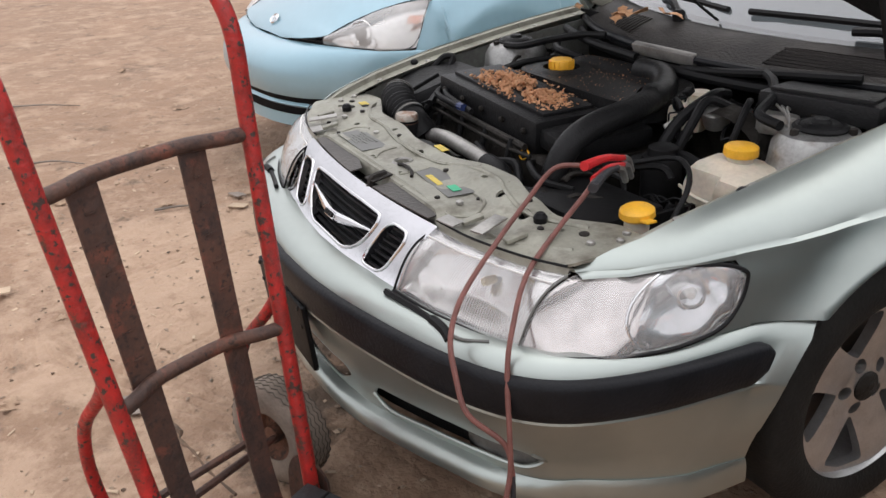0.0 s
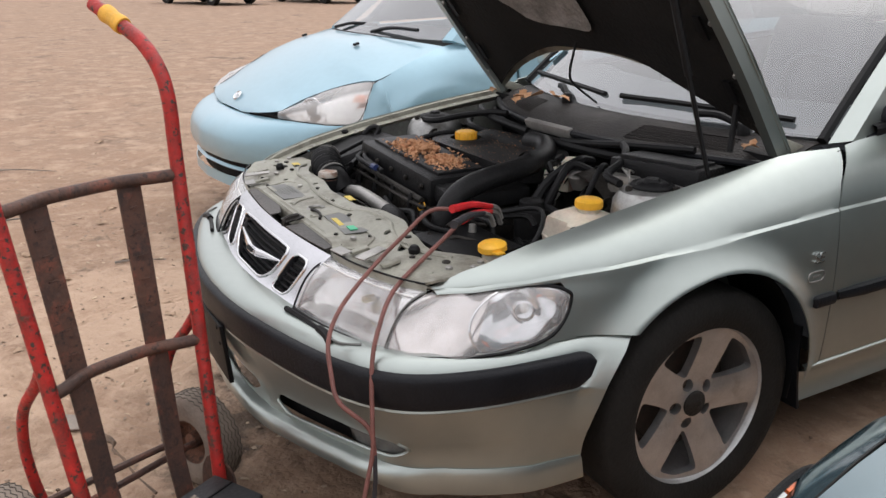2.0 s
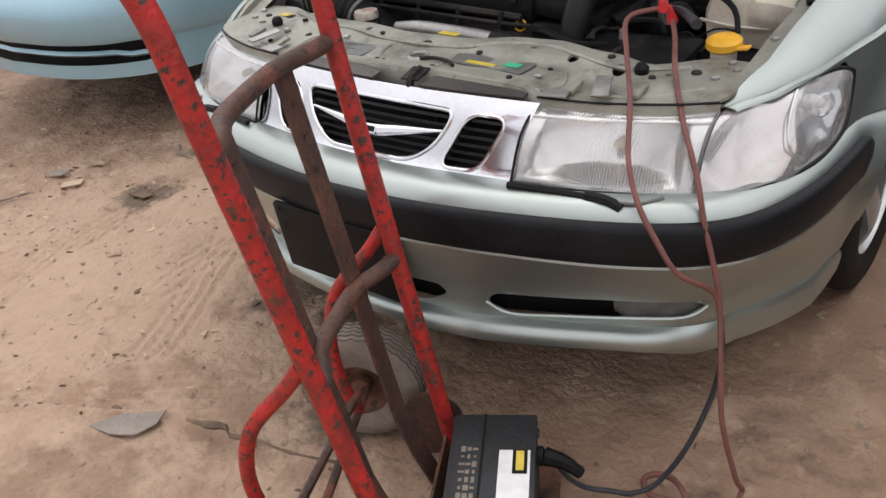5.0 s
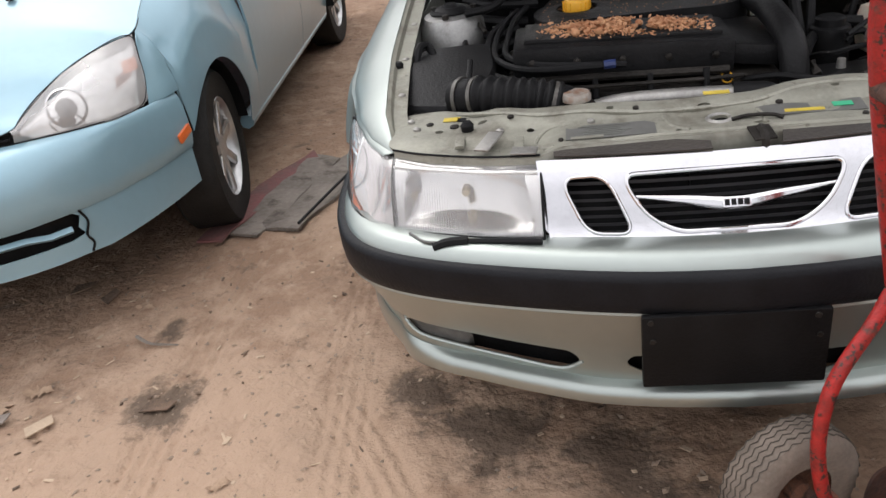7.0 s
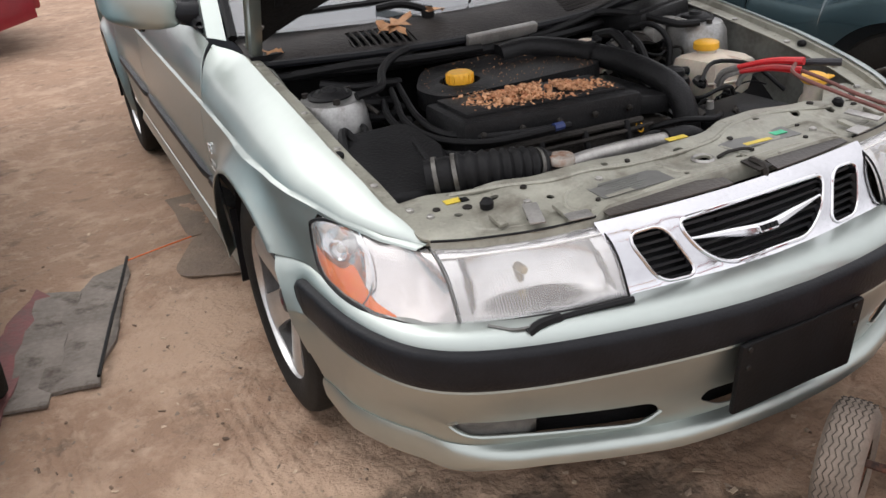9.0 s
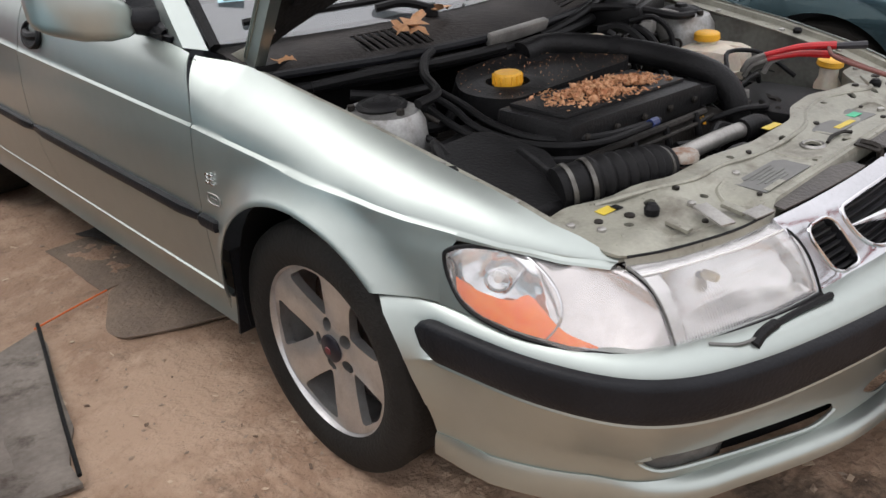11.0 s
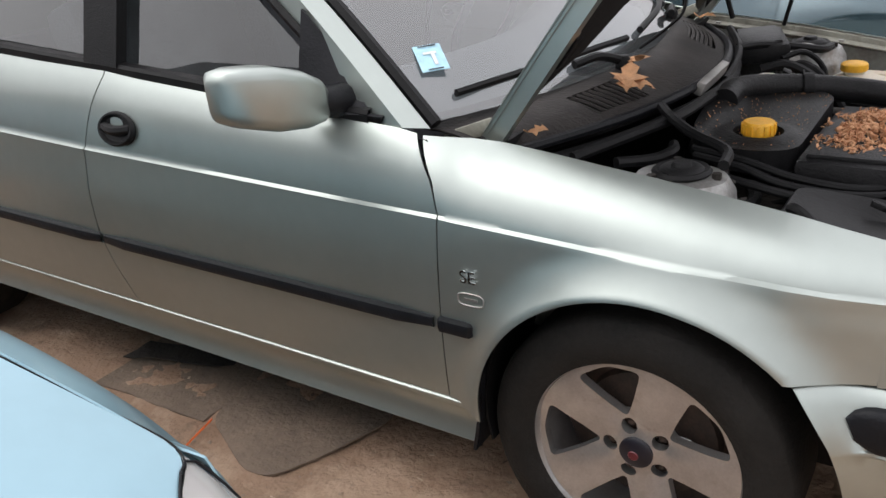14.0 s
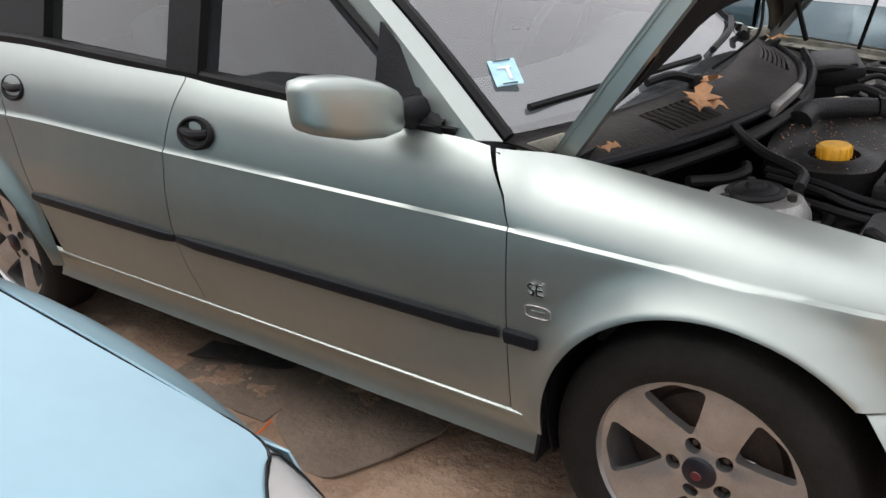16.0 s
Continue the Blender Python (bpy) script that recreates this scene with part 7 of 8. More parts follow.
    def pquar(y, v):
        lo = WCZ + math.sqrt(max(0, 0.32**2 - (y - 2.55) ** 2)) if abs(y - 2.55) < 0.32 else 0.27
        z = lo + (0.99 - lo) * v
        x = lerp([(0.2, 0.80), (0.4, 0.842), (0.6, 0.848), (0.72, 0.838), (1.0, 0.78)], z) - 0.03 * (y - 0.5) - 0.10 * max(0, y - 2.7) ** 1.5
        return mirrored((x, y, z), s)
    bm = grid([2.206] + [2.55 - 0.32 * math.cos(a) for a in steps(0.1, math.pi - 0.1, 16)] + steps(2.9, 3.4, 5), steps(0, 1, 8), pquar)
    part("rear_quarter", flip(bm) if s > 0 else bm, BLUE, blue, solid=0.003)
    for y in (0.0, 2.55):
        plain_wheel(blue, pose(s * (0.745 - 0.025 * y), y, 0.275, 0, 0, 8 if y == 0 else 0) @ pose(0, 0, 0, 0, 90 * s, 0), 0.288, 0.185)
        part("wheel_liner", grid(steps(0, math.pi, 14), [0, 1], lambda a, v: mirrored((0.82 - 0.3 * v, y - 0.32 * math.cos(a), WCZ + 0.32 * math.sin(a)), s)), BLACK, blue, solid=0.004)
    part("sill", tube([mirrored((0.81 - 0.03 * y, y, 0.25), s) for y in (0.34, 1.2, 2.2)], 0.03, 8), BLUE, blue)
    def ppil(v, q):
        a = Vector((0.685 - 0.125 * v, 0.10 + 0.56 * v, 0.945 + 0.45 * v))
        return mirrored(a + [Vector((0, 0, 0)), Vector((0.035, 0.03, 0.0)), Vector((0.05, 0.10, -0.02))][q], s)
    part("roof_pillar", grid(steps(0, 1, 6), range(3), ppil), BLUE, blue, solid=0.02)
    gl = part("side_window", grid(steps(0.32, 2.3, 10), steps(0, 1, 4), lambda y, v: mirrored((0.775 - 0.17 * v, y, lerp([(0.3, 0.955), (2.4, 1.0)], y) + v * lerp([(0.32, 0.04), (0.72, 0.40), (1.9, 0.40), (2.4, 0.3)], y)), s)), GLASSY, blue, solid=0.004)


HOOD_MID = [(-0.800, 0.614), (-0.775, 0.640), (-0.735, 0.674), (-0.690, 0.706), (-0.640, 0.738), (-0.565, 0.782), (-0.460, 0.838), (-0.385, 0.875), (-0.330, 0.899), (-0.240, 0.934), (-0.155, 0.950), (-0.070, 0.957)]


def hood_p(u, v):
    """Blue bonnet: v 0 at the nose, 1 at the scuttle."""
    k = v * 11
    e = hood_edge(k)
    m = Vector([0] + [soft([(i, p[c]) for i, p in enumerate(HOOD_MID)], k) for c in range(2)])
    w = abs(u)
    return Vector((e.x * u, m.y + (e.y - m.y) * w**2, m.z + (e.z - m.z) * w**2.3))


bonnet_p = part("bonnet", grid(steps(-1, 1, 24), steps(0, 1, 55), hood_p), BLUE, blue, "light blue bonnet", solid=0.004)
part("bonnet_gap", tube([hood_p(1.0, v) + Vector((0.003, 0, -0.003)) for v in steps(0.1, 1, 30)], 0.0017, 5), BLACK, bonnet_p)
part("bonnet_gap", tube([hood_p(-1.0, v) + Vector((-0.003, 0, -0.003)) for v in steps(0.1, 1, 30)], 0.0017, 5), BLACK, bonnet_p)
badge = part("emblem", lathe([(0.030, -0.003), (0.034, 0.0), (0.030, 0.004), (0.026, 0.0), (0.030, -0.003)], 24, pose(0, -0.757, 0.667, 46) @ Matrix.Diagonal((1.15, 0.85, 1, 1))), CHROME, blue, "chrome oval emblem")
part("emblem_loop", lathe([(0.012, -0.002), (0.015, 0.0), (0.012, 0.003), (0.009, 0.0), (0.012, -0.002)], 18, pose(0, -0.759, 0.667, 46) @ Matrix.Diagonal((1.0, 1.7, 1, 1))), CHROME, badge)
part("emblem_loop", lathe([(0.012, -0.002), (0.015, 0.0), (0.012, 0.003), (0.009, 0.0), (0.012, -0.002)], 18, pose(0, -0.752, 0.674, 46) @ Matrix.Diagonal((1.7, 0.8, 1, 1))), CHROME, badge)
for x in (0.35, -0.35):
    part("washer_nozzle", box(0.022, 0.03, 0.012, pose(x, -0.22, 0.930, 14), bev=0.004), BLACK, blue)
ws = part("windscreen", grid(steps(-1, 1, 14), steps(0, 1, 8), lambda u, v: (u * (0.68 - 0.13 * v), -0.045 + 0.16 * u * u + 0.63 * v, 0.955 + 0.46 * v + 0.02 * math.sin(math.pi * v))), SCREEN, blue, "raked windscreen")
ws.visible_shadow = False
part("scuttle", grid(steps(-1, 1, 12), [0, 1], lambda u, v: (u * 0.69, -0.075 + 0.17 * u * u + 0.06 * v, 0.952 - 0.024 * u * u + 0.012 * v)), BLACK, blue)
for x in (-0.35, 0.12):
    part("wiper", tube([(x, -0.02, 0.968), (x + 0.2, 0.0, 1.0), (x + 0.42, 0.04, 1.0)], 0.009, 6), BLACK, blue)
part("roof", grid(steps(-1, 1, 8), steps(0, 1, 8), lambda u, v: (u * 0.55, 0.60 + 2.01 * v, 1.40 + 0.03 * (1 - u * u) - 0.06 * v * v)), BLUE, blue, solid=0.02)
part("rear_window", grid(steps(-1, 1, 8), [0, 1], lambda u, v: (u * (0.55 + 0.1 * v), 2.6 + 0.5 * v, 1.35 - 0.32 * v)), GLASSY, blue, solid=0.004)
part("boot", grid(steps(-1, 1, 8), steps(0, 1, 5), lambda u, v: (u * 0.76, 3.05 + 0.38 * min(1, v * 1.7), 1.03 - 0.7 * max(0, v - 0.55))), BLUE, blue, solid=0.004)
part("dashboard", box(1.3, 0.5, 0.08, pose(0, 0.50, 0.90), bev=0.03), DASH, blue)
part("floor_pan", box(1.5, 3.6, 0.05, pose(0, 1.45, 0.25)), BLACK, blue)
part("inner_shell", box(1.2, 1.0, 0.35, pose(0, 0.0, 0.45), bev=0.05), BLACK, blue)

# dark teal saloon on the far side
TX, TY = 2.30, -0.05
teal = thing("teal_car", "glossy dark teal saloon with an orange marker", "car", (TX, TY, 0))
TEDGE = [(-0.68, 0.625), (-0.6, 0.668), (-0.5, 0.712), (-0.36, 0.750), (-0.2, 0.776), (0, 0.80), (0.5, 0.838), (0.7, 0.85)]
TB = soft_plan([(0, -0.93), (0.35, -0.90), (0.60, -0.82), (0.75, -0.68), (0.83, -0.50), (0.855, -0.34)])
tb = sweep_front("bumper", TB, [(-0.06, 0.60), (-0.02, 0.58), (0.0, 0.54), (0.01, 0.48), (0.005, 0.40), (-0.02, 0.28), (-0.05, 0.22)], TEAL, teal, solid=0.004)
sweep_front("bumper_strip", TB, [(0.006, 0.437), (0.013, 0.433), (0.013, 0.425), (0.006, 0.421)], LABELW, tb, solid=0.002, label="pale bumper strip")
sweep_front("nose", TB, [(-0.10, 0.645), (-0.05, 0.635), (-0.02, 0.620), (-0.012, 0.60)], TEAL, teal, solid=0.004)
for s in (1, -1):
    TCR = 0.34
    def twing(y, v):
        lo = 0.30 + math.sqrt(max(0, TCR**2 - y * y)) if abs(y) < TCR else (0.30 if y > 0 else 0.60)
        zt = lerp(TEDGE, y)
        z = lo + (zt - lo) * v
        sid = lerp([(0.2, 0.82), (0.45, 0.855), (0.62, 0.855), (0.75, 0.835)], z) + lerp([(-0.68, -0.09), (-0.5, -0.028), (-0.3, 0), (4, 0)], y)
        xt = lerp([(-0.68, 0.735), (-0.6, 0.75), (-0.4, 0.758), (0.7, 0.74)], y)
        w = max(0, (v - 0.4) / 0.6) ** 2.4
        return mirrored((sid * (1 - w) + xt * w, y, z), s)
    bm = grid([-0.68, -0.6, -0.5, -0.4, -0.345] + [-TCR * math.cos(a) for a in steps(0.05, math.pi, 20)] + [0.45, 0.6, 0.70], steps(0, 1, 14), twing)
    wg = part("wing", flip(bm) if s > 0 else bm, TEAL, teal, solid=0.003)
    def tside(y, v):
        z = 0.28 + 0.60 * v
        lo = 0.30 + math.sqrt(max(0, TCR**2 - (y - 2.7) ** 2)) if abs(y - 2.7) < TCR else 0.28
        z = lo + (0.88 - lo) * v
        return mirrored((lerp([(0.2, 0.82), (0.45, 0.855), (0.62, 0.855), (0.75, 0.838), (0.9, 0.78)], z), y, z), s)
    for y0, y1 in ((0.705, 1.65), (1.656, 2.35)):
        bm = grid(steps(y0, y1, 6), steps(0, 1, 8), tside)
        part("door", flip(bm) if s > 0 else bm, TEAL, teal, solid=0.01)
    bm = grid([2.356] + [2.7 - TCR * math.cos(a) for a in steps(0.05, math.pi - 0.05, 14)] + [3.1, 3.4, 3.7], steps(0, 1, 8), tside)
    part("rear_quarter", flip(bm) if s > 0 else bm, TEAL, teal, solid=0.003)
    for y in (0.0, 2.7):
        plain_wheel(teal, pose(s * 0.74, y, 0.295) @ pose(0, 0, 0, 0, 90 * s, 0), 0.31, 0.19, 9)
    # wrap-round lamp: orange corner behind, clear lens in front
    lamp_line = lambda u: soft([(0, -0.385), (0.25, -0.53), (0.5, -0.665), (0.75, -0.79), (1, -0.87)], u)
    def tlamp(u, v, off=0.0):
        y = lamp_line(u)
        x = soft([(-0.93, 0.20), (-0.87, 0.46), (-0.79, 0.655), (-0.665, 0.772), (-0.53, 0.826), (-0.385, 0.860)], y)
        half = 0.060 * min(1, math.sin(math.pi / 2 * min(1, (u + 0.02) / 0.28)) ** 0.6) * min(1, (1.05 - u) / 0.2)
        z = 0.606 + 0.03 * u + half * (2 * v - 1)
        bulge = 0.012 * math.sin(math.pi * v) - 0.016 * v
        return mirrored((x + bulge + off, y - (bulge + off) * 0.6 * u, z), s)
    def lens_skin(a, b, n, off):
        return grid(steps(a, b, n), steps(0, 1, 6), lambda u, v: tlamp(u, v, off))
    hl = part("headlight", lens_skin(0.30, 1.0, 12, 0.0), LENS, teal, "clear head lamp", solid=0.01)
    part("turn_lens", lens_skin(0.0, 0.285, 8, 0.001), ORANGE, hl, "orange corner lens", solid=0.01)
    part("lamp_seal", tube([tlamp(u, 0, 0.001) for u in steps(0, 1, 12)] + [tlamp(u, 1, 0.001) for u in steps(1, 0, 12)] + [tlamp(0, 0, 0.001)], 0.006, 6, n=2), BLACK, hl)
    part("side_window", grid(steps(1.0, 2.5, 6), [0, 1], lambda y, v: mirrored((0.78 - 0.17 * v, y, 0.88 + v * lerp([(1.0, 0.05), (1.5, 0.42), (2.2, 0.42), (2.6, 0.3)], y)), s)), GLASSY, teal, solid=0.004)
    part("bonnet_gap", tube([(s * lerp([(-0.68, 0.735), (-0.6, 0.75), (-0.4, 0.758), (0.7, 0.74)], y), y, lerp(TEDGE, y) + 0.001) for y in steps(-0.68, 0.70, 16)], 0.0022, 5), BLACK, teal)
part("bonnet", grid(steps(-1, 1, 20), steps(0, 1, 14), lambda u, v: (u * lerp([(-0.78, 0.68), (-0.68, 0.732), (-0.6, 0.747), (-0.4, 0.755), (0.7, 0.737)], -0.84 + 1.54 * v + 0.16 * u * u * (1 - v)), -0.84 + 1.54 * v + 0.16 * u * u * (1 - v), lerp([(-0.84, 0.62), (-0.68, 0.672), (-0.6, 0.704), (-0.5, 0.738), (-0.36, 0.772), (-0.2, 0.80), (0, 0.824), (0.7, 0.872)], -0.84 + 1.54 * v + 0.16 * u * u * (1 - v)) - 0.024 * u * u)), TEAL, teal, "dark teal bonnet", solid=0.004)
part("windscreen", grid(steps(-1, 1, 10), steps(0, 1, 6), lambda u, v: (u * (0.70 - 0.14 * v), 0.70 + 0.1 * u * u + 0.7 * v, 0.88 + 0.44 * v)), GLASSY, teal, solid=0.004)
part("roof", grid(steps(-1, 1, 8), steps(0, 1, 6), lambda u, v: (u * 0.57, 1.40 + 1.2 * v, 1.325 + 0.04 * (1 - u * u))), TEAL, teal, solid=0.03)
part("boot", grid(steps(-1, 1, 8), steps(0, 1, 5), lambda u, v: (u * 0.78, 2.6 + 1.1 * min(1, v * 1.5), lerp([(0, 1.30), (0.3, 0.92), (0.7, 0.90), (1, 0.4)], v))), TEAL, teal, solid=0.004)
part("floor_pan", box(1.5, 4.2, 0.05, pose(0, 1.4, 0.28)), BLACK, teal)


# cars far across the yard
def far_car(name, label, m, paint, wide_=1.75, long_=4.4, high=1.4):
    car = thing(name, label, "car")
    car.matrix_world = m
    rows = [(-0.5, 0.26, 0.62, 0.84), (-0.42, 0.20, 0.70, 0.92), (-0.20, 0.20, 0.86, 0.98), (-0.08, 0.19, 0.9, 1.0), (0.30, 0.19, 0.92, 1.0), (0.46, 0.22, 0.88, 0.95), (0.5, 0.30, 0.70, 0.85)]
    def f(i, q):
        y, lo, hi, w = rows[i]
        x, z = [(-1, lo), (-1, (lo + hi) * 0.55), (-0.92, hi), (0, hi + 0.02), (0.92, hi), (1, (lo + hi) * 0.55), (1, lo)][q]
        return (x * w * wide_ / 2, y * long_, z)
    body = part("body", grid(range(7), range(7), f), paint, car, solid=0.01)
    part("cabin", grid(range(4), range(5), lambda i, q: ([-0.82, -0.64, 0, 0.64, 0.82][q] * wide_ / 2, [-0.14, 0.0, 0.25, 0.40][i] * long_, [0.86, high if i in (1, 2) else 0.87, (high if i in (1, 2) else 0.87) + 0.03, high if i in (1, 2) else 0.87, 0.86][q])), GLASSY, car, solid=0.01)
    part("grille", box(wide_ * 0.5, 0.05, 0.12, pose(0, -0.5 * long_ + 0.01, 0.52), bev=0.01), BLACK, car)
    part("bumper", box(wide_ * 0.82, 0.10, 0.16, pose(0, -0.5 * long_ - 0.01, 0.40), bev=0.03), BLACK if paint is DARKCAR else paint, car)
    for s in (1, -1):
        part("headlight", box(0.3, 0.06, 0.12, pose(s * wide_ * 0.33, -0.49 * long_, 0.58), bev=0.02), LENS, car)
        for y in (-0.31, 0.30):
            part("wheel", lathe([(0.0, 0.05), (0.17, 0.05), (0.19, 0.09), (0.3, 0.09), (0.31, 0.06), (0.31, -0.08)], 24, pose(s * wide_ * 0.44, y * long_, 0.30) @ pose(0, 0, 0, 0, 90 * s, 0)), RUBBER, car)
            part("rim", lathe([(0.0, 0.06), (0.16, 0.055), (0.185, 0.075)], 20, pose(s * wide_ * 0.44, y * long_, 0.30) @ pose(0, 0, 0, 0, 90 * s, 0)), ALLOY, car)
    return car


far_car("dark_car", "dark saloon parked across the yard", pose(-29.34, 6.15, 0, 0, 0, -68), DARKCAR)
far_car("dark_car", "black saloon parked across the yard", pose(-28.5, 10.05, 0, 0, 0, -74), DARKCAR)
far_car("red_car", "dark red saloon parked at the end of the lane", pose(-3.35, 6.45, 0, 0, 0, 98), CARRED)


# ---- hand truck, battery and cables ----
TW, TN = Vector((0.455, -0.89, 0)), Vector((0.89, 0.455, 0))
truck = thing("hand_truck", "chipped red and brown steel hand truck", "hand truck", (0.372, -1.22, 0))


def tk(w, n, z):
    """Local place: w across (towards the near rail), n towards the load, leaning back with height."""
    lean = z - 0.03 if z < 0.855 else 0.825 + 0.2 * (z - 0.855)
    far = Vector((0.296, -1.070, 0)) + Vector((-0.181, 0.004, 0)) * lean
    near = Vector((0.404, -1.360, 0)) + Vector((-0.107, -0.111, 0)) * (z - 0.03 if z < 0.855 else 0.825 + 0.85 * (z - 0.855))
    return far.lerp(near, (w + 0.18) / 0.36) - Vector((0.372, -1.22, 0)) + TN * n + Vector((0, 0, z))


for w in (-0.18, 0.18):
    rail = part("side_rail", tube([tk(w, 0, 0.02), tk(w, 0, 0.3), tk(w, 0, 0.6), tk(w, 0, 0.9), tk(w, -0.003, 1.03), tk(w, -0.025, 1.10), tk(w, -0.075, 1.155), tk(w, -0.15, 1.195), tk(w, -0.24, 1.235)], 0.0165, 14, n=6), REDRAIL, truck, "chipped red side rail")
    part("grip", tube([tk(w, -0.135, 1.188), tk(w, -0.195, 1.216)], 0.021, 12, n=5, taper=lambda t: 1 + 0.07 * math.sin(t * 40)), GRIP, rail, "yellow taped grip")
    ww = w * 1.0
    part("axle_brace", tube([tk(w, -0.01, 0.53), tk(w, -0.05, 0.485), tk(w * 1.02, -0.135, 0.40), tk(w * 1.03, -0.18, 0.30), tk(w * 1.02, -0.19, 0.20), tk(w, -0.175, 0.12)], 0.0125, 12, n=6), REDRAIL, truck, "curved red brace")
    # guard plate beside the toe
    ring_ = rounded([(-0.06, 0.01), (0.07, 0.01), (0.07, 0.13), (0.03, 0.155), (-0.02, 0.155), (-0.05, 0.11)], 0.04, 5)
    part("guard_plate", cutsheet(ring_, [], lambda n_, z: tk(w * 1.13, n_ - 0.045, z), 0.03), BROWNRAIL, truck, solid=0.006)
    part("slat", grid(steps(0.03, 0.862, 10), [-0.025, 0.025], lambda z, q: tk(w * 0.53 + q, -0.012 - 0.032 * min(1, max(0, (z - 0.05) / 0.1)), z)), BROWNRAIL, truck, "flat brown steel slat", solid=0.006)
    for k in range(7):
        part("raised_mark", box(0.003, 0.02, 0.004, Matrix.Translation(tk(w * 0.53, -0.040, 0.80 - 0.055 * k)) @ pose(0, 0, 0, 0, -8, 27), bev=0.001), BROWNRAIL, truck)
    # wheel
    c = TW * (w * 1.36) + TN * (-0.19) + Vector((0, 0, 0.125)) + (Vector((-0.025, 0.02, 0)) if w < 0 else Vector((0, 0, 0)))
    m = Matrix.Translation(c) @ TW.to_track_quat("Z", "Y").to_matrix().to_4x4()
    tyre = part("wheel", lathe([(0.062, -0.036), (0.085, -0.043), (0.112, -0.042), (0.126, -0.032), (0.130, -0.012), (0.130, 0.012), (0.126, 0.032), (0.112, 0.042), (0.085, 0.043), (0.062, 0.036)], 44, m), TYREDUST, truck, "dusty ribbed rubber tyre")
    for q in (-0.030, -0.018, -0.006, 0.006, 0.018, 0.030):
        zig = [m @ Vector(((0.1305 - 9.5 * max(0, abs(q) - 0.012) ** 2) * math.cos(a), (0.1305 - 9.5 * max(0, abs(q) - 0.012) ** 2) * math.sin(a), q + 0.003 * (1 if k % 2 else -1))) for k, a in enumerate(steps(0, 2 * math.pi, 64))]
        part("tread_groove", tube(zig, 0.0014, 4, n=1), TREAD, tyre)
    part("rim", lathe([(0.062, 0.034), (0.058, 0.02), (0.045, 0.004), (0.022, 0.004), (0.022, 0.03), (0.012, 0.034), (0, 0.034)], 24, m), RUST, tyre)
    part("rim", lathe([(0.062, -0.034), (0.058, -0.02), (0.045, -0.004), (0.022, -0.004), (0.022, -0.03), (0.012, -0.034), (0, -0.034)], 24, m), RUST, tyre)
for z, bow in ((0.862, 0.055), (0.474, 0.055)):
    part("cross_bar", tube([tk(-0.18, 0, z), tk(-0.14, -0.012, z), tk(-0.08, -bow * 0.72, z), tk(0, -bow * 0.8, z), tk(0.08, -bow * 0.72, z), tk(0.14, -0.012, z), tk(0.18, 0, z)], 0.0145, 12, n=5), BROWNRAIL, truck, "bowed rusty cross bar")
part("lower_bar", tube([tk(-0.2, -0.17, 0.16), tk(0.2, -0.17, 0.16)], 0.009, 8, n=1), BROWNRAIL, truck)
part("axle", tube([TW * -0.27 + TN * -0.19 + Vector((0, 0, 0.125)), TW * 0.27 + TN * -0.19 + Vector((0, 0, 0.125))], 0.009, 8, n=1), BROWNRAIL, truck)
part("toe_plate", grid(steps(-0.2, 0.2, 4), [0, 1, 2], lambda w, q: TW * w + TN * [-0.01, 0.0, 0.21][q] + Vector((0, 0, [0.09, 0.012, 0.006][q]))), RUST, truck, "rusty toe plate", solid=0.006)

spare = thing("loose_battery", "black lead-acid battery on the toe plate", "battery", (0.467, -1.183, 0.008), 30)
SB = lambda x, y, z: pose(x, y, z)
case = part("case", box(0.150, 0.30, 0.135, SB(0, 0, 0.0675), bev=0.006), BATT, spare, "dusty black case")
lid = part("lid", box(0.155, 0.306, 0.022, SB(0, 0, 0.146), bev=0.005), BATT, spare)
part("lid_ridge", box(0.004, 0.30, 0.004, SB(-0.018, 0, 0.158)), BLACK, lid)
part("white_label", box(0.055, 0.17, 0.001, SB(0.040, -0.025, 0.1575)), LABELW, lid, "scuffed white label")
part("label_patch", box(0.026, 0.055, 0.001, SB(0.050, 0.032, 0.1585)), BLACK, lid)
part("label_mark", box(0.014, 0.045, 0.001, SB(0.050, 0.034, 0.1595), bev=0), LABELY, lid)
random.seed(9)
for k in range(30):
    part("print_bar", box(random.uniform(0.004, 0.012), random.uniform(0.004, 0.014), 0.0006, SB(-0.052 + 0.011 * (k % 3), -0.10 + 0.018 * (k // 3), 0.1575)), TYREDUST, lid, "" if k else "worn pale print")
for q in (0.11, -0.11):
    part("vent_tab", box(0.012, 0.02, 0.006, SB(0.076, q, 0.15), bev=0.002), BATT, lid)
post = part("side_terminal", lathe([(0.018, 0), (0.018, 0.012), (0.012, 0.014), (0.012, 0.022), (0, 0.022)], 16, SB(0.076, 0.085, 0.118) @ pose(0, 0, 0, 0, 90, 0)), BLACK, spare, "black side terminal boot")
part("terminal_boot", tube([(0.09, 0.085, 0.118), (0.125, 0.080, 0.108), (0.155, 0.075, 0.085)], 0.015, 8, taper=lambda t: 1.15 - 0.45 * t), BLACK, post)

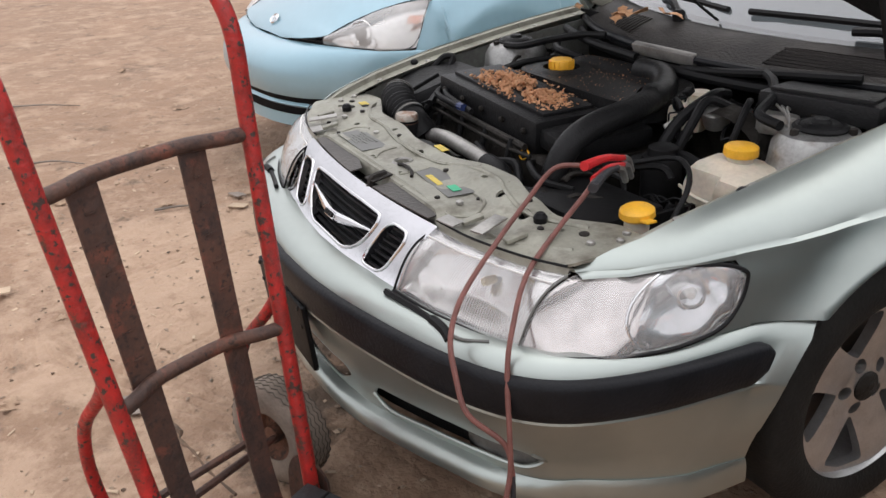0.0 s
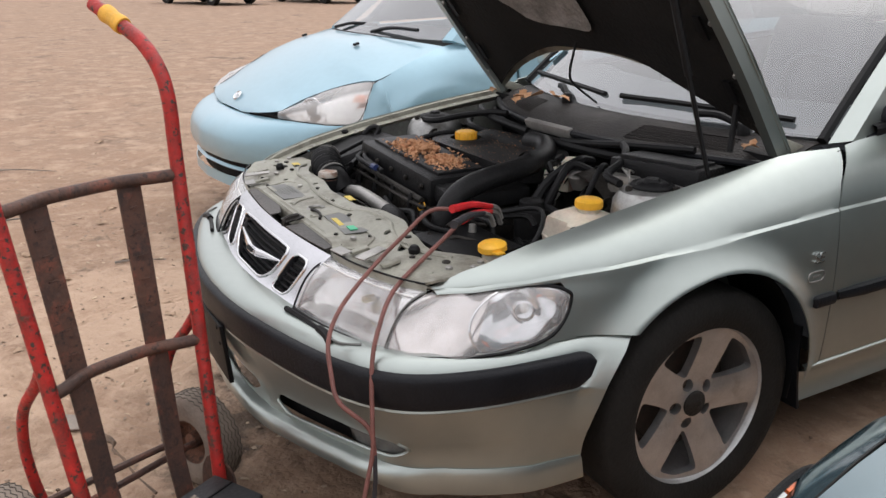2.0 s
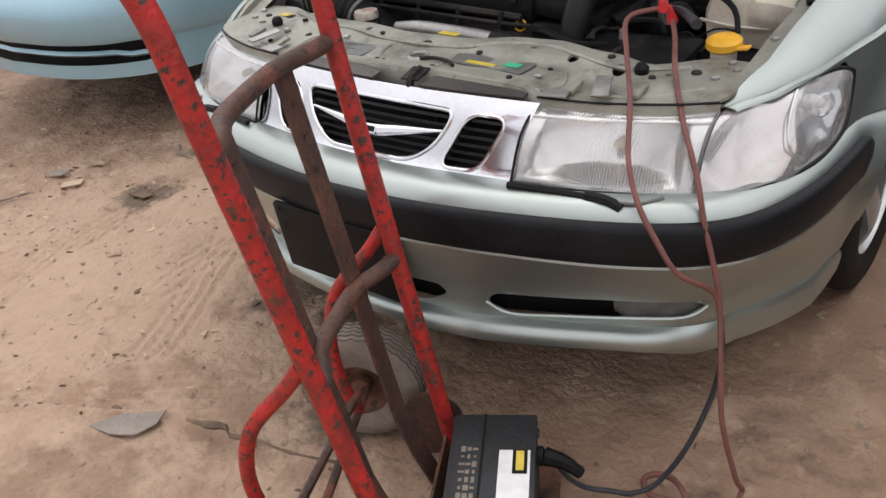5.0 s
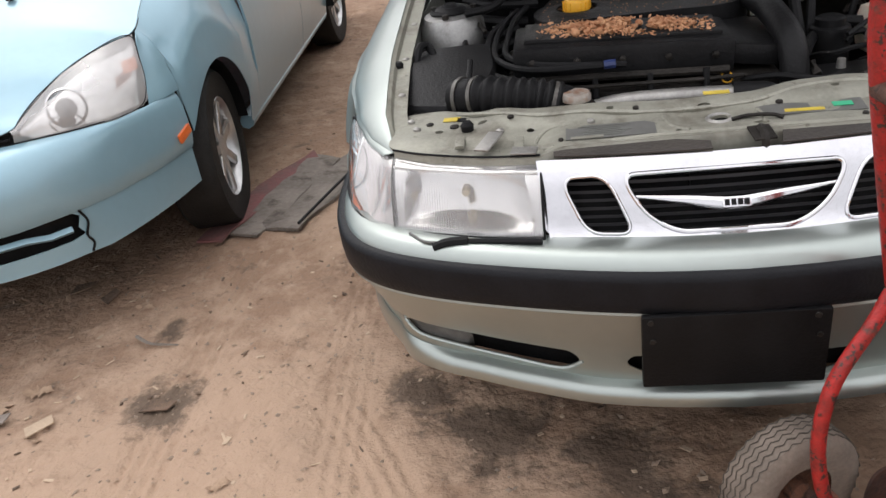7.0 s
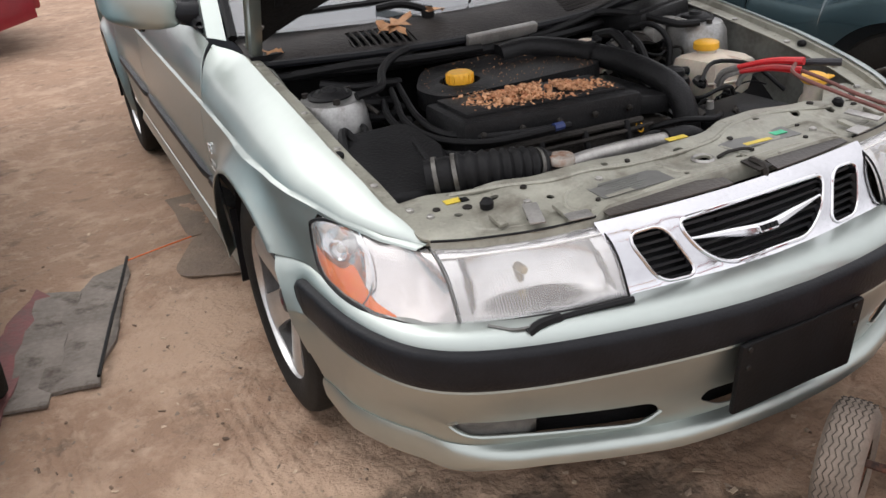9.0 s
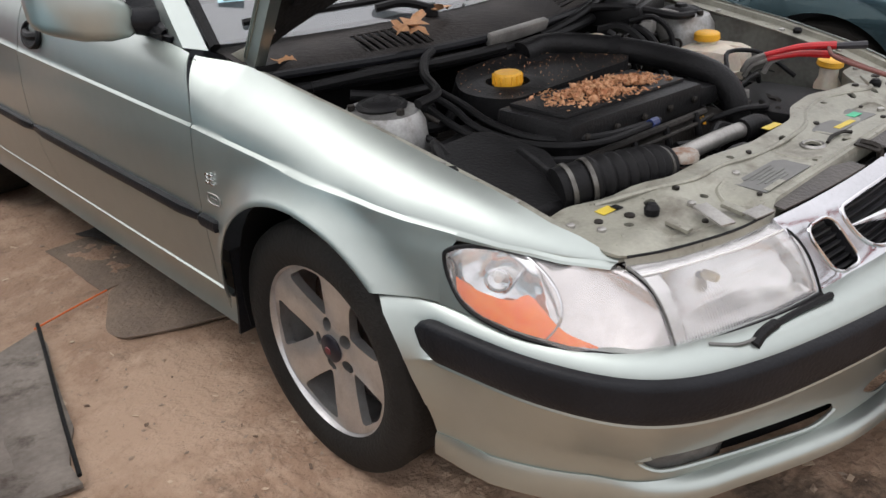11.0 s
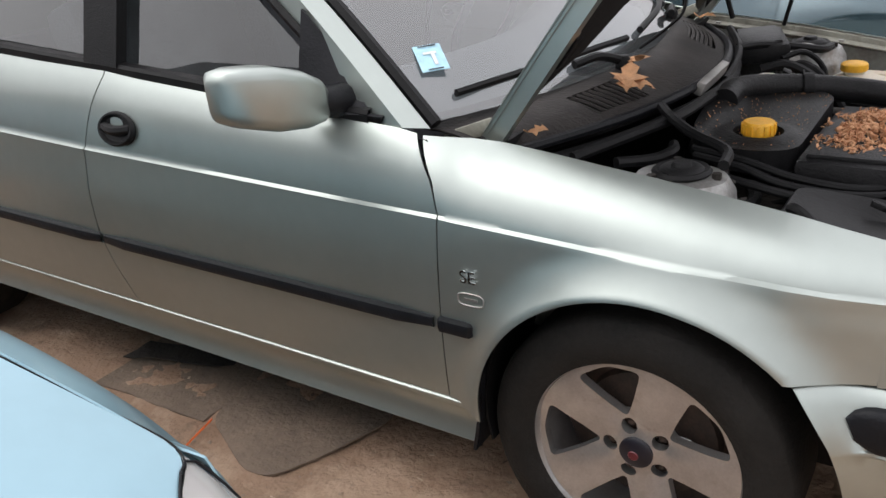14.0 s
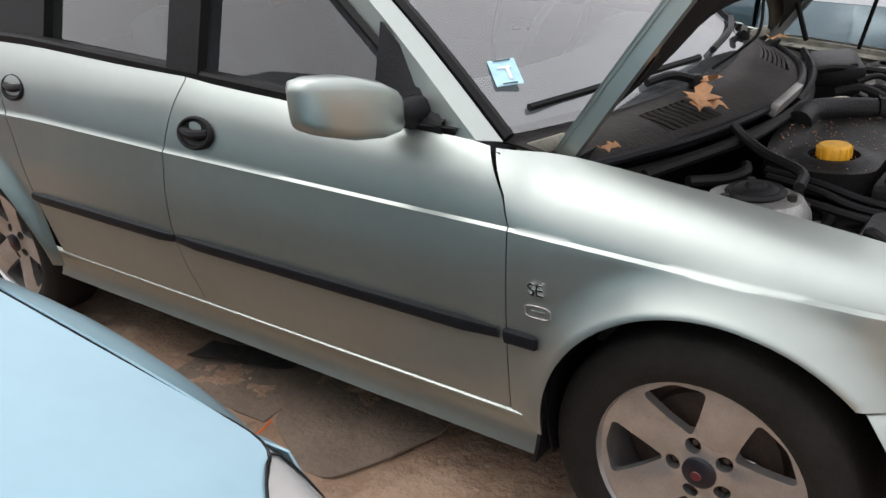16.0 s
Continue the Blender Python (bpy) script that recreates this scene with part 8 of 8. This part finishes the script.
# jumper cables
cables = thing("jumper_cable", "pair of worn red-brown jumper cables", "jumper cable", (0.7, -0.85, 0))
off = Vector((-0.7, 0.85, 0))
cp = lambda pts: [Vector(p) + off for p in pts]
one = part("cable_strand", tube(cp([(0.455, -0.500, 0.776), (0.405, -0.545, 0.764), (0.451, -0.641, 0.728), (0.506, -0.74, 0.69), (0.550, -0.835, 0.63), (0.590, -0.882, 0.58), (0.630, -0.895, 0.525), (0.668, -0.895, 0.475), (0.712, -0.850, 0.425), (0.728, -0.845, 0.37)]), 0.0050, 8, n=6), CABLER, cables, "red-brown cable")
two = part("cable_strand", tube(cp([(0.475, -0.500, 0.752), (0.500, -0.545, 0.735), (0.534, -0.62, 0.706), (0.600, -0.735, 0.665), (0.655, -0.800, 0.60), (0.680, -0.825, 0.538), (0.714, -0.842, 0.444), (0.728, -0.85, 0.376), (0.743, -0.875, 0.30), (0.765, -0.905, 0.20), (0.795, -0.90, 0.08), (0.80, -0.87, 0.02), (0.79, -0.93, 0.012), (0.74, -0.97, 0.012), (0.70, -0.95, 0.014)]), 0.0050, 8, n=6), CABLER, cables, "red-brown cable")
part("cable_strand", tube(cp([(0.728, -0.845, 0.37), (0.735, -0.85, 0.30), (0.725, -0.86, 0.20), (0.700, -0.90, 0.10), (0.665, -0.94, 0.03), (0.63, -0.97, 0.012), (0.60, -0.985, 0.014), (0.56, -1.015, 0.03), (0.535, -1.035, 0.06), (0.515, -1.048, 0.10)]), 0.0050, 8, n=6), CABLEB, cables, "black lower cable")
part("cable_coil", tube(cp([(0.70, -0.95, 0.014), (0.66, -0.955, 0.012), (0.635, -0.93, 0.013), (0.65, -0.905, 0.014), (0.69, -0.91, 0.022), (0.735, -0.95, 0.015), (0.76, -1.0, 0.012), (0.74, -1.05, 0.012)]), 0.006, 8, n=6), CABLER, cables)
for a, b, mm in (((0.398, -0.368, 0.750), (0.463, -0.517, 0.780), CLAMP), ((0.402, -0.372, 0.738), (0.475, -0.500, 0.752), CLAMP), ((0.43, -0.41, 0.746), (0.545, -0.558, 0.770), CABLEB)):
    cl = part("clamp", tube(cp([a, Vector(a).lerp(Vector(b), 0.5) + Vector((0, 0, 0.008)), b]), 0.0078, 8, taper=lambda t: 0.8 + 0.5 * t), mm, cables, "red handled clamp" if mm is CLAMP else "black handled clamp")
    part("jaw", tube(cp([a, Vector(a) + Vector((-0.02, 0.03, -0.015)), Vector(a) + Vector((-0.025, 0.045, -0.045))]), 0.007, 6), DULL, cl)


# ---- ground litter ----
def flat_thing(name, ring, place, turn, material, label, category, thick=0.008, wave=0.006, step=0.05, group=""):
    ob = part(name, cutsheet(ring, [], lambda x, y: (x, y, wave * noise.noise(Vector((x * 6, y * 6, thick * 900))) + wave + thick), step), material, None, solid=thick)
    ob.matrix_world = pose(place[0], place[1], GZ(place[0], place[1]) + 0.001, 0, 0, turn)
    return tagged(ob, label, category, group)


GZ = lambda x, y: -0.012 + relief(x, y)
def jagged(ring, amp, seed):
    random.seed(seed)
    out = []
    for a, b in zip(ring, ring[1:] + ring[:1]):
        n = max(1, int(math.dist(a, b) / 0.07))
        out += [(a[0] + (b[0] - a[0]) * k / n + random.uniform(-amp, amp), a[1] + (b[1] - a[1]) * k / n + random.uniform(-amp, amp)) for k in range(n)]
    return out


flat_thing("weathered_board", jagged([(-0.09, -0.42), (0.08, -0.40), (0.10, 0.0), (0.11, 0.40), (0.085, 0.42), (-0.02, 0.33), (-0.10, 0.1)], 0.014, 3), (-1.27, 0.76), -12, BOARD, "weathered grey board lying on the dirt", "board", 0.012, 0.012)
flat_thing("weathered_board", jagged([(-0.07, -0.40), (0.06, -0.42), (0.07, 0.30), (-0.06, 0.34)], 0.012, 5), (-1.40, 0.72), -12, BOARD, "split grey board lying on the dirt", "board", 0.010, 0.014)
flat_thing("faded_panel", jagged([(-0.05, -0.42), (0.06, -0.40), (0.05, 0.35), (0.0, 0.42), (-0.06, 0.2)], 0.010, 6), (-1.50, 0.68), -14, BOARDRED, "broken faded red plastic panel", "panel", 0.008, 0.014)
edge = tube([(-1.272, 0.352, 0.030), (-1.208, 0.62, 0.034), (-1.140, 0.89, 0.034), (-1.082, 1.128, 0.036)], 0.006, 6)
tagged(part("board_edge", edge, BLACK, None), "dark edging strip along a board", "strip")
flat_thing("old_carpet", rounded([(-0.12, 0.22), (-0.24, -0.02), (-0.23, -0.10), (-0.11, -0.17), (0.09, -0.24), (0.28, -0.18), (0.34, 0.05), (0.17, 0.20), (0.03, 0.27)], 0.04, 4), (-0.70, 1.00), 0, MATTING, "worn brown carpet mat half under the car", "mat", 0.006, 0.004)
flat_thing("old_carpet", jagged([(-0.23, -0.22), (0.20, -0.20), (0.22, 0.30), (-0.24, 0.26)], 0.006, 8), (-0.60, 1.46), 0, MATTING, "flattened brown carpet scrap", "mat", 0.004, 0.004)
rag = cutsheet(jagged([(-0.05, -0.20), (0.06, -0.17), (0.05, 0.16), (-0.04, 0.20)], 0.012, 2), [], lambda x, y: (x, y, 0.014 + 0.010 * abs(noise.noise(Vector((x * 24, y * 12, 3)))) + 0.05 * max(0, y - 0.04) * (1 + noise.noise(Vector((x * 40, y * 30, 9)))) * 1.5), 0.02)
rg = part("crumpled_rag", rag, RAGCLOTH, None, solid=0.004)
rg.matrix_world = pose(-0.615, 1.56, 0.0, 0, 0, 20)
tagged(rg, "crumpled dark strip of cloth and webbing", "rag")
tagged(part("red_straw", tube([(-0.83, 1.21, 0.016), (-0.95, 1.185, 0.014), (-1.09, 1.15, 0.012)], 0.003, 6), ORANGE, None), "thin red plastic straw on the dirt", "straw")
flat_thing("cardboard_strip", jagged([(-0.16, -0.02), (0.155, -0.028), (0.16, 0.024), (-0.16, 0.018)], 0.004, 12), (-1.362, -1.765), 89, CARD, "strip of brown cardboard on the dirt", "cardboard", 0.003, 0.008)
flat_thing("slate_piece", jagged([(-0.085, -0.03), (-0.02, -0.045), (0.045, -0.03), (0.07, 0.005), (0.075, 0.05), (0.03, 0.028), (-0.02, 0.025)], 0.005, 14), (-0.435, -1.355), 20, SLATE, "grey broken plastic piece on the dirt", "scrap", 0.004, 0.012)
tagged(part("twisted_strip", tube([(-0.30, -1.285, 0.012), (-0.24, -1.275, 0.017), (-0.19, -1.262, 0.024), (-0.17, -1.268, 0.013), (-0.10, -1.25, 0.018), (-0.02, -1.235, 0.012), (0.10, -1.20, 0.012)], 0.009, 6, n=3, taper=lambda t: 0.35 + 0.75 * math.sin(7 * t) ** 2 * (t < 0.6) + 0.15 * math.sin(40 * t)), CRUMB, None), "twisted brown rubber strip on the dirt", "strip")
for (x, y, sz, tn) in ((-1.755, -0.527, 0.09, 100), (-1.86, -0.63, 0.11, 30), (-1.709, -0.674, 0.09, 200), (-1.632, -0.121, 0.07, 80), (-1.96, 0.0, 0.09, 140), (-0.75, -1.75, 0.08, 60), (-1.05, -1.45, 0.07, 150), (-0.62, -1.62, 0.09, 240), (-1.9, -1.0, 0.09, 20), (-2.9, -0.9, 0.11, 70), (-3.6, -0.6, 0.12, 10), (-2.3, -1.4, 0.09, 310), (-1.2, 1.7, 0.08, 45), (-1.1, -0.9, 0.06, 120), (0.95, 0.30, 0.08, 15), (-1.06, -1.31, 0.085, 200), (-4.9, -0.7, 0.13, 80), (-2.6, -0.95, 0.08, 130), (-1.75, -1.25, 0.06, 40), (-2.2, -0.35, 0.07, 260)):
    drop_leaf(sz, pose(x, y, GZ(x, y) + 0.004, random.uniform(-8, 8), random.uniform(-8, 8), tn), "dry brown leaf lying on the dirt", DRYLEAF)
random.seed(21)
grit = []
for k in range(6000):
    x = random.gauss(-0.9, 1.5) if k % 3 else random.uniform(-6, 2.6)
    y = random.gauss(-0.3, 1.3) if k % 3 else random.uniform(-2.5, 6)
    if -0.8 < x < 0.8 and -0.85 < y < 3.5 and random.random() < 0.6:
        continue
    r = random.choice((0.002, 0.003, 0.003, 0.004, 0.005, 0.006, 0.008))
    grit.append(pose(x, y, GZ(x, y) + r * 0.1, random.uniform(-25, 25), random.uniform(-25, 25), random.uniform(0, 360)) @ Matrix.Diagonal((1.4 * r, 0.9 * r, 0.55 * r, 1)))
tagged(scatter("grit", OCTA, grit, STONE, 0.4), "scattered grit, clods and small stones", "stones", kind="stuff")
chips = []
for k in range(330):
    x, y = random.gauss(-0.9, 1.4), random.gauss(-0.6, 1.1)
    a = random.uniform(0, 360)
    chips.append(pose(x, y, GZ(x, y) + 0.003, random.uniform(-12, 12), random.uniform(-12, 12), a) @ Matrix.Diagonal((random.uniform(0.006, 0.028), random.uniform(0.003, 0.012), 0.002, 1)))
tagged(scatter("chips", SLAB, chips, CARD, 0.3), "twigs, chips and bits of dry leaf", "litter", kind="stuff")
crumbs = []
for k in range(230):
    x, y = random.gauss(-1.0, 1.1), random.gauss(-0.5, 1.0)
    crumbs.append(pose(x, y, GZ(x, y) + 0.003, random.uniform(-20, 20), random.uniform(-20, 20), random.uniform(0, 360)) @ Matrix.Diagonal((random.choice((0.005, 0.007, 0.010, 0.014, 0.022)), random.choice((0.003, 0.006, 0.010)), random.uniform(0.002, 0.005), 1)))
tagged(scatter("crumbs", SLAB, crumbs, CRUMB, 0.4), "dark clods, bark and rubber crumbs", "litter", kind="stuff")
for x, y, turn, mm, txt in ((-1.86, -0.66, 20, SLATE, "grey flake of broken plastic"), (-1.70, -0.70, 60, CARD, "pale flake of bark on the dirt"), (-1.411, -0.605, 5, CRUMB, "dark scrap of bark on the dirt"), (-1.813, -0.057, 80, CRUMB, "dark scrap of bark on the dirt"), (-1.95, 0.02, 30, CRUMB, "dark crumpled scrap on the dirt")):
    flat_thing("scrap", jagged([(-0.045, -0.018), (0.03, -0.022), (0.05, 0.012), (-0.02, 0.02)], 0.007, int(abs(x) * 100)), (x, y), turn, mm, txt, "scrap", 0.004, 0.012, 0.03, "small scraps")
for pts in ([(-4.3, -1.5, 0.012), (-4.2, -1.3, 0.02), (-4.05, -1.08, 0.012)], [(-1.86, -1.02, 0.01), (-1.84, -0.92, 0.016), (-1.79, -0.80, 0.01)], [(-2.95, -1.55, 0.01), (-2.9, -1.35, 0.018), (-2.78, -1.2, 0.012)], [(-1.62, -0.28, 0.008), (-1.55, -0.33, 0.012), (-1.46, -0.34, 0.008)]):
    tagged(part("twig", tube([(x, y, z + GZ(x, y)) for x, y, z in pts], 0.006, 5, taper=lambda t: 1.1 - 0.7 * t), BOARD, None), "dry grey twig lying on the dirt", "twig", "dry twigs")
tyre_y = thing("yellow_panel", "yellow plastic panel leaning behind a car", "panel", (-1.93, 3.72, 0))
part("sheet", box(0.03, 0.30, 0.62, pose(0, 0, 0.33, 0, 6, 20), bev=0.008), YELLOW, tyre_y)
